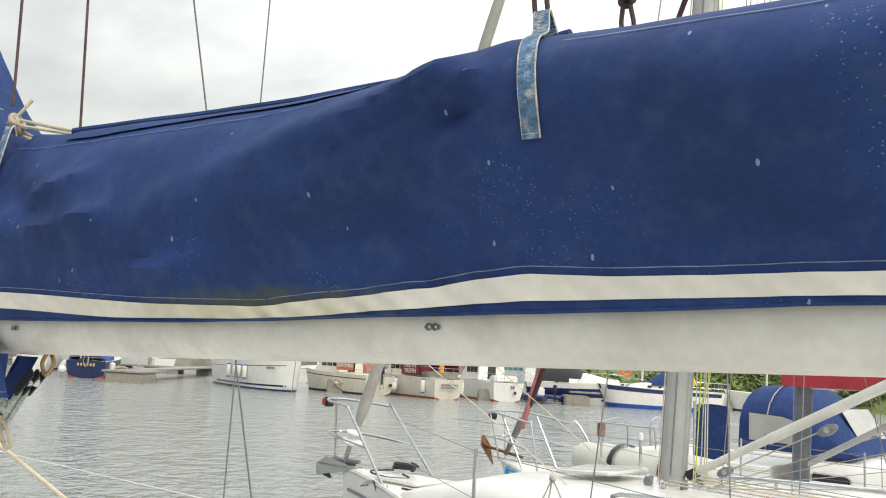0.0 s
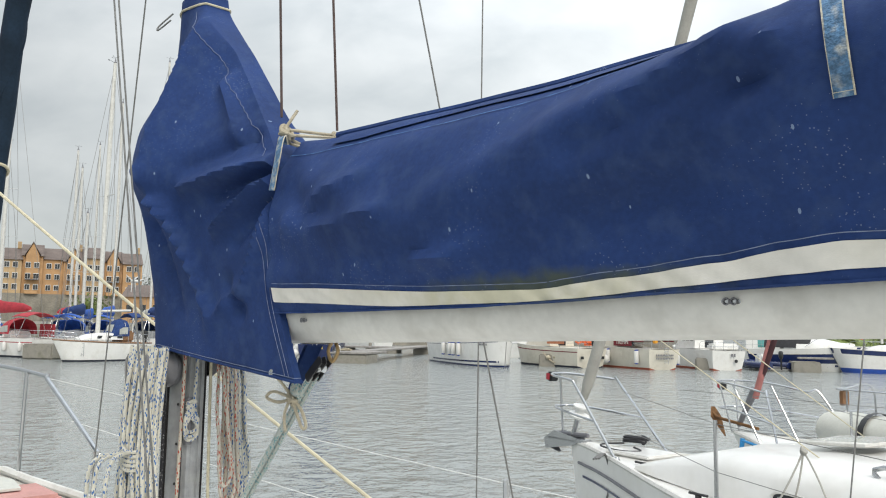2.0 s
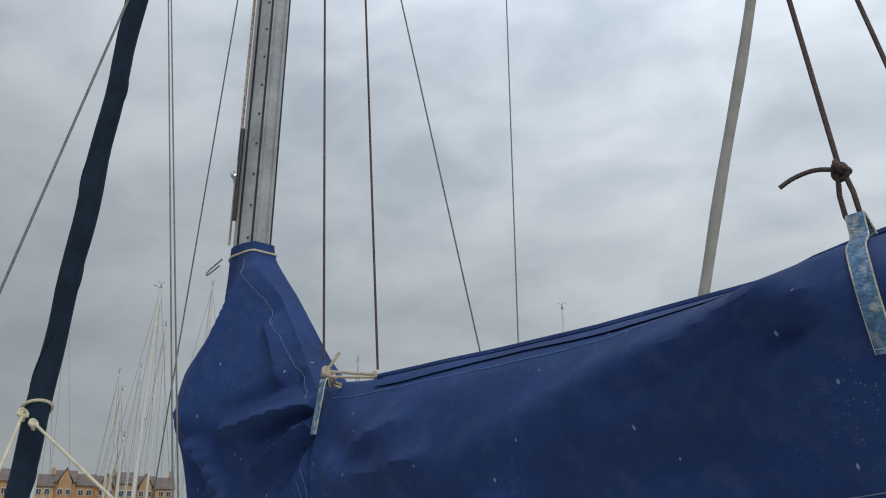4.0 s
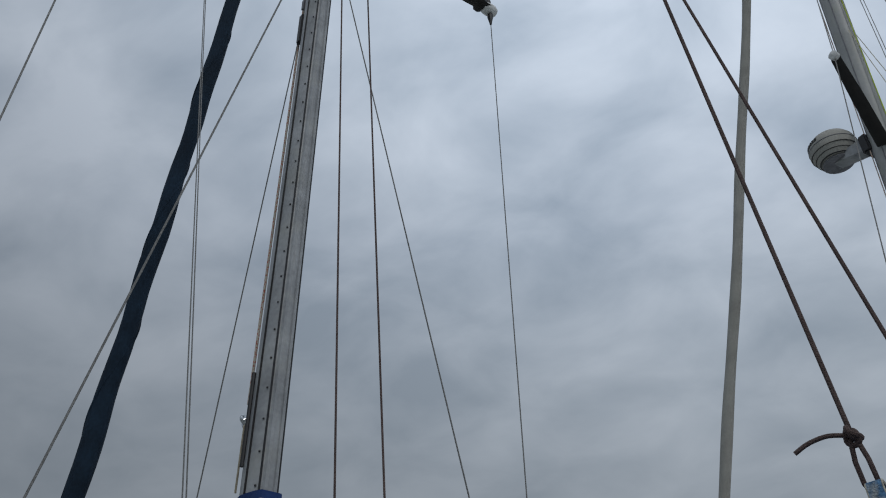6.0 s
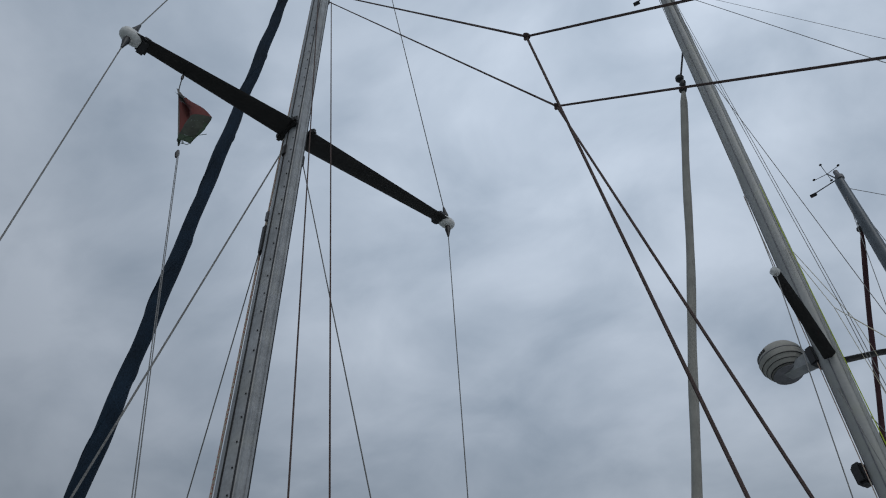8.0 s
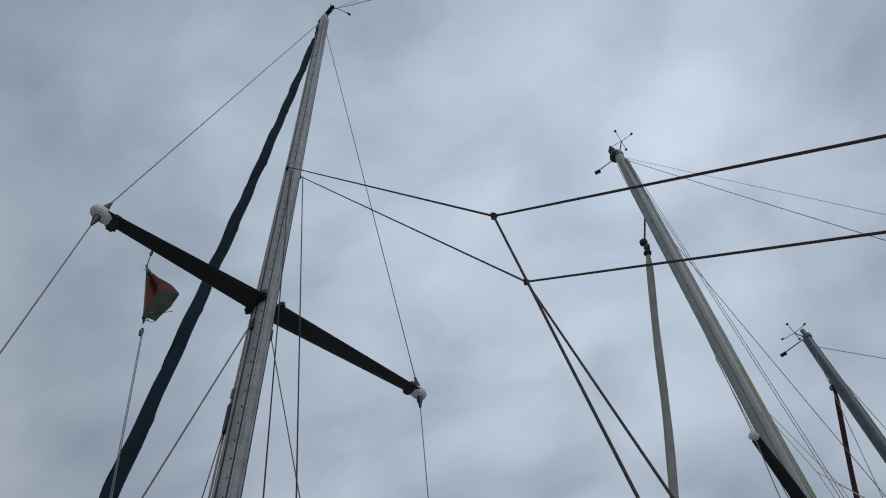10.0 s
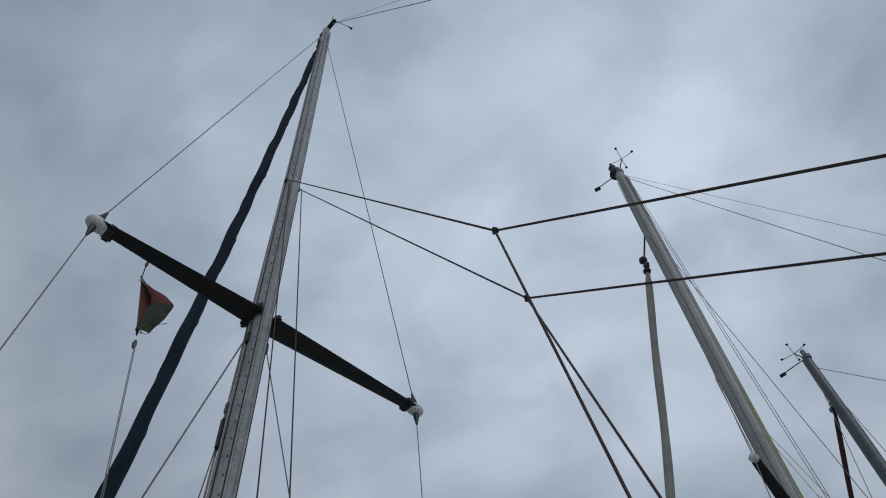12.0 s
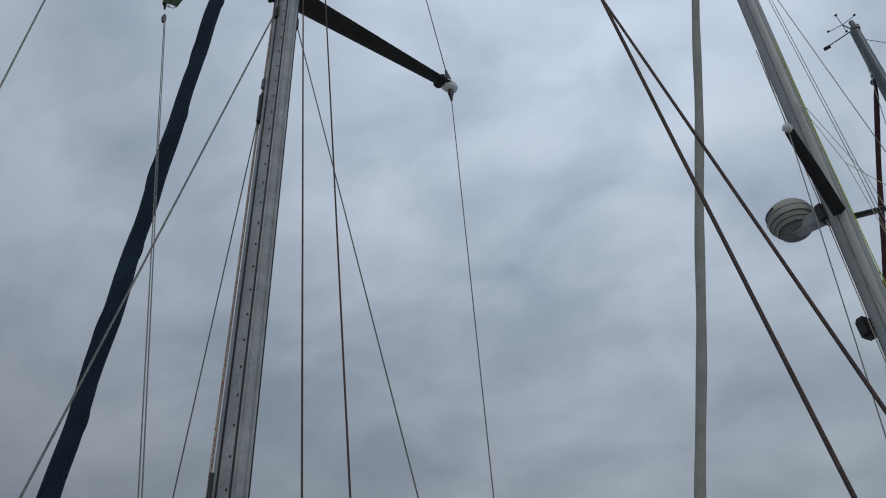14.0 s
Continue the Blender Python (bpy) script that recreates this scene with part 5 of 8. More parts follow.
def wind_gear(ob, x, z, s=1.0, cups=0.0):
    w_ = part("wind_instrument", tube_bm([(x, 0, z), (x + cups, 0, z + 0.22 * s)], 0.008 * s, 6), BLACK, ob)
    for k in range(4):
        a = k * math.pi / 2 + 0.4
        e = (x + cups + 0.16 * s * math.cos(a), 0.16 * s * math.sin(a), z + 0.24 * s)
        part("cup_arm", tube_bm([(x + cups, 0, z + 0.22 * s), e], 0.004 * s, 5), BLACK, w_)
        part("cup", lathe_bm([(0.0, 0), (0.02 * s, 0.01 * s), (0.0, 0.03 * s)], e, seg=6), BLACK, w_)
    part("vane_arm", tube_bm([(x, 0, z + 0.02), (x - 0.3 * s, -0.08 * s, z + 0.05)], 0.007 * s, 5), BLACK, w_)
    part("vane", box_bm((x - 0.33 * s, -0.08 * s, z + 0.05), (0.08 * s, 0.05 * s, 0.02 * s), Matrix.Rotation(0.5, 3, "Z"), 0.004), BLACK, w_)
    part("masthead_light", lathe_bm([(0.05 * s, 0), (0.055 * s, 0.05 * s), (0.03 * s, 0.08 * s), (0.03 * s, 0.16 * s), (0.0, 0.17 * s)], (x + 0.02, 0, z - 0.02), seg=10), GREYPL, w_)


def furled(ob, a, b, r0, r1, material, turns=26, name="furled_sail", sag=0.0):
    a, b = Vector(a), Vector(b)
    p_, r_ = [], []
    for k in range(61):
        t = k / 60
        p_.append(a.lerp(b, t) + Vector((0.006 * math.sin(t * turns) + sag * 4 * t * (1 - t), 0.006 * math.cos(t * turns), 0)))
        r_.append(lerp(r0, r1, t) * (1 + 0.05 * math.sin(t * turns * 2.1)) * (0.6 if k in (0, 60) else 1))
    f_ = part(name, tube_bm(p_, r_, 10), material, ob)
    part("swivel", lathe_bm([(0.012, 0), (0.045, 0.02), (0.05, 0.05), (0.02, 0.08), (0.035, 0.11), (0.035, 0.17), (0.012, 0.2)], b, tuple(b - a), 10), BLACK, f_)
    return f_


def fender_on(ob, x, y, z, r=0.11, h=0.5, ball=False, ends=False):
    if ball:
        return part("ball_fender", lathe_bm([(0.0, -r)] + [(r * math.cos(q), r * math.sin(q)) for q in [math.radians(d) for d in range(-75, 76, 15)]] + [(r * 0.2, r), (r * 0.2, r * 1.2)], (x, y, z), seg=14), FENDER, ob)
    f_ = part("fender", lathe_bm([(0.02, -h / 2), (r * 0.7, -h / 2 + 0.03), (r, -h / 2 + 0.1), (r, h / 2 - 0.1), (r * 0.7, h / 2 - 0.03), (0.03, h / 2), (0.03, h / 2 + 0.06)], (x, y, z), seg=12), FENDER, ob)
    if ends:
        for e in (-1, 1):
            part("end_cap", lathe_bm([(0.02, -0.06), (r * 0.75, -0.03), (r * 0.9, 0.05), (0.02, 0.07)], (x, y, z + e * h * 0.46), seg=10), FENDER_BL, f_)
    return f_


def spray_hood(ob, x0, x1, w, z, h, material, pvc=True):
    rr = []
    for u, hs in ((0, 0.05), (0.25, 0.62), (0.5, 0.93), (0.75, 1.0), (1, 0.94)):
        x = lerp(x0, x1, u)
        rr.append([(x, w * math.cos(q), z + h * hs * (abs(math.sin(q)) ** 0.6)) for q in [math.pi * k / 12 for k in range(13)]])
    sh_ = part("spray_hood", loft_bm(rr, closed=False), material, ob)
    if pvc:
        for sd in (-1, 1):
            part("clear_window", loft_bm([[(lerp(x0, x1, u), sd * (w * 1.004), z + f * h * k_) for f in (0.12, 0.5)] for u, k_ in ((0.38, 0.8), (0.6, 1.0), (0.9, 1.05))], closed=False), CLEAR_PVC, sh_)
        part("front_window", loft_bm([[(lerp(x0, x1, 0.09), w * y_, z + 0.24 * h), (lerp(x0, x1, 0.24), w * y_, z + 0.66 * h)] for y_ in (-0.5, 0, 0.5)], closed=False), CLEAR_PVC, sh_)
    for sd in (-1, 1):
        part("hoop", tube_bm([(lerp(x0, x1, 0.75), w * 1.01 * math.cos(q), z + h * 1.01 * (abs(math.sin(q)) ** 0.6)) for q in [math.pi * k / 12 for k in range(13)]][:: sd], 0.012, 6), STEEL, sh_)
    return sh_


def yacht_frame(bx, by, ang):
    return Matrix.Translation((bx, by, 0)) @ Matrix.Rotation(radians(ang), 4, "Z")


# the yacht alongside, x aft from its stem
B2M = yacht_frame(-0.88, 7.75, -41.8)
y2 = empty("sailing_yacht", B2M, "white sailing yacht with a steel pulpit and grey mast, moored", "boat", "moored yachts")
hb2, zd2, ring2 = build_hull(y2, 10.6, 3.3, 1.52, 1.32, GEL, HULL_BLUE, GEL, 0.8, 30, 0.86, HULL_BLUE, rake=0.22, entry=1.42, stripe_w=0.014)
pp = part("pulpit", tube_bm(bend([(0.86, -0.31, 1.49), (0.33, -0.27, 2.07), (0.27, -0.26, 2.115), (-0.08, -0.17, 2.14), (-0.19, -0.08, 2.15), (-0.21, 0, 2.15), (-0.19, 0.08, 2.15), (-0.08, 0.17, 2.14), (0.25, 0.27, 2.115), (0.32, 0.28, 2.08), (0.88, 0.31, 1.49)], 5), 0.0125, 8), STEEL, y2)
part("middle_rail", tube_bm(bend([(0.585, -0.29, 1.79), (0.1, -0.21, 1.835), (-0.14, -0.1, 1.85), (-0.18, 0, 1.85), (-0.14, 0.1, 1.85), (0.1, 0.21, 1.835), (0.6, 0.295, 1.79)], 5), 0.011, 8), STEEL, pp)
part("front_leg", tube_bm([(-0.2, 0.02, 2.14), (-0.17, 0.03, 1.56)], 0.0105, 8), STEEL, pp)
part("navigation_light", box_bm((-0.25, -0.03, 2.12), (0.06, 0.1, 0.09), None, 0.012), BLACK, pp)
part("lens", box_bm((-0.258, -0.083, 2.12), (0.045, 0.012, 0.06), None, 0.004), CANVAS_RED, pp, "red port navigation lens")
for sd in (-1, 1):
    part("foot", lathe_bm([(0.034, 0), (0.032, 0.012), (0.015, 0.05)], (0.865, sd * 0.31, 1.48), seg=10), STEEL, pp)
rails(y2, hb2, zd2, (2.44, 4.4, 6.2, 8.0), 0.58, 0.0125)
for sd in (1,):
    part("stanchion_cap", lathe_bm([(0.0, 0), (0.018, 0.006), (0.022, 0.03), (0.018, 0.06), (0.0, 0.066)], (2.44, sd * (hb2(2.44) - 0.06), zd2(2.44) + 0.56), seg=10), WHITEPL, y2)
coachroof_on(y2, 1.2, 7.0, 1.12, lambda x: zd2(x) + 0.02, 0.44, GEL, 0)


def oval(cx, cz, rx, rz, y0, slant, n=24):
    """A rounded oblong standing on the cabin side."""
    out = []
    for k in range(n):
        q = 2 * math.pi * k / n
        dx_ = rx * math.copysign(abs(math.cos(q)) ** 0.55, math.cos(q))
        out.append((cx + dx_, y0 - slant * dx_, cz + rz * math.copysign(abs(math.sin(q)) ** 0.55, math.sin(q))))
    return out


pw = part("port_light", loft_bm([oval(2.80, zd2(2.8) + 0.125, 0.115, 0.058, y_, 0.13) for y_ in (-0.82, -0.878)]), GLASS_DK, y2, "dark oval cabin window in a pale frame")
part("window_frame", tube_bm(oval(2.80, zd2(2.8) + 0.125, 0.125, 0.067, -0.876, 0.13), 0.011, 6, True), SPAR, pw)
for cx_, cz_ in ((-0.6, -0.5), (0.6, -0.5), (-0.6, 0.5), (0.6, 0.5)):
    part("frame_bolt", lathe_bm([(0.009, 0), (0.009, 0.004), (0.0, 0.006)], (2.80 + cx_ * 0.115, -0.879 - 0.13 * cx_ * 0.115, zd2(2.8) + 0.125 + cz_ * 0.06), (0, -1, 0), 8), STEEL, pw)
for sd in (-1, 1):
    part("rubbing_strake", tube_bm([(ring2(x, 0.1)[0], sd * (ring2(x, 0.1)[1] + 0.006), ring2(x, 0.1)[2]) for x in [0.1 + 0.35 * k for k in range(30)]], 0.013, 6), GREYPL, y2, "grey rubbing strake")
    part("handrail", tube_bm(bend([(3.28, sd * 0.76, zd2(3.2) + 0.34), (3.30, sd * 0.755, zd2(3.2) + 0.415), (4.0, sd * 0.83, zd2(4.0) + 0.465), (4.9, sd * 0.86, zd2(4.9) + 0.485), (4.92, sd * 0.86, zd2(4.9) + 0.41)], 4), 0.014, 8), STEEL, y2)
ht = part("fore_hatch", box_bm((2.72, 0.0, zd2(2.6) + 0.425), (0.46, 0.46, 0.03), Matrix.Rotation(radians(-4), 3, "Y"), 0.012), CLEAR_PVC, y2, "pale grey fore hatch")
part("hatch_rim", tube_bm([(2.72 + a_ * 0.245, b_ * 0.24, zd2(2.6) + 0.425 + 0.018 * a_) for a_, b_ in ((-1, -0.8), (-0.8, -1), (0.8, -1), (1, -0.8), (1, 0.8), (0.8, 1), (-0.8, 1), (-1, 0.8))], 0.016, 6, True), SPAR, ht)
part("anchor_locker", box_bm((0.85, 0, zd2(0.8) + 0.05), (0.5, 0.4, 0.03), None, 0.012), GEL, y2)
bw = part("bow_roller", box_bm((-0.05, 0.0, zd2(0) + 0.03), (0.5, 0.12, 0.035), None, 0.01), STEEL, y2)
for sd in (-1, 1):
    part("cheek_plate", loft_bm([[(x_, sd * 0.055 + t_, zd2(0) + z_) for x_, z_ in ((-0.32, -0.08), (-0.34, 0.02), (-0.2, 0.1), (0.1, 0.06), (0.1, 0.0))] for t_ in (-0.005, 0.005)]), STEEL, bw)
an = part("anchor", tube_bm([(0.2, 0, zd2(0) + 0.09), (-0.25, 0, zd2(0) + 0.07), (-0.33, 0, zd2(0) - 0.02)], 0.02, 8), GREYPL, y2)
part("fluke", loft_bm([[(-0.18, -0.02, zd2(0) - 0.1), (-0.18, 0.02, zd2(0) - 0.1)], [(-0.30, -0.07, zd2(0) - 0.05), (-0.30, 0.07, zd2(0) - 0.05)], [(-0.37, -0.02, zd2(0) + 0.0), (-0.37, 0.02, zd2(0) + 0.0)]], closed=False), GREYPL, an)
for x, y in ((1.15, -0.32), (1.15, 0.32), (2.1, -0.82), (2.1, 0.82)):
    c_ = part("cleat", tube_bm([(x - 0.075, y, zd2(x) + 0.045), (x + 0.075, y, zd2(x) + 0.045)], 0.009, 8), BLACK, y2)
    part("horn_base", box_bm((x, y, zd2(x) + 0.022), (0.05, 0.02, 0.045), None, 0.008), BLACK, c_)
m2x = mast_on(y2, 3.245, 1.72, 13.42, 0.088, 0.07, MAST_W, 0.0585, (), seg=16)
for sd in (-1, 1):
    part("spreader", loft_bm([[(m2x(6.89) + c * math.cos(q) + 0.02 + 0.34 * y_, sd * y_, 6.89 + h_ + 0.018 * math.sin(q)) for q in [k * math.pi / 5 for k in range(10)]] for y_, c, h_ in ((0.06, 0.055, 0), (0.45, 0.05, 0.16), (0.82, 0.036, 0.29))]), DARK_ALU, y2, "dark spreader")
    part("spreader_tip", lathe_bm([(0.0, -0.03), (0.032, -0.02), (0.036, 0.02), (0.0, 0.035)], (m2x(6.89) + 0.305, sd * 0.835, 7.185), (0, sd, 0), 10), WHITEPL, y2)
    part("cap_shroud", tube_bm([(m2x(6.89) + 0.305, sd * 0.835, 7.185), (3.5, sd * 1.5, 1.45)], 0.004, 5), WIRE, y2)
    part("upper_shroud", tube_bm([(m2x(11.6), sd * 0.06, 11.6), (m2x(6.89) + 0.305, sd * 0.835, 7.185)], 0.004, 5), WIRE, y2)
    part("lower_shroud", tube_bm([(m2x(6.6), sd * 0.08, 6.6), (4.3, sd * 1.5, 1.42)], 0.004, 5), WIRE, y2)
    part("lazy_line", tube_bm([(m2x(8.1) + 0.08, sd * 0.05, 8.1), (3.83, sd * 0.12, 7.19), (4.7, sd * 0.15, 5.2), (6.4, sd * 0.15, 2.95)], 0.003, 5), ROPE_CR, y2)
    part("lazy_leg", tube_bm([(3.83, sd * 0.12, 7.19), (3.86, sd * 0.15, 5.6), (3.9, sd * 0.15, 2.9)], 0.0028, 5), ROPE_CR, y2)
    part("aft_halyard", tube_bm([(m2x(13.2) + 0.08, sd * 0.03, 13.25), (3.85, sd * 0.03, 7.3), (3.66, sd * 0.04, 2.9)], 0.0032, 5), WIRE, y2)
    part("mast_track", tube_bm([(m2x(z) + 0.083, sd * 0.02, z) for z in (1.9, 7, 13.2)], 0.010, 6), MAST_W, y2)
    part("guy", tube_bm([(0.5, sd * 0.3, 2.95) if sd < 0 else (0.9, 0.3, 2.9), (2.9, -0.5 if sd < 0 else 0.2, 1.72)], 0.0045, 5), ROPE_CR, y2)
for sd in (-1, 1):
    part("edge_groove", tube_bm([(m2x(z) + 0.02, sd * 0.068, z) for z in (1.9, 7, 13.2)], 0.005, 6), GREYPL, y2)
    part("front_groove", tube_bm([(m2x(z) - 0.066, sd * 0.045, z) for z in (1.9, 7, 13.2)], 0.004, 6), GREYPL, y2)
    for k in range(4):
        part("rivet", lathe_bm([(0.006, 0), (0.006, 0.003), (0.0, 0.004)], (m2x(2.5) - 0.07, sd * 0.035, 2.46 + 0.035 * k), (-1, sd * 0.6, 0), 8), BLACK, y2)
wind_gear(y2, m2x(13.42), 13.42, 1.1, 0.16)
part("masthead_ball", lathe_bm([(0.0, 0), (0.07, 0.03), (0.095, 0.09), (0.07, 0.16), (0.05, 0.19), (0.055, 0.32), (0, 0.34)], (m2x(13.45) - 0.04, 0, 13.40), seg=12), RUBBER, y2)
part("backstay", tube_bm([(m2x(13.4), 0, 13.36), (5.384, 0, 8.672), (7.75, 0, 1.5)], 0.004, 5), WIRE, y2)
part("topping_lift", tube_bm([(m2x(13.4), 0, 13.42), (5.534, 0, 8.9), (7.68, 0, 2.95)], 0.0025, 5), WIRE, y2)
furled(y2, (0.135, 0.0, 1.93), (3.52, -0.01, 11.15), 0.052, 0.042, SAIL_W, sag=0.088)
part("halyard_strop", tube_bm([(3.53, -0.01, 11.3), (m2x(11.75) - 0.085, 0, 11.78)], 0.012, 6), BLACK, y2)
part("swivel_bearing", lathe_bm([(0.012, 0), (0.048, 0.03), (0.052, 0.07), (0.03, 0.1), (0.012, 0.11)], (3.545, -0.01, 11.36), (0.33, 0, 1), 12), BLACK, y2)
dr = part("furling_drum", lathe_bm([(0.02, 0), (0.095, 0.0), (0.1, 0.018), (0.045, 0.04), (0.045, 0.08), (0.07, 0.09), (0.07, 0.105), (0.02, 0.12)], (0.075, 0, 1.77), (0.32, 0, 1), 20), WHITEPL, y2)
part("tack_swivel", tube_bm([(-0.02, 0, 1.54), (0.075, 0, 1.79)], 0.022, 8), STEEL, dr)
rdm = part("radar_dome", lathe_bm([(0.0, -0.15), (0.07, -0.148), (0.12, -0.125), (0.14, -0.118), (0.165, -0.075), (0.176, -0.045), (0.186, -0.04), (0.19, 0.0), (0.188, 0.035), (0.175, 0.075), (0.145, 0.115), (0.09, 0.14), (0, 0.148)], (m2x(7.1) - 0.38, 0, 7.17), seg=28), SAIL_W, y2, "white radar dome")
part("dome_joint", tube_bm([(m2x(7.1) - 0.38 + 0.188 * math.cos(q), 0.188 * math.sin(q), 7.185) for q in [k * math.pi / 14 for k in range(28)]], 0.005, 6, True), GREYPL, rdm)
for r_, z_, t_ in ((0.180, 7.127, 0.003), (0.160, 7.085, 0.003), (0.133, 7.05, 0.005)):
    part("groove", tube_bm([(m2x(7.1) - 0.38 + r_ * math.cos(q), r_ * math.sin(q), z_) for q in [k * math.pi / 14 for k in range(28)]], t_, 6, True), BLACK, rdm)
part("base_plate", lathe_bm([(0.0, -0.012), (0.11, -0.012), (0.125, 0.0), (0.12, 0.012), (0.0, 0.014)], (m2x(7.1) - 0.38, 0, 7.025), seg=20), GREYPL, rdm)
part("mast_clamp", box_bm((m2x(7.0) - 0.10, 0, 7.0), (0.07, 0.15, 0.17), None, 0.012), BLACK, rdm)
part("bracket", loft_bm([[(m2x(7) - 0.08, y_, 7.06), (m2x(7) - 0.08, y_, 6.94), (m2x(7) - 0.46, y_, 7.03), (m2x(7) - 0.46, y_, 7.07)] for y_ in (-0.06, 0.06)]), SPAR2, rdm)
for k in range(7):
    q = math.radians(210 + 9 * k)
    part("maker_mark", box_bm((m2x(7.1) - 0.38 + 0.185 * math.cos(q), 0.185 * math.sin(q), 7.225), (0.006, 0.02, 0.026), Matrix.Rotation(q, 3, "Z"), 0.0), BLACK, rdm)
part("deck_floodlight", box_bm((m2x(5.95) - 0.13, -0.02, 5.95), (0.09, 0.11, 0.17), None, 0.02), BLACK, y2)
kv = part("rigid_kicker", tube_bm([(3.42, 0, 1.93), (3.95, -0.03, 2.22)], 0.026, 12), SPAR_FAR, y2, "white tubular kicker strut")
part("inner_tube", tube_bm([(3.9, -0.028, 2.19), (4.75, -0.05, 2.66)], 0.031, 12), SPAR_FAR, kv)
part("collar", tube_bm([(4.62, -0.05, 2.585), (4.72, -0.05, 2.64)], 0.042, 12), BLACK, kv)
part("heel_fitting", box_bm((3.40, 0, 1.92), (0.1, 0.05, 0.06), Matrix.Rotation(-0.5, 3, "Y"), 0.012), BLACK, kv)
for c_, s_ in (((3.62, -0.01, 1.96), 0.05), ((4.25, -0.05, 2.28), 0.055)):
    bk_ = part("block", loft_bm([[(c_[0] + s_ * 1.1 * f_ * math.cos(q) * 0.88 - s_ * 0.55 * f_ * math.sin(q) * 0.48, c_[1] + y_, c_[2] + s_ * 1.1 * f_ * math.cos(q) * 0.48 + s_ * 0.55 * f_ * math.sin(q) * 0.88) for q in [k * math.pi / 9 for k in range(18)]] for y_, f_ in ((-0.02, 0.8), (-0.014, 1.0), (0.014, 1.0), (0.02, 0.8))]), GREYPL, kv)
    part("sheave", lathe_bm([(0.0, -0.024), (s_ * 0.35, -0.022), (s_ * 0.35, 0.022), (0.0, 0.024)], c_, (0, 1, 0), 12), STEEL, bk_)
for k in range(4):
    part("purchase", tube_bm([(3.62, -0.02 + 0.012 * k, 1.96), (4.25, -0.06 + 0.012 * k, 2.29)], 0.0026, 5), SAIL_W, kv)
    part("fall", tube_bm([(3.5, -0.03 + 0.012 * k, 1.84), (4.9, -0.3 - 0.05 * k, 2.05 + 0.12 * k)], 0.0026, 5), SAIL_W, kv)
part("boom", tube_bm([(3.42, 0, 2.78), (7.7, -0.05, 2.9)], 0.07, 12, squash=1.3), SPAR2, y2)
for k in range(8):
    q = 2.2 * k
    part("turning_block", lathe_bm([(0.028, -0.012), (0.034, -0.004), (0.034, 0.004), (0.028, 0.012)], (3.26 + 0.17 * math.cos(k * 0.8), 0.17 * math.sin(k * 0.8), zd2(3.2) + 0.43), (math.cos(q), math.sin(q), 0.2), 12), GREYPL if k % 2 else STEEL, y2)
for k, (y_, m_) in enumerate(((-0.08, ROPE_R), (-0.05, ROPE_W), (0.06, ROPE_CR), (0.09, ROPE_W), (-0.03, ROPE_LIME), (0.03, ROPE_CR))):
    part("halyard", tube_bm([(m2x(9.0 if k in (0, 4) else 4.2) + 0.09 - 0.18 * (k == 0), y_ * (0.5 if k in (0, 4) else 1), 9.0 if k in (0, 4) else 4.2), (3.30 + 0.1 - 0.2 * (k == 0) + 0.03 * (k % 3), y_ * 1.2, 1.85)], 0.004, 6), m_, y2)
part("hanging_line", tube_bm(bend([(3.5, -0.02, 2.75), (3.52, -0.03, 2.55), (3.47, -0.04, 2.38), (3.44, -0.03, 2.33), (3.46, -0.02, 2.45)], 5), 0.004, 6), ROPE_LIME, y2)
for k in range(5):
    part("deck_line", tube_bm(arc_pts((3.3, 0.14 * (k - 2), zd2(3.3) + 0.46), (6.6, 0.22 * (k - 2) - 0.2, zd2(6.6) + 0.5), 0.0, 4), 0.0055, 5), (ROPE_W, ROPE_R, ROPE_CR, ROPE_CR, ROPE_W)[k], y2)
bl2 = empty("mooring_line", B2M, "dark grey mooring rope coiled loose on a foredeck", "rope")
rd_ = random.Random(4)
part("coil", tube_bm(bend([(0.57 + 0.11 * math.cos(a) + rd_.uniform(-0.03, 0.03), 0.22 + 0.07 * math.sin(a) + rd_.uniform(-0.02, 0.02), zd2(0.8) + 0.085 + 0.009 * a / 3) for a in [k * 0.7 for k in range(30)]], 4), 0.009, 6), RUBBER, bl2)
part("tail", tube_bm(bend([(0.5, 0.15, zd2(0.5) + 0.07), (0.42, -0.02, zd2(0.5) + 0.065), (0.5, -0.12, zd2(0.5) + 0.06), (0.75, -0.14, zd2(0.7) + 0.06), (0.85, -0.02, zd2(0.8) + 0.065), (0.7, 0.06, zd2(0.7) + 0.07)], 6), 0.008, 6), RUBBER, bl2)
bl3 = empty("bow_line", B2M, "grey mooring line led over a bow fairlead", "rope")
for k in range(3):
    part("strand", tube_bm(bend([(0.85, -0.5 - 0.03 * k, zd2(0.8) + 0.04), (0.75, -hb2(0.75) - 0.02, zd2(0.7) + 0.03), (0.72 + 0.1 * k, -hb2(0.7) + 0.02 - 0.02, zd2(0.7) - 0.3), (0.5 + 0.25 * k, -hb2(0.5) - 0.3, 0.5)], 5), 0.009, 6), WIRE, bl3)
jw = empty("jib_sheet", B2M, "thick tan line tied to a guard-rail post", "rope")
part("knot", knot(bmesh.new(), (2.95, -0.95, zd2(3) + 0.47), 0.008, 0.016), SAIL_W, jw)
for e in ((2.85, -1.0, zd2(3) + 0.02), (3.05, -0.85, zd2(3) + 0.1), (2.75, -1.12, zd2(3) - 0.02)):
    part("leg", tube_bm(arc_pts((2.95, -0.95, zd2(3) + 0.47), e, 0.02, 6, (1, 0, 0)), 0.0055, 6), SAIL_W, jw)

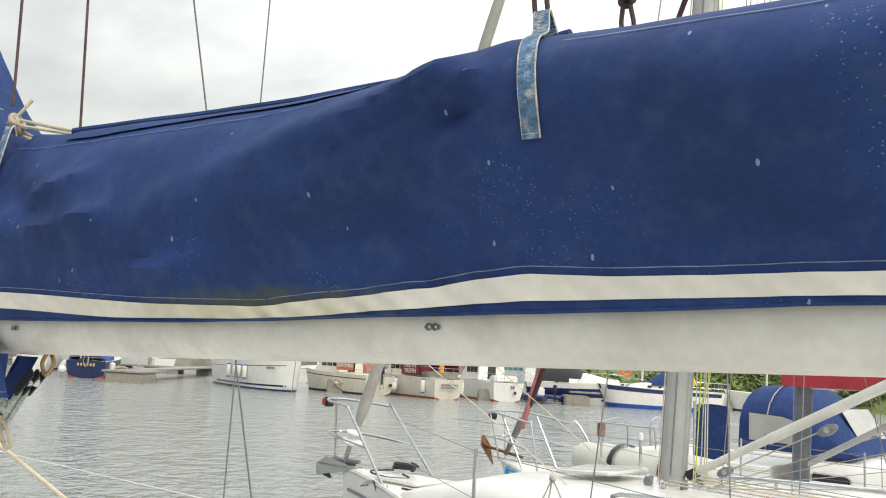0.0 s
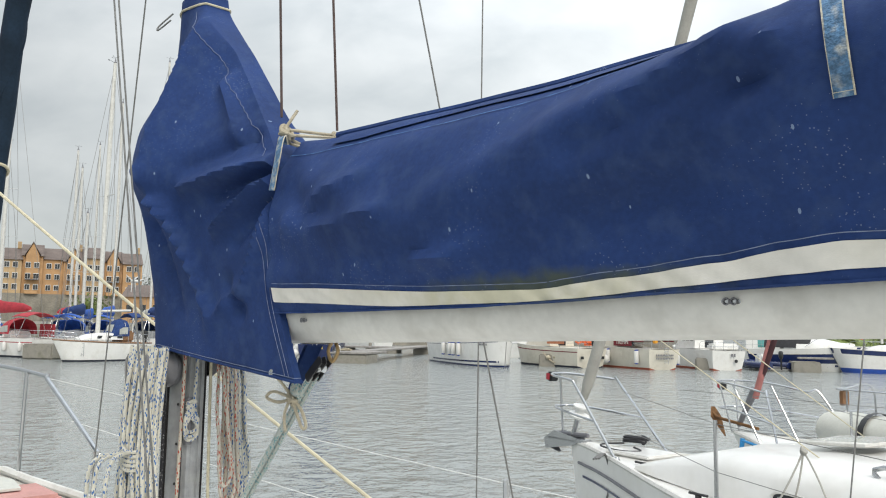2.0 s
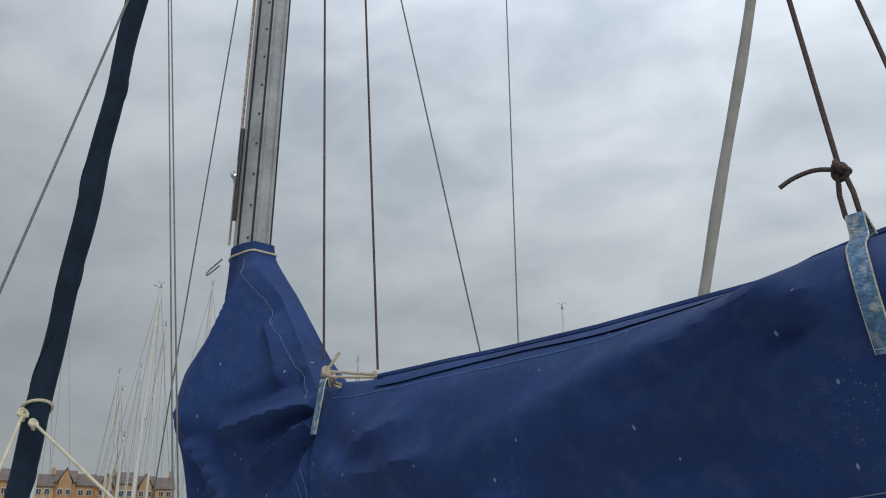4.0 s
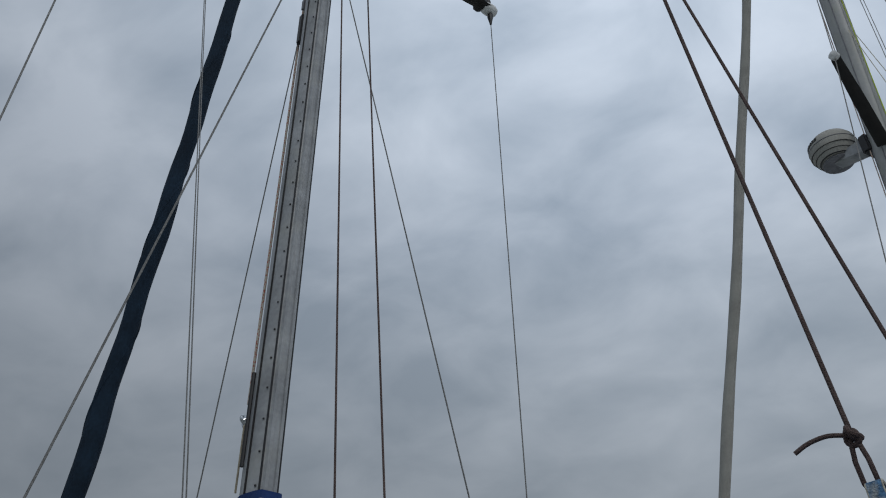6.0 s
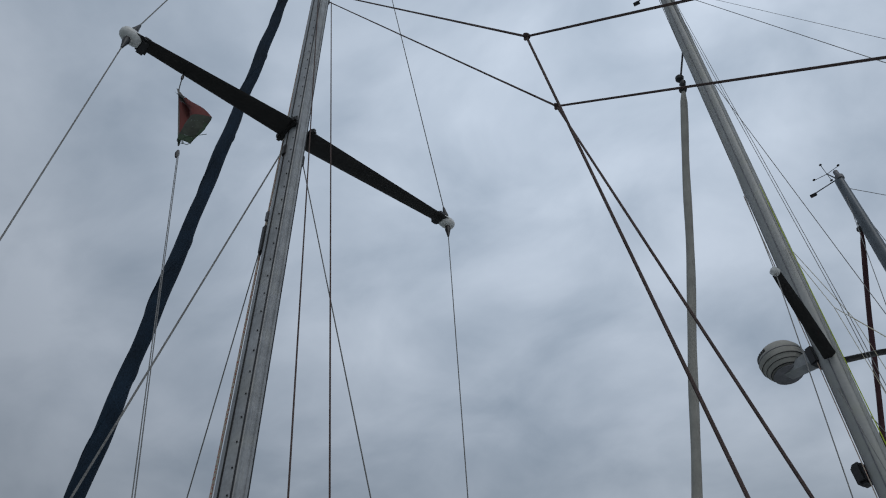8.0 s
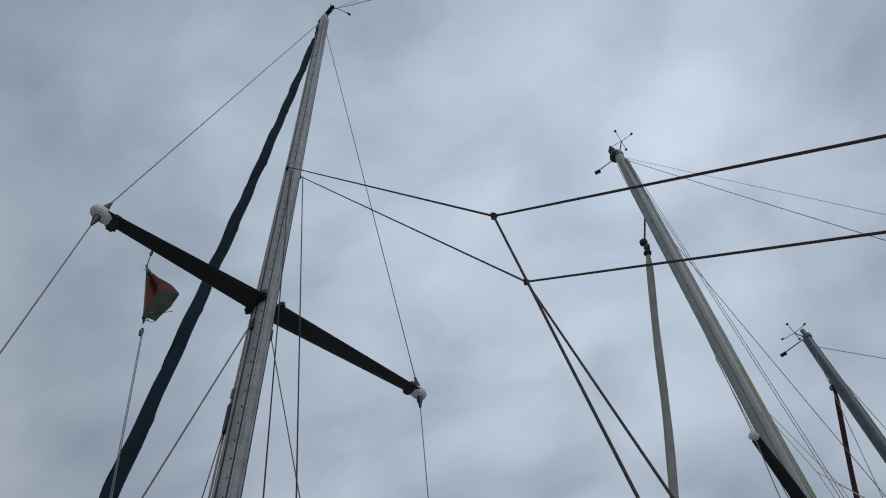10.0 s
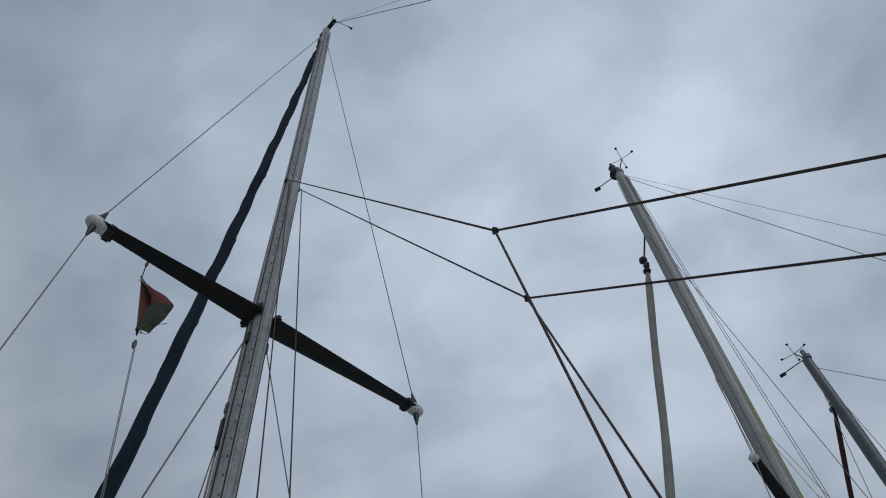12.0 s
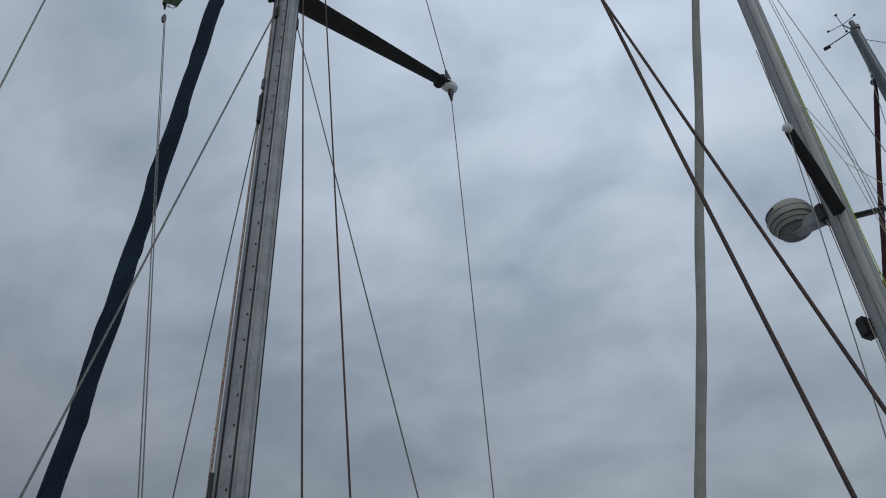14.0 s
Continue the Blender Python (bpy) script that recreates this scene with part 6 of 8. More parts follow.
# the next yacht beyond
B3M = yacht_frame(0.73, 9.90, -50.0)
y3 = empty("sailing_yacht", B3M, "white sailing yacht with rusty anchor and red furled sail strip", "boat", "moored yachts")
hb3, zd3, _ = build_hull(y3, 9.6, 3.1, 1.42, 1.22, GEL, HULL_BRIGHT, GEL, 0.8, 26, 0.86, None, entry=1.2)
pulpit_on(y3, hb3, zd3, 9.6, 0.56, k=0.72)
rails(y3, hb3, zd3, (2.4, 4.2, 6.0, 7.6), 0.6)
coachroof_on(y3, 2.2, 6.6, 1.05, lambda x: zd3(x) + 0.02, 0.45, GEL, 3, mat("brown_tinted_window", (0.05, 0.025, 0.03), 0.15, vary=0.15))
an = part("anchor", tube_bm([(0.35, -0.02, zd3(0) + 0.1), (-0.25, -0.02, zd3(0) + 0.16), (-0.35, -0.02, zd3(0) + 0.22)], 0.018, 8), mat("rusty_iron", (0.24, 0.12, 0.05), 0.8, 0.3, vary=0.4, scale=20, bump=0.4), y3, "rusty plough anchor")
part("fluke", loft_bm([[(-0.36, -0.02, zd3(0) + 0.28), (-0.34, 0.02, zd3(0) + 0.28)], [(-0.31, -0.075, zd3(0) + 0.17), (-0.28, 0.06, zd3(0) + 0.17)], [(-0.16, -0.01, zd3(0) - 0.04), (-0.16, 0.01, zd3(0) - 0.04)]], closed=False), an.data.materials[0], an)
m3x = mast_on(y3, 3.61, 1.65, 10.55, 0.075, 0.06, SPAR_SLATE, 0.0535, ((0.55, 0.9),), seg=14, spread_mat=DARK_ALU)
wind_gear(y3, m3x(10.55), 10.55, 1.0, -0.08)
furled(y3, (0.35, 0, 2.0), (m3x(9.9) - 0.1, 0, 9.7), 0.032, 0.028, SAIL_MAROON)
part("uv_strip", tube_bm([(0.3, 0.0, 1.85), (0.95, 0.0, 3.6)], 0.036, 10), SAIL_RED, y3)
part("furling_fitting", tube_bm([(0.05, 0, 1.52), (0.3, 0, 1.95)], [0.025, 0.045], 8), GREYPL, y3)
part("backstay", tube_bm([(m3x(10.4), 0, 10.4), (9.4, 0, 1.4)], 0.004, 5), WIRE, y3)
for sd in (-1, 1):
    part("cap_shroud", tube_bm([(m3x(10.2), sd * 0.05, 10.2), (m3x(6.5), sd * 0.9, 6.55), (3.7, sd * 1.4, 1.4)], 0.004, 5), WIRE, y3)
    part("lower_shroud", tube_bm([(m3x(6.4), sd * 0.07, 6.4), (4.3, sd * 1.4, 1.4)], 0.004, 5), WIRE, y3)
part("boom", tube_bm([(3.62, 0, 2.55), (7.2, 0, 2.65)], 0.06, 10), SPAR2, y3)
rr = [[(x_, w_ * math.cos(q), z_ + h_ * max(0, math.sin(q)) - 0.07 * (math.sin(q) < 0)) for q in [k * math.pi / 7 for k in range(14)]] for x_, w_, z_, h_ in ((3.5, 0.1, 2.58, 0.5), (4.2, 0.14, 2.58, 0.36), (5.5, 0.13, 2.6, 0.3), (7.1, 0.1, 2.62, 0.2))]
part("sail_cover", loft_bm(rr), CANVAS_RED, y3, "red canvas sail cover")
part("kicker", tube_bm([(3.65, 0, 1.85), (4.75, 0, 2.5)], 0.026, 10), MAST_W, y3)
spray_hood(y3, 5.2, 6.9, 1.0, zd3(6) + 0.42, 0.72, CANVAS, True)
part("blue_line", tube_bm(bend([(0.6, -0.5, zd3(0.6) + 0.05), (1.2, -0.7, zd3(1.2) + 0.05), (1.6, -0.8, zd3(1.6) + 0.06), (1.5, -0.6, zd3(1.5) + 0.07), (1.8, -0.5, zd3(1.8) + 0.06)], 5), 0.014, 6), ROPE_BLUE, y3)
part("blue_line_end", tube_bm([(0.35, -0.25, zd3(0.3) + 0.02), (0.32, -0.3, zd3(0.3) - 0.45)], 0.025, 6), ROPE_BLUE, y3)
dg = empty("rolled_dinghy", B3M, "rolled dinghy in a pale grey cover with black straps", "dinghy")
rr = [[(x_ - 0.15, -0.25 + 0.2 * s_ * math.cos(q) * 1.15, zd3(2.5) + 0.33 + 0.18 * s_ * math.sin(q)) for q in [k * math.pi / 8 for k in range(16)]] for x_, s_ in ((1.55, 0.5), (1.62, 0.9), (1.9, 1.0), (2.15, 0.93), (2.5, 1.04), (2.9, 1.0), (3.15, 0.9), (3.25, 0.45))]
part("cover", loft_bm(rr), COVER_GR, dg)
for x_ in (2.12, 2.7):
    part("strap", loft_bm([[(x_ - 0.15 + d_, -0.25 + 0.245 * math.cos(q), zd3(2.5) + 0.33 + 0.195 * math.sin(q)) for q in [k * math.pi / 8 for k in range(16)]] for d_ in (-0.03, 0.03)], cap0=False, cap1=False), BLACK, dg)

# a third row of yachts with spray hoods
y4 = empty("sailing_yacht", yacht_frame(9.7, 5.55, 134.0), "white yacht with navy spray hood and cream trim", "boat", "moored yachts")
hb4, zd4, _ = build_hull(y4, 9.8, 3.2, 1.45, 1.22, GEL, HULL_BRIGHT, GEL, 0.8, 22, 0.88)
rails(y4, hb4, zd4, (2.4, 4.2, 6.0, 7.8))
coachroof_on(y4, 2.4, 6.9, 1.05, lambda x: zd4(x) + 0.02, 0.45, GEL, 3)
mast_on(y4, 3.6, 1.6, 12.0, 0.08, 0.065, MAST_W, 0.03, ((0.55, 0.9),))
spray_hood(y4, 6.3, 7.7, 0.9, zd4(6) + 0.46, 0.82, CANVAS, True)
part("cockpit_coaming", loft_bm([[(x_, y_, zd4(8) + h_) for y_, h_ in ((-1.0, 0.02), (-0.95, 0.28), (-0.7, 0.3), (0.7, 0.3), (0.95, 0.28), (1.0, 0.02))] for x_ in (7.3, 9.3)]), GEL, y4)
for sd in (-1, 1):
    psh = part("stern_rail", tube_bm(bend([(8.6, sd * (hb4(8.6) - 0.07), zd4(9)), (8.62, sd * (hb4(8.6) - 0.07), zd4(9) + 0.6), (8.8, sd * (hb4(8.8) - 0.07), zd4(9) + 0.63), (9.6, sd * (hb4(9.6) - 0.08), zd4(9) + 0.63), (9.7, sd * 0.95, zd4(9) + 0.63), (9.72, sd * 0.35, zd4(9) + 0.63), (9.7, sd * 0.33, zd4(9) + 0.02)], 4), 0.0115, 8), STEEL, y4)
    part("middle_rail", tube_bm(bend([(8.61, sd * (hb4(8.6) - 0.07), zd4(9) + 0.32), (9.6, sd * (hb4(9.6) - 0.08), zd4(9) + 0.33), (9.7, sd * 0.95, zd4(9) + 0.33), (9.71, sd * 0.35, zd4(9) + 0.33)], 4), 0.0105, 8), STEEL, psh)
    part("post", tube_bm([(9.62, sd * 1.05, zd4(9.6)), (9.62, sd * 1.05, zd4(9) + 0.63)], 0.0115, 8), STEEL, psh)
part("aerial_post", tube_bm([(9.7, -0.9, zd4(9)), (9.72, -0.9, zd4(9) + 0.85)], 0.014, 8), STEEL, y4)
part("satellite_aerial", lathe_bm([(0.0, 0), (0.05, 0.005), (0.06, 0.03), (0.045, 0.075), (0.0, 0.095)], (9.72, -0.9, zd4(9) + 0.84), seg=14), WHITEPL, y4)
part("outboard_pad", box_bm((9.76, 0.9, zd4(9) + 0.5), (0.05, 0.15, 0.19), None, 0.01), TEAK, y4)
y5 = empty("sailing_yacht", yacht_frame(12.2, 7.27, 134.0), "white yacht with a large navy cockpit tent", "boat", "moored yachts")
hb5, zd5, _ = build_hull(y5, 10.2, 3.3, 1.5, 1.25, GEL, ANTIFOUL_DK, GEL, 0.8, 22, 0.88)
rails(y5, hb5, zd5, (2.4, 4.2, 6.0, 7.8))
coachroof_on(y5, 2.4, 6.6, 1.05, lambda x: zd5(x) + 0.02, 0.45, GEL, 3)
mast_on(y5, 3.6, 1.6, 12.5, 0.08, 0.065, MAST_W, 0.03, ((0.55, 0.9),))
spray_hood(y5, 5.0, 6.9, 1.1, zd5(6) + 0.38, 0.72, CANVAS, False)
pnl = empty("windbreak_panel", yacht_frame(2.60, 8.62, -41.0), "navy canvas dodger panel laced to guard rails", "canvas panel")
part("panel", loft_bm([[(x_, y_ + 0.02 * math.sin(x_ * 14), z_) for y_ in (-0.004, 0.004) for z_ in ((1.72, 1.9, 2.1, 2.26 + 0.02 * math.sin(x_ * 8)) if y_ < 0 else (2.26 + 0.02 * math.sin(x_ * 8), 2.1, 1.9, 1.72))] for x_ in (0.0, 0.09, 0.18, 0.27, 0.36)]), CANVAS, pnl)
part("post", tube_bm([(0.0, 0.0, 1.25), (0.0, 0.0, 2.3)], 0.012, 6), STEEL, pnl)
part("post", tube_bm([(0.36, 0.0, 1.25), (0.36, 0.0, 2.3)], 0.012, 6), STEEL, pnl)

# ---- far side of the basin ----


def word(text, size, m, material, parent, thick=0.01):
    cu = bpy.data.curves.new("lettering", "FONT")
    cu.body, cu.size, cu.extrude, cu.align_x, cu.align_y = text, size, thick, "CENTER", "CENTER"
    tmp = bpy.data.objects.new("lettering", cu)
    scene.collection.objects.link(tmp)
    dg_ = bpy.context.evaluated_depsgraph_get()
    me = bpy.data.meshes.new_from_object(tmp.evaluated_get(dg_))
    bpy.data.objects.remove(tmp)
    me.materials.clear()
    me.materials.append(material)
    ob = new("lettering", me)
    ob.parent = parent
    ob.matrix_basis = m
    return ob


def bars(parent, c, ux, w, h, n, material, rows=1):
    """Unreadable writing: a row of small plain bars along ux."""
    ux = Vector(ux).normalized()
    for r_ in range(rows):
        for k in range(n):
            p = Vector(c) + ux * ((k - (n - 1) / 2) * w / n) + Vector((0, 0, -r_ * h * 1.6))
            part("letter_bar", box_bm(p, (w / n * 0.62, 0.02, h), Vector((1, 0, 0)).rotation_difference(ux).to_matrix(), 0.0), material, parent, smooth=False)


def facing(stern, bow_dir, L):
    """The pose of a boat whose stern lies at stern and whose bow points along bow_dir; x runs aft from the stem."""
    d = Vector((*bow_dir, 0)).normalized()
    b = Vector((*stern, 0)) + d * L
    a = -d
    return Matrix.Translation(b) @ Matrix.Rotation(math.atan2(a.y, a.x), 4, "Z")


def outboard(ob, x, z):
    e = part("outboard_engine", loft_bm([[(x + 0.18 * s_ * math.cos(q), 0.14 * s_ * math.sin(q), z + h_) for q in [k * math.pi / 5 for k in range(10)]] for h_, s_ in ((-0.1, 0.6), (0.05, 1.0), (0.35, 1.0), (0.45, 0.6))]), BLACK, ob)
    part("engine_leg", box_bm((x + 0.02, 0, z - 0.45), (0.12, 0.1, 0.75), None, 0.03), BLACK, e)


def cabin(ob, x0, x1, w, z, h, material, glass=GLASS_DK, slope=0.5, wins=3):
    rr = []
    for u, hs in ((0, 0.0), (0.001, 0.02), (slope * 0.5, 1.0), (1, 1.0)):
        x = lerp(x0, x1, u)
        rr.append([(x, -w, z), (x, -w * 0.93, z + h * hs * 0.9), (x, -w * 0.8, z + h * hs), (x, w * 0.8, z + h * hs), (x, w * 0.93, z + h * hs * 0.9), (x, w, z)])
    c_ = part("cabin", loft_bm(rr), material, ob)
    for sd in (-1, 1):
        for k in range(wins):
            u0 = lerp(slope * 0.55, 0.95, k / wins)
            u1 = lerp(slope * 0.55, 0.95, (k + 0.85) / wins)
            part("window", box_bm((lerp(x0, x1, (u0 + u1) / 2), sd * w * 0.965, z + h * 0.62), ((u1 - u0) * (x1 - x0), 0.05, h * 0.4), None, 0.02), glass, c_)
    for sd in (-1, 0, 1):
        part("windscreen_pane", box_bm((lerp(x0, x1, slope * 0.26), sd * w * 0.52, z + h * 0.55), (0.04, w * 0.48, h * 0.62), Matrix.Rotation(math.atan2(slope * 0.5 * (x1 - x0), h), 3, "Y"), 0.01), glass, c_)
    part("aft_door", box_bm((x1 + 0.012, 0, z + h * 0.45), (0.03, w * 0.6, h * 0.8), None, 0.01), glass, c_)
    return c_


def cockpit_rail(ob, L, hb, zd, h=0.75):
    p_ = part("pushpit", tube_bm(bend([(L * 0.78, -hb(L * 0.78) + 0.06, zd(L) + 0.02), (L * 0.8, -hb(L * 0.8) + 0.06, zd(L) + h), (L - 0.1, -hb(L) + 0.08, zd(L) + h), (L - 0.02, 0, zd(L) + h), (L - 0.1, hb(L) - 0.08, zd(L) + h), (L * 0.8, hb(L * 0.8) - 0.06, zd(L) + h), (L * 0.78, hb(L * 0.78) - 0.06, zd(L) + 0.02)], 4), 0.016, 6), STEEL, ob)
    for y_ in (-0.8, -0.3, 0.3, 0.8):
        part("post", tube_bm([(L - 0.08, y_ * hb(L), zd(L)), (L - 0.08, y_ * hb(L), zd(L) + h)], 0.014, 6), STEEL, p_)
    part("middle_rail", tube_bm([(L * 0.8, -hb(L * 0.8) + 0.06, zd(L) + h * 0.5), (L - 0.08, -hb(L) + 0.08, zd(L) + h * 0.5), (L - 0.08, hb(L) - 0.08, zd(L) + h * 0.5), (L * 0.8, hb(L * 0.8) - 0.06, zd(L) + h * 0.5)], 0.012, 6), STEEL, p_)


def ladder(ob, x, y, z0, z1):
    l = part("boarding_ladder", tube_bm([(x, y - 0.14, z0), (x, y - 0.14, z1)], 0.015, 6), STEEL, ob)
    part("stile", tube_bm([(x, y + 0.14, z0), (x, y + 0.14, z1)], 0.015, 6), STEEL, l)
    k = z0 + 0.1
    while k < z1:
        part("rung", tube_bm([(x, y - 0.14, k), (x, y + 0.14, k)], 0.014, 6), STEEL, l)
        k += 0.25


G2 = "boats on the far pontoon"
# blue motor boat, stern on
b = empty("motor_boat", facing((-26.2, 60.0), (-0.2, 1), 8.5), "blue motor boat with red boot top and bright canopy", "boat", G2)
hb_, zd_, _ = build_hull(b, 8.5, 2.9, 1.7, 1.25, HULL_BLUE, ANTIFOUL, DECK, 0.95, 14, 0.86, boot_h=0.16)
cabin(b, 2.2, 5.2, 1.1, 1.35, 1.3, WHITEPL)
part("canopy", loft_bm([[(x_, 1.25 * math.cos(q), 1.25 + 1.35 * h_ * max(0.0, math.sin(q)) ** 0.4) for q in [math.pi * k / 10 for k in range(11)]] for x_, h_ in ((5.0, 1.0), (6.5, 1.05), (8.1, 0.95), (8.35, 0.3))], closed=False), CANVAS_BL, b, "bright blue cockpit canopy")
cockpit_rail(b, 8.5, hb_, zd_, 0.5)
part("boarding_ring", tube_bm([(8.62, 0.26 * math.cos(q) * 0.7, 1.25 + 0.42 * math.sin(q)) for q in [k * math.pi / 8 for k in range(16)]], 0.03, 6, True), STEEL, b)
part("stern_ladder", tube_bm([(8.62, 0.12, 0.9), (8.62, 0.12, 1.6)], 0.025, 6), STEEL, b)
bars(b, (8.53, 0, 0.98), (0, 1, 0), 1.3, 0.2, 6, mat("gold_lettering", (0.5, 0.38, 0.12), 0.5))
for x_, y_, z_ in ((8.4, -1.6, 0.55), (7.6, -1.75, 0.75), (7.0, -1.8, 0.9), (6.2, -1.8, 0.6)):
    fender_on(b, x_, y_, z_, 0.3, ball=True)
fender_on(b, 7.6, 1.65, 0.8, 0.22, 0.8)
fender_on(b, 8.45, -1.6, 1.7, 0.18, 0.5)

# concrete float with a finger, and the long pontoon behind
pn = empty("pontoon_finger", Matrix.Translation((-21.9, 57.0, 0)), "concrete pontoon finger end with grey decking", "pontoon")
part("float", box_bm((0, 0.6, 0.28), (2.6, 2.6, 0.75), None, 0.06), CONCRETE, pn)
part("decking", box_bm((-0.1, 1.6, 0.74), (2.9, 4.8, 0.14), None, 0.03), PLANK, pn)
part("walkway", box_bm((-1.2, 14.5, 0.78), (1.6, 24, 0.14), Matrix.Rotation(0.06, 3, "Z"), 0.03), PLANK, pn)
part("rope_heap", tube_bm(bend([(-0.6 + 0.35 * math.cos(a * 1.0), 0.2 + 0.3 * math.sin(a * 1.3), 0.9 + 0.01 * a) for a in [0.6 * k for k in range(30)]], 3), 0.04, 6), ROPE_TAN, pn)
lp = empty("pontoon", Matrix.Translation((-22, 82, 0)), "long grey timber pontoon on concrete floats", "pontoon", kind="structure")
part("deck_boards", box_bm((-4, 0, 0.62), (64, 2.2, 0.16), None, 0.03), PLANK, lp)
for k in range(12):
    part("float", box_bm((-32 + 5.2 * k, 0, 0.22), (3.4, 2.0, 0.62), None, 0.06), CONCRETE, lp)
for k in range(6):
    part("pile", tube_bm([(-30 + 11 * k, 1.4, -1), (-30 + 11 * k, 1.4, 3.2)], 0.17, 10), CONCRETE, lp)
bx = empty("service_box", Matrix.Translation((-17.5, 80.5, 0.7)), "blue service pedestal on the pontoon", "cabinet")
part("body", box_bm((0, 0, 0.55), (0.5, 0.4, 1.1), None, 0.06), CANVAS_BL, bx)

# white yacht, bow towards us
b = empty("sailing_yacht", Matrix.Translation((-10.2, 55.9, 0)) @ Matrix.Rotation(math.atan2(0.82, -0.57), 4, "Z"), "large white yacht with fenders and a blue stripe, bow on", "boat", G2)
hb_, zd_, rg_ = build_hull(b, 12.3, 3.8, 2.15, 1.75, GEL, HULL_BLUE, GEL, 0.85, 16, 0.86, HULL_BLUE, rake=0.3, boot_h=0.06, stripe_w=0.02)
coachroof_on(b, 3, 8.5, 1.3, lambda x: zd_(x), 0.5, GEL, 3)
pulpit_on(b, hb_, zd_, 11.5, 0.6, 0.018)
rails(b, hb_, zd_, (3, 5, 7, 9), 0.6, 0.016)
for x_ in (4.2, 5.1, 5.8, 7.2):
    fender_on(b, x_, hb_(x_) + 0.12, 1.15, 0.17, 0.95, ends=True)
    fender_on(b, x_, -hb_(x_) - 0.12, 1.15, 0.17, 0.95, ends=True)
part("boot_line", loft_bm([[(rg_(x, f)[0], rg_(x, f)[1] + 0.012, rg_(x, f)[2]) for f in (0.8, 0.86)] for x in [0.3 + 0.7 * k for k in range(16)]], closed=False), HULL_BLUE, b)
bars(b, (1.5, hb_(1.5) + 0.05, 1.55), (1, 0.28, 0), 0.9, 0.14, 6, GREYPL)
part("deck_bag", box_bm((2.0, 0, 2.3), (0.9, 1.2, 0.35), None, 0.1), ORANGE, b, "orange life-raft bag")
mast_on(b, 4.2, 2.0, 17.5, 0.12, 0.09, SPAR_FAR, 0.02, ((0.35, 1.1), (0.68, 0.9)))

# brown float with buoys
pf = empty("mooring_float", Matrix.Translation((-7.4, 61.0, 0)), "brown stained concrete float with rope and buoys", "pontoon")
part("block", box_bm((0, 0, 0.4), (2.2, 3.0, 1.0), None, 0.08), CONCRETE, pf)
for k in range(3):
    part("buoy", lathe_bm([(0, -0.18), (0.14, -0.1), (0.18, 0), (0.14, 0.1), (0, 0.18)], (-0.4 + 0.5 * k, -1.55, 0.65 + 0.06 * k), seg=10), ROPE_TAN, pf)
part("rope", tube_bm(bend([(-0.8, -1.4, 1.0), (-0.3, -1.6, 0.5), (0.2, -1.6, 0.3), (0.4, -1.5, 0.9)], 5), 0.04, 6), ROPE_TAN, pf)

# cream motor sailer with an orange dodger
b = empty("motor_sailer", facing((-4.6, 58.6), (-0.72, 0.69), 8.6), "cream motor sailer with orange dodger and tan gear", "boat", G2)
hb_, zd_, _ = build_hull(b, 8.6, 3.0, 1.65, 1.35, GEL_CREAM, ANTIFOUL_DK, GEL_CREAM, 0.9, 14, 0.84, MAROON)
cabin(b, 2.4, 5.3, 1.15, 1.45, 1.0, GEL_CREAM)
cockpit_rail(b, 8.6, hb_, zd_)
dz = part("dodger_panel", box_bm((6.3, -hb_(6.3) + 0.02, 1.95), (1.9, 0.03, 0.62), None, 0.01), mat("faded_orange_canvas", (0.55, 0.2, 0.1), 0.85, vary=0.15), b, "faded orange dodger panel")
word("DIANTHUS", 0.36, Matrix.Translation((6.3, -hb_(6.3) - 0.005, 1.95)) @ Matrix.Rotation(radians(90), 4, "X"), STRIPE, dz)
ladder(b, 8.68, 0.1, 0.4, 1.9)
part("lifebuoy", tube_bm([(8.2, -0.9 + 0.28 * math.cos(q), 2.0 + 0.28 * math.sin(q)) for q in [k * math.pi / 8 for k in range(16)]], 0.08, 8, True), ORANGE, b)
part("helm_bag", box_bm((7.6, 0.5, 1.8), (0.5, 0.9, 0.5), None, 0.15), ORANGE, b)
for y_ in (-0.95, 0.95):
    part("stern_vent", box_bm((8.64, y_, 0.72), (0.04, 0.28, 0.2), None, 0.01), GLASS_DK, b)
fender_on(b, 8.0, 1.75, 0.6, 0.32, ball=True)
outboard(b, 8.75, 1.6)
mast_on(b, 3.0, 2.0, 11.0, 0.08, 0.07, SPAR_FAR, 0.02, ((0.55, 0.8),))

# cream yacht with the maroon dodger
b = empty("motor_sailer", facing((0.3, 58.2), (-0.62, 0.78), 8.8), "cream motor sailer with maroon dodgers and blue-tipped fenders", "boat", G2)
hb_, zd_, _ = build_hull(b, 8.8, 2.9, 1.75, 1.4, GEL_CREAM, ANTIFOUL, GEL_CREAM, 0.88, 14, 0.84, None)
cabin(b, 2.3, 5.0, 1.15, 1.5, 1.05, GEL_CREAM)
cockpit_rail(b, 8.8, hb_, zd_)
dz = part("dodger_panel", box_bm((5.95, -hb_(5.9) + 0.02, 2.05), (2.1, 0.03, 0.95), None, 0.01), MAROON, b, "maroon dodger panel with cream lettering")
for tx, zz in (("MELYN", 2.24), ("TREFIN", 1.84)):
    word(tx, 0.46, Matrix.Translation((5.95, -hb_(5.9) - 0.01, zz)) @ Matrix.Rotation(radians(90), 4, "X"), STRIPE, dz)
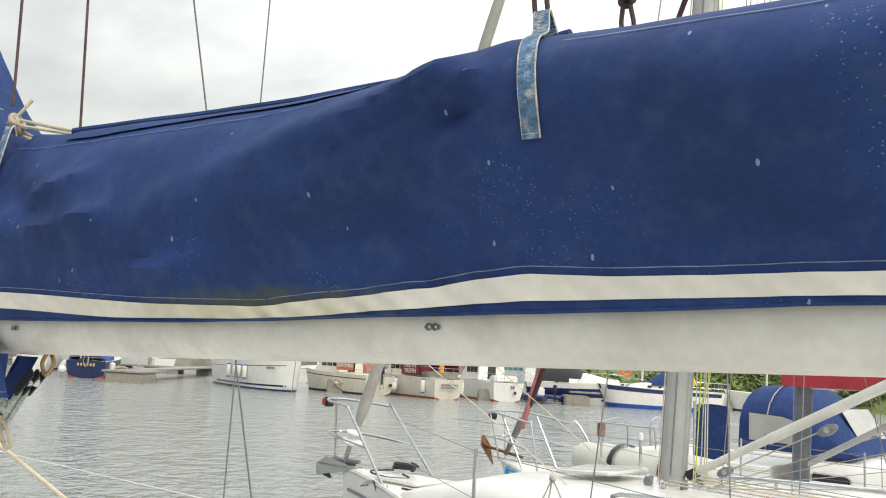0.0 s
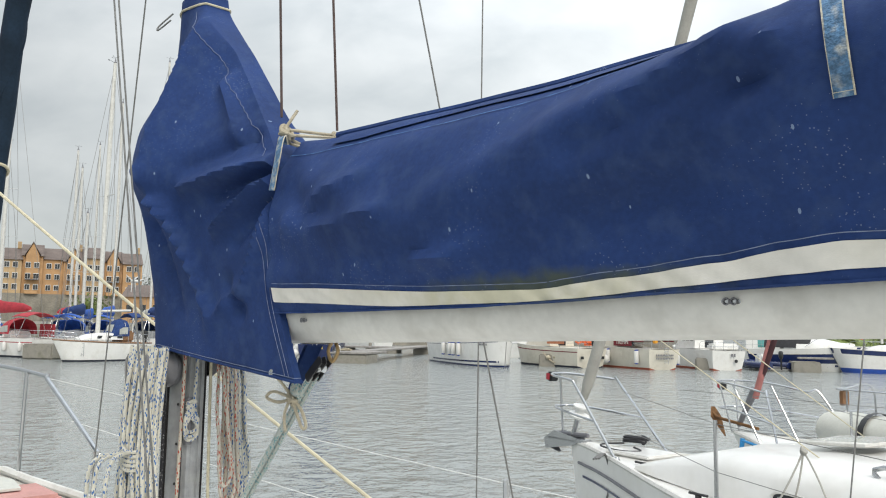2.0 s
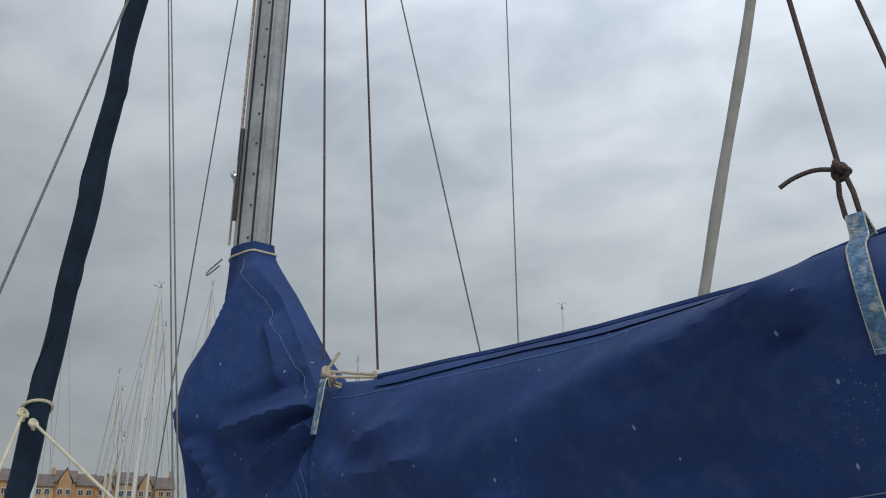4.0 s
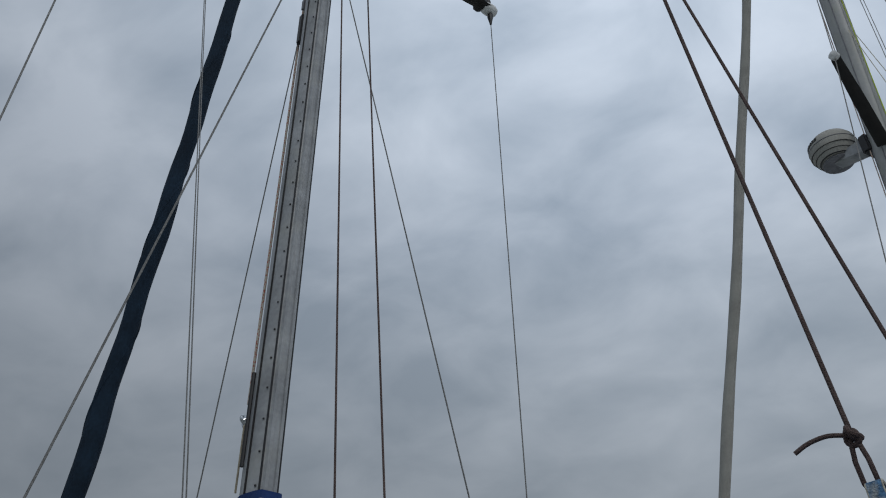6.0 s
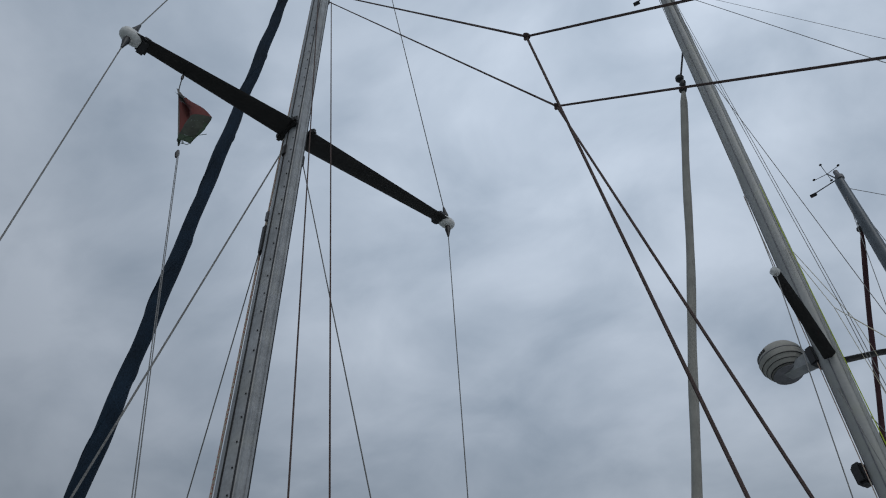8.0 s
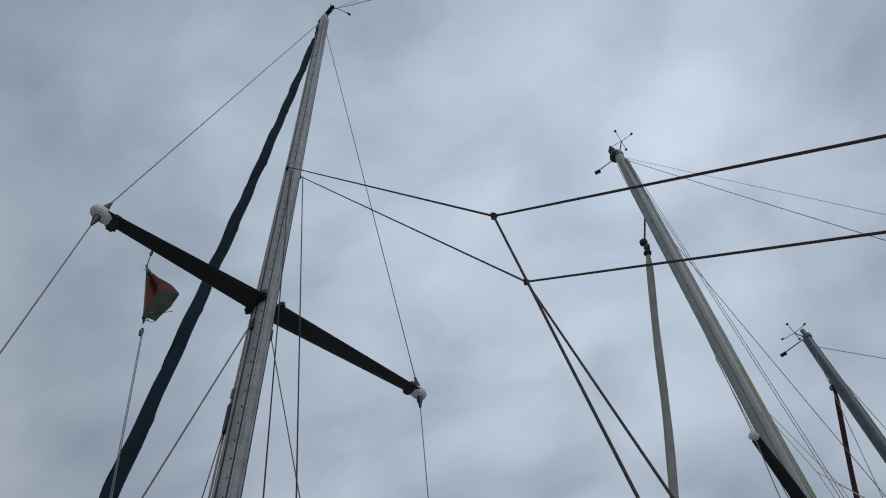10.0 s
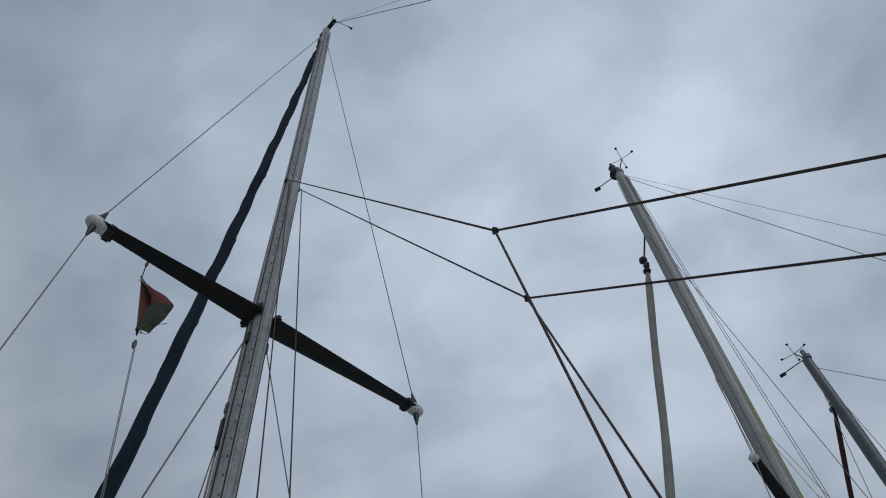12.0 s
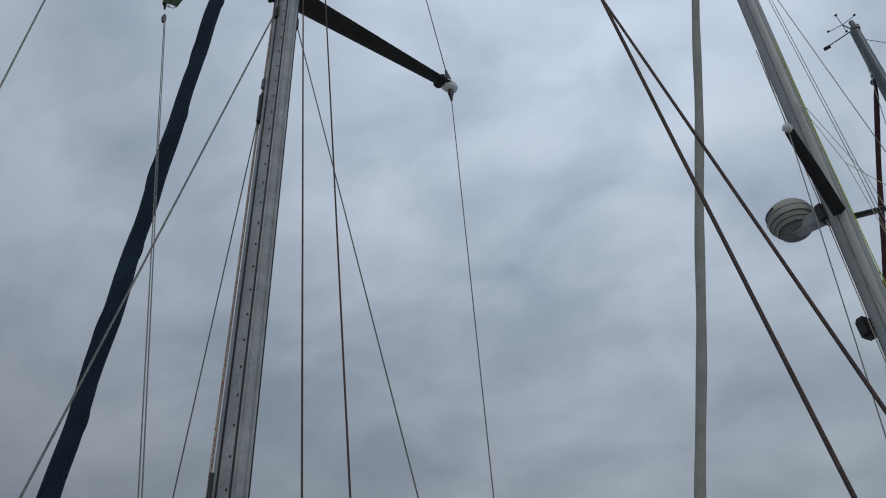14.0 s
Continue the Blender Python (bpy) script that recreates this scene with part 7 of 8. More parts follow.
part("canopy", loft_bm([[(x_, 1.3 * math.cos(q), 1.9 + 0.9 * h_ * max(0.0, math.sin(q)) ** 0.5) for q in [math.pi * k / 10 for k in range(11)]] for x_, h_ in ((4.6, 0.8), (5.6, 1.0), (7.4, 1.0), (8.2, 0.85))], closed=False), MAROON, b)
ladder(b, 8.88, 0.1, 0.4, 1.7)
bars(b, (8.83, 0, 1.0), (0, 1, 0), 1.5, 0.13, 11, GREYPL, 2)
part("life_sling", box_bm((8.7, -0.7, 2.1), (0.2, 0.35, 0.6), None, 0.05), mat("orange_yellow_bag", (0.75, 0.33, 0.03), 0.7), b)
for x_ in (4.4, 7.6):
    fender_on(b, x_, -hb_(x_) - 0.1, 0.85, 0.17, 0.95, ends=True)
fender_on(b, 8.3, 1.5, 0.8, 0.17, 0.9, ends=True)
mast_on(b, 3.0, 2.0, 11.5, 0.08, 0.07, SPAR_FAR, 0.02, ((0.55, 0.8),))
pf = empty("mooring_float", Matrix.Translation((3.2, 61.2, 0)), "brown concrete float beside a white cruiser", "pontoon")
part("block", box_bm((0, 0, 0.35), (1.6, 2.6, 0.95), None, 0.08), CONCRETE, pf)

# small white cruiser, stern on
b = empty("motor_cruiser", facing((4.6, 59.8), (-0.45, 0.89), 7.4), "small white motor cruiser with a round stern", "boat", G2)
hb_, zd_, _ = build_hull(b, 7.4, 2.8, 1.6, 1.35, GEL, ANTIFOUL, GEL, 0.9, 14, 0.84)
cabin(b, 1.8, 4.8, 1.15, 1.45, 1.25, GEL, slope=0.7)
cockpit_rail(b, 7.4, hb_, zd_, 0.6)
part("exhaust_port", lathe_bm([(0.12, 0), (0.12, 0.03), (0.05, 0.03)], (7.42, 0.5, 0.65), (1, 0, 0), 14), BLACK, b)
part("bathing_seat", box_bm((6.6, 0, 1.6), (0.9, 2.0, 0.5), None, 0.12), GEL, b)
bars(b, (7.43, 0.3, 1.05), (0, 1, 0), 0.4, 0.22, 2, GREYPL)
# boat with teal glass wheelhouse
b = empty("motor_cruiser", facing((7.8, 66.0), (-0.4, 0.92), 8.0), "white cruiser with pale teal-tinted canopy windows", "boat", G2)
hb_, zd_, _ = build_hull(b, 8.0, 3.1, 1.7, 1.4, GEL, ANTIFOUL_DK, GEL, 0.92, 12, 0.85)
cabin(b, 2.5, 7.4, 1.4, 1.45, 1.9, WHITEPL, TEAL, 0.4, 4)
cockpit_rail(b, 8.0, hb_, zd_, 0.7)
# inflatable tender with outboards
b = empty("inflatable_tender", facing((7.9, 60.6), (-0.5, 0.86), 3.4), "navy inflatable tender with a covered outboard engine", "dinghy", G2)
for sd in (-1, 1):
    part("tube", tube_bm(bend([(0.0, 0, 0.5), (0.4, 0.6 * sd, 0.45), (1.5, 0.8 * sd, 0.4), (3.5, 0.8 * sd, 0.38)], 5), 0.24, 10), HULL_BLUE, b)
part("floor", box_bm((1.9, 0, 0.25), (3.0, 1.2, 0.1), None, 0.03), GREYPL, b)
part("console", box_bm((1.6, 0, 0.75), (0.7, 0.8, 0.8), None, 0.12), WHITEPL, b)
outboard(b, 3.6, 0.95)
# sports cruiser, side on
b = empty("motor_cruiser", facing((6.6, 65.0), (0.93, -0.37), 7.6), "white sports cruiser with navy topsides and dark canopy", "boat", G2)
hb_, zd_, rg_ = build_hull(b, 7.6, 2.7, 1.75, 1.45, HULL_BLUE, GEL, GEL, 0.95, 16, 0.72, None, 0.5, 1.6, 0.35)
part("topside_band", loft_bm([[(rg_(x, f)[0], sd_ * (rg_(x, f)[1] + 0.01), rg_(x, f)[2]) for f in (0.0, 0.12, 0.24)] for x in [0.02 + 0.5 * k for k in range(16)] for sd_ in (1,)], closed=False), GEL, b)
part("topside_band", loft_bm([[(rg_(x, f)[0], -(rg_(x, f)[1] + 0.01), rg_(x, f)[2]) for f in (0.0, 0.12, 0.24)] for x in [0.02 + 0.5 * k for k in range(16)]], closed=False), GEL, b)
part("foredeck", loft_bm([[(x_, w_ * math.cos(q), 1.55 + h_ * math.sin(q)) for q in [math.pi * k / 10 for k in range(11)]] for x_, w_, h_ in ((0.5, 0.3, 0.15), (1.5, 0.75, 0.45), (2.8, 1.05, 0.75), (4.2, 1.2, 0.95))], closed=False), GEL, b)
part("windscreen", loft_bm([[(x_, w_ * math.cos(q), 1.6 + h_ * math.sin(q)) for q in [math.pi * k / 10 for k in range(11)]] for x_, w_, h_ in ((3.3, 1.05, 0.85), (4.2, 1.15, 1.35), (5.8, 1.2, 1.4), (6.4, 1.2, 1.0))], closed=False), RUBBER, b, "black cockpit cover")
part("bow_rail", tube_bm(bend([(0.1, 0, 2.3), (0.8, -0.6, 2.35), (2.5, -1.1, 2.35), (3.6, -1.25, 1.7)], 5), 0.02, 6), STEEL, b)
part("bow_rail", tube_bm(bend([(0.1, 0, 2.3), (0.8, 0.6, 2.35), (2.5, 1.1, 2.35), (3.6, 1.25, 1.7)], 5), 0.02, 6), STEEL, b)
pf = empty("mooring_float", Matrix.Translation((9.6, 61.2, 0)), "concrete finger float with a pale step", "pontoon")
part("block", box_bm((0, 0, 0.3), (1.8, 2.2, 0.8), None, 0.08), CONCRETE, pf)
part("step", box_bm((0.6, -0.6, 0.95), (2.2, 0.8, 0.12), None, 0.03), PLANK, pf)
# blue and white yacht, side on
b = empty("sailing_yacht", facing((20.5, 62.6), (-0.995, -0.08), 9.2), "blue and white yacht with a navy spray hood", "boat", G2)
hb_, zd_, rg_ = build_hull(b, 9.2, 3.0, 1.65, 1.35, GEL, HULL_BRIGHT, GEL, 0.85, 16, 0.88, None, 0.45, 0.8, 0.2)
for sd in (-1, 1):
    part("sheer_band", loft_bm([[(rg_(x, f)[0], sd * (rg_(x, f)[1] + 0.01), rg_(x, f)[2]) for f in (0.0, 0.2)] for x in [0.02 + 0.6 * k for k in range(16)]], closed=False), HULL_BLUE, b)
coachroof_on(b, 2.4, 5.6, 1.05, lambda x: zd_(x), 0.5, GEL, 3)
spray_hood(b, 3.8, 6.0, 1.1, 1.75, 1.0, CANVAS, False)
cockpit_rail(b, 9.2, hb_, zd_)
for x_, z_, m_ in ((7.6, 2.1, YELLOW), (2.4, 2.7, ORANGE)):
    part("lifebuoy", tube_bm([(x_ + 0.34 * math.cos(q), 1.35 * (1 if x_ > 5 else 0.6), z_ + 0.34 * math.sin(q)) for q in [k * math.pi / 8 for k in range(16)]], 0.12, 8, True), m_, b)
fender_on(b, 1.2, 1.0, 0.9, 0.24, 0.8, ends=True)
fender_on(b, 3.0, 1.5, 0.8, 0.16, 0.6)
mast_on(b, 3.4, 2.0, 12.0, 0.09, 0.07, SPAR_FAR, 0.02, ((0.55, 0.8),))
for k, (x_, y_, L_) in enumerate(((23, 68, 9.0), (30, 64, 8.5), (16.5, 70, 8.0), (-30, 88, 9), (-16, 88, 8.5), (-38, 87, 9))):
    b = empty("sailing_yacht", facing((x_, y_), (-0.8, 0.6), L_), "white yacht moored on the far pontoon", "boat", G2)
    hb_, zd_, _ = build_hull(b, L_, 3.0, 1.6, 1.3, GEL, ANTIFOUL_DK, GEL, 0.85, 10, 0.88)
    coachroof_on(b, 2.4, 5.6, 1.05, 1.4, 0.5, GEL, 2)
    cockpit_rail(b, L_, hb_, zd_)
    if k in (1, 3, 5):
        mast_on(b, 3.4, 2.0, 11.0 + k, 0.08, 0.07, SPAR_FAR, 0.02, ((0.55, 0.8),))
b = empty("sailing_yacht", facing((-13.5, 76.0), (0.1, 1), 10), "white yacht with a tall mast and radar reflector", "boat", G2)
hb_, zd_, _ = build_hull(b, 10, 3.2, 1.6, 1.3, GEL, ANTIFOUL_DK, GEL, 0.85, 10, 0.88)
mast_on(b, 3.4, 1.5, 26.6, 0.13, 0.1, SPAR_FAR, 0.0, ((0.4, 1.1), (0.7, 0.9)))
wind_gear(b, 3.4, 26.6, 2.4)

# ---- cluster of yachts at the marina to the left ----
G3 = "marina yachts"


def far_yacht(stern, bow_dir, L, mast_top, hull=GEL, boot=ANTIFOUL_DK, cover=CANVAS_BL, hood=CANVAS, stripe=None, label="", sail=None, mx=0.38, spars=SPAR_FAR, spr=((0.5, 1.0),), radar=False, zb=1.75, zs=1.4):
    mast_top = 2 + (mast_top - 2) * (1.12 if mast_top > 16 else 0.96)
    stern = (stern[0] * 0.87, stern[1] * 0.87)
    b = empty("sailing_yacht", facing(stern, bow_dir, L), label, "boat", G3)
    hb_, zd_, rg_ = build_hull(b, L, L * 0.32, zb, zs, hull, boot, GEL, 0.6, 14, 0.8, stripe)
    coachroof_on(b, 0.25 * L, 0.66 * L, L * 0.11, 1.5, 0.5, GEL, 3)
    cockpit_rail(b, L, hb_, zd_, 0.65)
    pulpit_on(b, hb_, zd_, L, 0.6, 0.018)
    rails(b, hb_, zd_, (0.3 * L, 0.5 * L, 0.7 * L), 0.6, 0.014)
    x = mx * L
    fx = mast_on(b, x, 1.9, mast_top, 0.165, 0.135, spars, 0.012, spr)
    wind_gear(b, fx(mast_top), mast_top, 1.8)
    for sd in (-1, 1):
        part("shroud", tube_bm([(fx(mast_top), 0, mast_top - 0.3), (fx(mast_top * spr[0][0]), sd * spr[0][1], lerp(1.9, mast_top, spr[0][0])), (x, sd * L * 0.15, 1.4)], 0.016, 4), WIRE, b)
    part("backstay", tube_bm([(fx(mast_top), 0, mast_top), (L, 0, 1.5)], 0.016, 4), WIRE, b)
    part("forestay", tube_bm([(fx(mast_top), 0, mast_top - 0.2), (0.1, 0, 1.8)], 0.05 if sail else 0.014, 6), sail or WIRE, b)
    part("boom", tube_bm([(x, 0, 3.5), (L * 0.8, 0, 3.6)], 0.09, 8), spars, b)
    if cover:
        part("sail_cover", loft_bm([[(x_, w_ * math.cos(q), z_ + h_ * math.sin(q)) for q in [k * math.pi / 5 for k in range(10)]] for x_, w_, z_, h_ in ((x - 0.15, 0.2, 3.95, 0.6), (x + 0.6, 0.28, 3.85, 0.5), (L * 0.7, 0.22, 3.8, 0.36), (L * 0.8, 0.12, 3.7, 0.18))]), cover, b)
    if hood:
        spray_hood(b, 0.55 * L, 0.73 * L, L * 0.11, 1.75, 1.25, hood, True)
        hb2_ = part("bimini", loft_bm([[(x_, y_ * L * 0.11, 3.15 + 0.3 * (1 - y_ * y_) + dz_ + e_) for y_, e_ in [(-1 + 0.25 * q, 0) for q in range(9)] + [(1 - 0.25 * q, -0.05) for q in range(9)]] for x_, dz_ in ((0.76 * L, -0.06), (0.84 * L, 0.02), (0.94 * L, -0.06))]), hood, b)
        for sd in (-1, 1):
            for x_ in (0.77 * L, 0.93 * L):
                part("pole", tube_bm([(x_, sd * L * 0.108, 3.12), (0.85 * L, sd * L * 0.125, 1.5)], 0.02, 5), STEEL, hb2_)
    if radar:
        part("radar_dome", lathe_bm([(0, -0.12), (0.26, -0.08), (0.3, 0), (0.26, 0.09), (0, 0.13)], (fx(9.5) + 0.35, 0, mast_top * 0.62), seg=14), WHITEPL, b)
    fender_on(b, 0.9 * L, -hb_(0.9 * L) - 0.12, 0.8, 0.16, 0.7)
    fender_on(b, 0.75 * L, -hb_(0.75 * L) - 0.12, 0.8, 0.16, 0.7)
    return b, hb_, zd_


b, hb_, zd_ = far_yacht((-51.8, 60.5), (-0.96, 0.28), 10.5, 22.6, stripe=CANVAS_RED, cover=CANVAS_RED, hood=CANVAS_RED, label="white yacht with red stripe and red canvas covers", sail=SAIL_MAROON)
dz = part("dodger_panel", box_bm((8.6, hb_(8.6) + 0.03, 2.05), (2.0, 0.04, 1.0), None, 0.02), CANVAS_RED, b, "red dodger panel with white marks")
bars(dz, (8.6, hb_(8.6) + 0.07, 2.0), (1, 0, 0), 1.0, 0.34, 4, STRIPE)
part("broad_stripe", loft_bm([[(x_, hb_(x_) * k_ + 0.02, z_) for k_, z_ in ((0.985, 0.95), (0.965, 0.7))] for x_ in [4 + 0.7 * k for k in range(10)]], closed=False), CANVAS_RED, b)
pf = empty("mooring_float", Matrix.Translation((-43.6, 51.5, 0)), "stained concrete finger end between yachts", "pontoon", G3)
part("block", box_bm((0, 0.4, 0.55), (2.6, 3.5, 1.1), None, 0.1), CONCRETE, pf)
b, hb_, zd_ = far_yacht((-42.5, 61.6), (-0.33, -0.88), 7.2, 19.5, hull=GEL, zb=1.45, zs=1.2, cover=None, hood=CANVAS, label="white ketch-like yacht with teak trim and blue hood", mx=0.45)
ladder(b, 1.6, -hb_(1.6) - 0.04, 0.4, 1.3)
part("teak_rail", tube_bm([(x_, hb_(x_), zd_(x_) + 0.06) for x_ in [0.4 * k for k in range(19)]], 0.05, 6), TEAK, b)
part("teak_rail", tube_bm([(x_, -hb_(x_), zd_(x_) + 0.06) for x_ in [0.4 * k for k in range(19)]], 0.05, 6), TEAK, b)
part("wheel_shelter", box_bm((5.2, 0, 1.75), (1.0, 1.5, 0.8), None, 0.12), TEAK, b)
outboard(b, 7.15, 1.7)
part("tender_arch", tube_bm(bend([(6.8, -0.8, 1.2), (6.8, -0.8, 2.8), (6.8, 0, 2.95), (6.8, 0.8, 2.8), (6.8, 0.8, 1.2)], 4), 0.03, 6), STEEL, b)
far_yacht((-38.8, 61.5), (-0.35, 0.94), 10, 21.0, cover=CANVAS_BL, hood=None, label="white yacht with bright blue boom cover", sail=HULL_BLUE)
far_yacht((-49.0, 70.5), (-0.4, 0.9), 11, 25.0, cover=CANVAS, hood=CANVAS, label="tall white-masted yacht with blue furled sail", sail=HULL_BRIGHT, radar=True, spr=((0.56, 2.0),))
far_yacht((-56.0, 72.5), (-0.4, 0.9), 10, 22.0, cover=CANVAS_BL, hood=CANVAS_BL, label="white yacht with blue covers among others")
far_yacht((-45.5, 74.0), (-0.4, 0.9), 10, 25.5, cover=CANVAS_BL, hood=CANVAS, label="white yacht with navy hood behind others")
far_yacht((-53.0, 80.0), (-0.4, 0.9), 9.5, 15.5, cover=CANVAS_BL, hood=CANVAS, label="small white yacht with blue boom cover")
far_yacht((-59.0, 84.0), (-0.4, 0.9), 9.5, 14.6, cover=SAIL_W, hood=CANVAS, label="white yacht with a grey boom cover")
far_yacht((-64.5, 66.5), (-0.5, 0.86), 9.5, 17.5, cover=CANVAS_BL, hood=CANVAS_BL, label="white yacht with a bright blue hood")
far_yacht((-41.0, 84.0), (-0.4, 0.9), 9.5, 16.0, cover=CANVAS_BL, hood=CANVAS, label="white yacht in a far marina berth")
far_yacht((-66.0, 78.0), (-0.4, 0.9), 9.5, 19.0, cover=CANVAS_RED, hood=CANVAS, label="white yacht with a dark red boom cover")
for sx_, sy_, top_, cv_ in ((-42.0, 66.5, 14.0, CANVAS_BL), (-54.5, 66.0, 13.0, CANVAS), (-47.5, 82.0, 18.0, CANVAS_BL), (-61.5, 73.5, 16.5, CANVAS), (-36.5, 73.0, 15.0, CANVAS), (-50.5, 88.0, 20.0, CANVAS_BL), (-35.0, 81.0, 19.0, SAIL_W), (-69.0, 86.0, 21.0, CANVAS_BL)):
    far_yacht((sx_, sy_), (-0.42, 0.9), 9.6, top_, cover=cv_, hood=CANVAS if cv_ is not CANVAS else CANVAS_BL, label="white yacht in a crowded marina berth with blue canvas")
tb = empty("wind_generator", Matrix.Translation((-41.0, 57.6, 0)), "white wind generator on a stern pole", "turbine", G3)
part("pole", tube_bm([(0, 0, 1.2), (0, 0, 6.0)], 0.05, 8), SPAR_FAR, tb)
part("nacelle", tube_bm([(-0.3, 0, 6.1), (0.35, 0, 6.1), (1.0, 0, 6.3)], [0.14, 0.1, 0.03], 8), WHITEPL, tb)
for k in range(3):
    a = 0.5 + k * 2.094
    part("blade", tube_bm([(-0.3, 0, 6.1), (-0.32, 0.9 * math.cos(a), 6.1 + 0.9 * math.sin(a))], [0.07, 0.02], 6), WHITEPL, tb)
st_ = empty("boat_stand", Matrix.Translation((-38.0, 58.0, 0)), "mooring pontoon walkway between marina yachts", "pontoon", G3)
part("walkway", box_bm((-7, 8.5, 0.35), (1.6, 32, 0.2), Matrix.Rotation(0.45, 3, "Z"), 0.03), PLANK, st_)
for k in range(6):
    part("float", box_bm((-1.5 - 2.4 * k, -3.0 + 5.0 * k, 0.25), (2.0, 2.0, 0.6), Matrix.Rotation(0.45, 3, "Z"), 0.05), CONCRETE, st_)

# ---- shore: quay, brick terrace, wooded hill, green bank ----
bm = loft_bm([[(-260, 60 + o_, z_), (-130, 78 + o_, z_), (-86, 100 + o_, z_), (-60, 118 + o_, z_), (0, 132 + o_, z_), (200, 150 + o_, z_)] for o_, z_ in ((0, -0.5), (0.2, 2.6), (3, 2.9), (400, 4))], closed=False)
thing("quay", bm, STONE, Matrix(), "grey stone quay wall and shore", "ground", kind="structure")
T0 = Matrix.Translation((-131, 123, 8.4)) @ Matrix.Rotation(math.atan2(0.66, 0.75), 4, "Z")


def terrace(k):
    w, d, h = 3.7, 8.0, 6.6 + (0.0, 0.9, 0.35)[k % 3]
    hs = empty("terraced_house", T0 @ Matrix.Translation((w * k, (k % 3) * 0.6, 0)), "orange brick terraced house with dark tiled gable", "house", "waterfront terrace")
    part("wall", box_bm((w / 2, d / 2, h / 2), (w - 0.02, d, h), None, 0.0), BRICK if k % 4 != 3 else BRICK2, hs, smooth=False)
    part("plinth", box_bm((w / 2, d / 2, -2.9), (w - 0.01, d + 0.1, 5.9), None, 0.0), STONE, hs, smooth=False)
    rf = part("roof", loft_bm([[(-0.15, -0.4, h - 0.05), (-0.15, d / 2, h + 2.5), (-0.15, d + 0.4, h - 0.05)], [(w + 0.15, -0.4, h - 0.05), (w + 0.15, d / 2, h + 2.5), (w + 0.15, d + 0.4, h - 0.05)]]), SLATE, hs, smooth=False)
    if k % 3 == 0:
        part("chimney", box_bm((w - 0.6, d / 2, h + 3.1), (0.7, 0.9, 1.4), None, 0.03), BRICK2, rf)
    if k % 2 == 0:
        part("gable", loft_bm([[(0.7, y_, 0.0), (0.7, y_, h + 0.1), (w / 2, y_, h + 2.5), (w - 0.7, y_, h + 0.1), (w - 0.7, y_, 0.0)] for y_ in (-0.7, 0.6)]), BRICK, hs, smooth=False)
        part("gable_roof", loft_bm([[(0.35, y_, h - 0.1), (w / 2, y_, h + 2.75), (w - 0.35, y_, h - 0.1), (w / 2, y_, h + 2.5)] for y_ in (-0.95, 3.2)]), SLATE, rf, smooth=False)
    for fl_ in range(3):
        for cx_ in (0.3, 0.7):
            wd_ = part("window", box_bm((w * cx_, -0.74 if k % 2 == 0 else -0.03, 1.3 + 2.15 * fl_), (0.95, 0.12, 1.15), None, 0.03), WHITEPL, hs)
            for px_ in (-0.31, 0.31):
                part("pane", box_bm((w * cx_ + px_ * 0.7, -0.81 if k % 2 == 0 else -0.1, 1.3 + 2.15 * fl_), (0.38, 0.06, 0.95), None, 0.0), GLASS_DK, wd_, smooth=False)
    if k % 2 == 0:
        bc = part("balcony", box_bm((w / 2, -1.2, 2.75), (2.4, 1.0, 0.12), None, 0.02), GREYPL, hs)
        for q in range(9):
            part("baluster", tube_bm([(w / 2 - 1.15 + 0.29 * q, -1.65, 2.8), (w / 2 - 1.15 + 0.29 * q, -1.65, 3.75)], 0.025, 4), BLACK, bc)
        part("top_rail", tube_bm([(w / 2 - 1.2, -1.65, 3.75), (w / 2 + 1.2, -1.65, 3.75)], 0.04, 6), BLACK, bc)


for k in range(-3, 10):
    terrace(k)
for k in range(10):
    hs = empty("house", Matrix.Translation((-92 + 9 * k, 134 + 4 * (k % 3), 3 + 2.5 * (k % 2))) @ Matrix.Rotation(0.3 + 0.2 * (k % 2), 4, "Z"), "pale distant house with a grey roof", "house", "distant houses")
    part("wall", box_bm((0, 0, 2.4), (7.5, 7, 4.8), None, 0.0), BRICK2 if k % 2 else BRICK, hs, smooth=False)
    part("roof", loft_bm([[(-4, -3.9, 4.7), (-4, 0, 7.0), (-4, 3.9, 4.7)], [(4, -3.9, 4.7), (4, 0, 7.0), (4, 3.9, 4.7)]]), SLATE, hs, smooth=False)
    for q in range(3):
        part("window", box_bm((-2.4 + 2.4 * q, -3.52, 2.6), (1.1, 0.1, 1.3), None, 0.0), GLASS_DK, hs, smooth=False)

# wooded hill far behind, with a broken tree line
rd_ = random.Random(9)
rings = []
for j, (dist_, hz_) in enumerate(((330, 6), (360, 17), (400, 29), (470, 35), (600, 32))):
    row = []
    for k in range(70):
        a = radians(62 + k * 1.6)
        up_ = hz_ * (0.75 + 0.35 * noise.noise((k * 0.13, j * 0.5, 0))) * (0.45 + 0.55 * min(1.0, max(0.0, (math.degrees(a) - 78) / 30)))
        row.append((dist_ * math.cos(a), dist_ * math.sin(a), up_ + 3 * noise.noise((k * 0.9, j, 4))))
    rings.append(row)
thing("hillside", loft_bm(rings, closed=False), LEAF_FAR, Matrix(), "distant wooded hillside under grey sky", "hill", kind="structure")


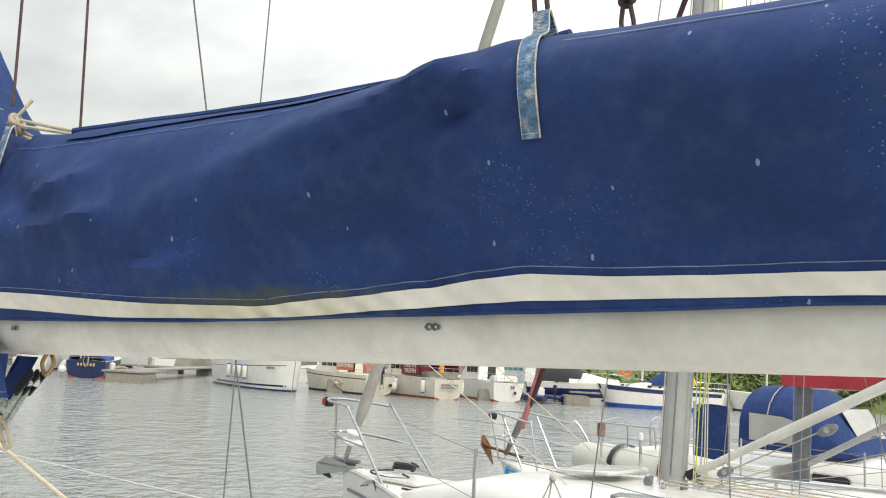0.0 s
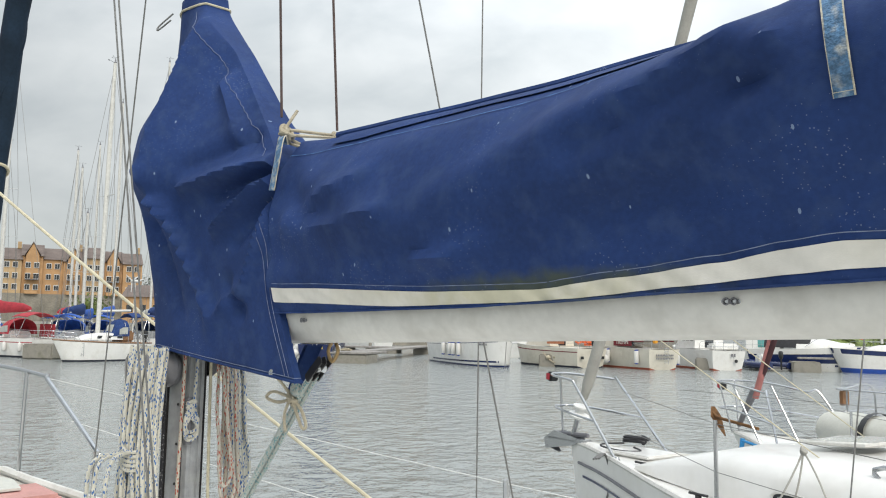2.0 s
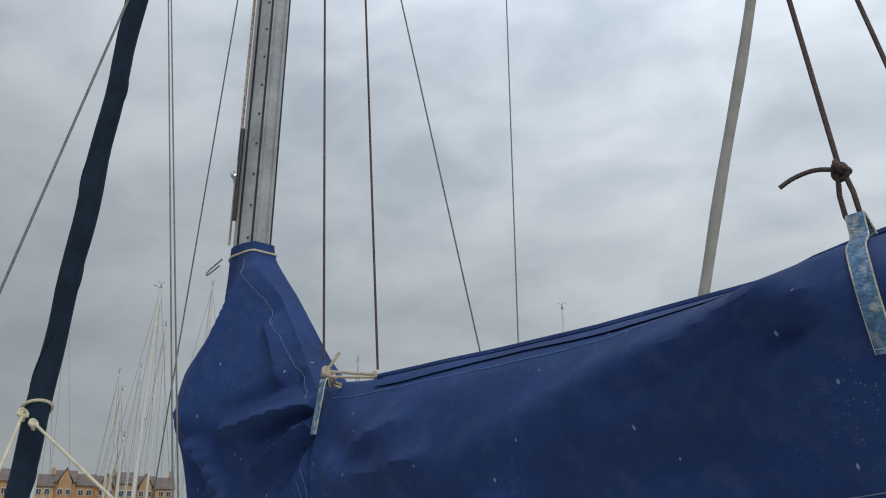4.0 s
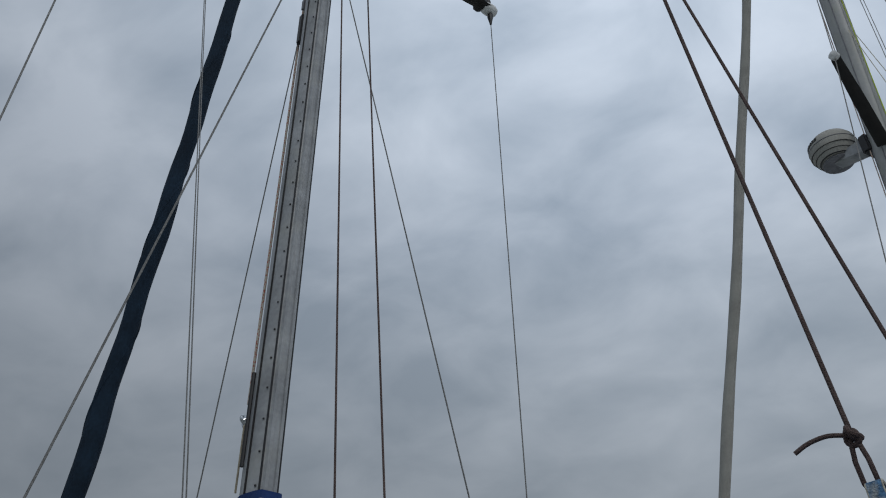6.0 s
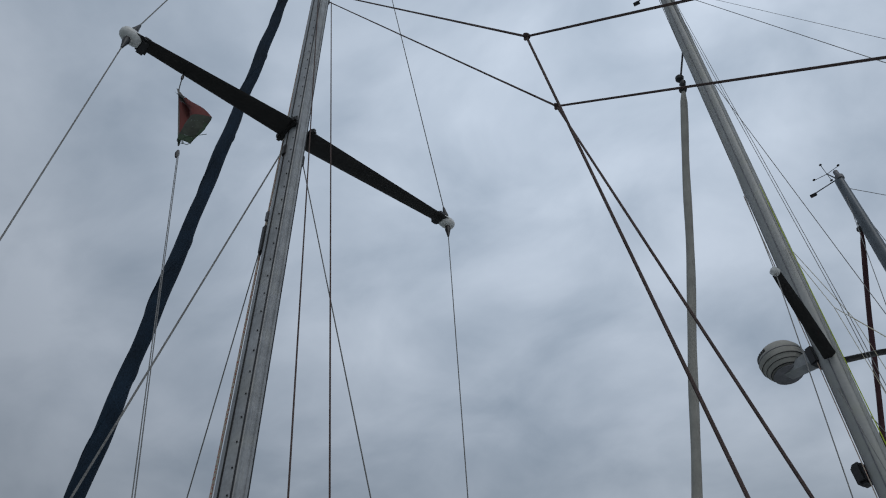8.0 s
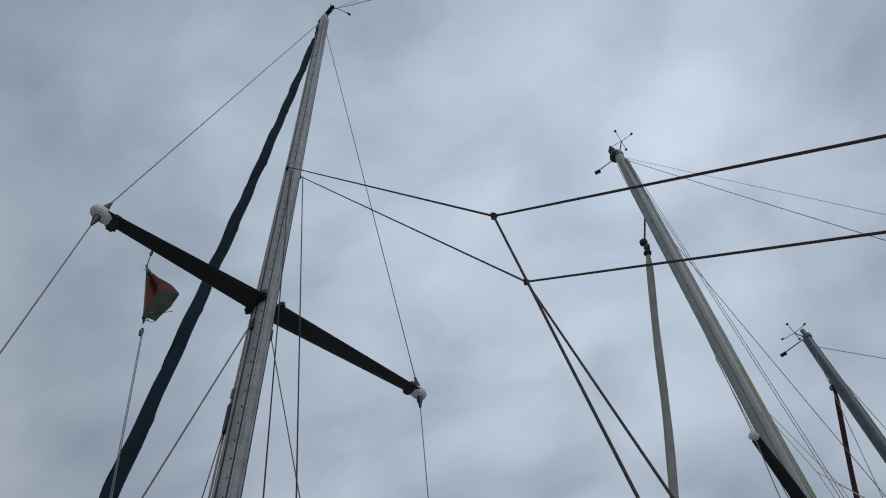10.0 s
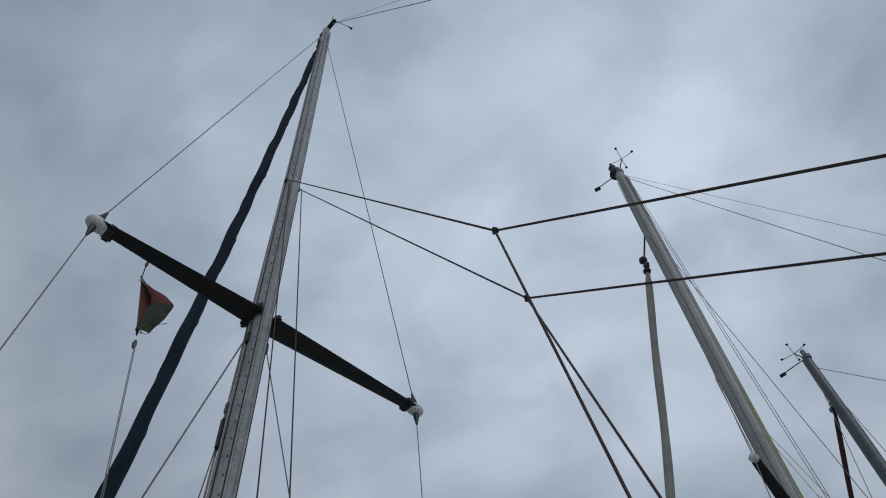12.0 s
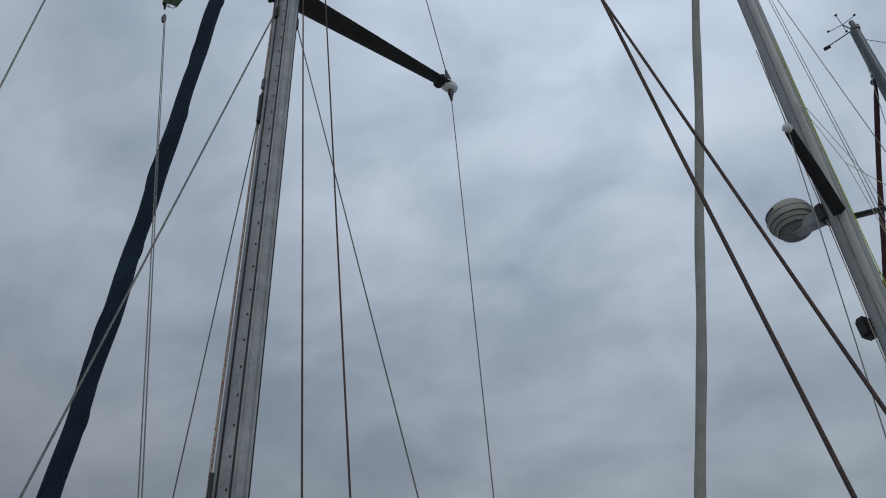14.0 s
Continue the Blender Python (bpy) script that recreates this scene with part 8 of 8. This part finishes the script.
def leaf_clumps(n, spot, size, seed):
    """Many small crossed leaves round the spots that spot() gives."""
    r_ = random.Random(seed)
    vs, fs_ = [], []
    for _ in range(n):
        c, s_ = spot(r_), size * r_.uniform(0.5, 1.4)
        d1 = Vector((r_.uniform(-1, 1), r_.uniform(-1, 1), r_.uniform(-1, 1))).normalized()
        d2 = d1.cross(Vector((r_.uniform(-1, 1), r_.uniform(-1, 1), r_.uniform(-1, 1)))).normalized()
        k = len(vs)
        vs += [c - d1 * s_, c + d2 * s_ * 0.55, c + d1 * s_, c - d2 * s_ * 0.55]
        fs_.append((k, k + 1, k + 2, k + 3))
    me = bpy.data.meshes.new("foliage")
    me.from_pydata([tuple(v) for v in vs], [], fs_)
    return me


def stuff(name, me, material, label, category):
    me.materials.append(material)
    return tagged(new(name, me), label, category, kind="stuff")


stuff("hill_trees", leaf_clumps(16000, lambda r_: (lambda a, d: Vector((d * math.cos(a), d * math.sin(a), (10 + 22 * (0.45 + 0.55 * min(1, max(0, (math.degrees(a) - 78) / 30)))) * (d - 320) / 120 * 0.9 + r_.uniform(-3, 4))))(radians(r_.uniform(95, 150)), r_.uniform(340, 420)), 0.85, 21), LEAF_FAR, "distant dark green trees on the hill", "trees")
bm = loft_bm([[(x_, y_ + 4 * noise.noise((x_ * 0.1, 0, 0)), z_ * (1 + 0.3 * noise.noise((x_ * 0.3, z_, 2)))) for x_ in range(12, 120, 3)] for y_, z_ in ((78, -0.3), (79, 1.0), (82, 2.6), (88, 3.6), (110, 4.0), (160, 4.5))], closed=False)
thing("grass_bank", bm, LEAF, Matrix(), "rough green grassy bank behind the berths", "ground", kind="structure")
stuff("bank_shrubs", leaf_clumps(26000, lambda r_: (lambda x, y: Vector((x, y, max(0.4, (1.0 + (y - 79) * 0.26) + 0.9 * noise.noise((x * 0.25, y * 0.3, 1)) + r_.uniform(-0.3, 1.1)))))(r_.uniform(12, 75), r_.uniform(78.5, 90)), 0.3, 22), LEAF, "leafy green shrubs on the bank", "shrubs")
stuff("quay_shrubs", leaf_clumps(5000, lambda r_: (lambda k: Vector((-78 + 9 * (k % 4) + r_.gauss(0, 1.2), 100 + 6 * (k % 4) + r_.gauss(0, 1.0), 3.6 + abs(r_.gauss(0, 1.2)))))(r_.randrange(4)), 0.25, 23), LEAF, "round green shrubs on the quay", "shrubs")
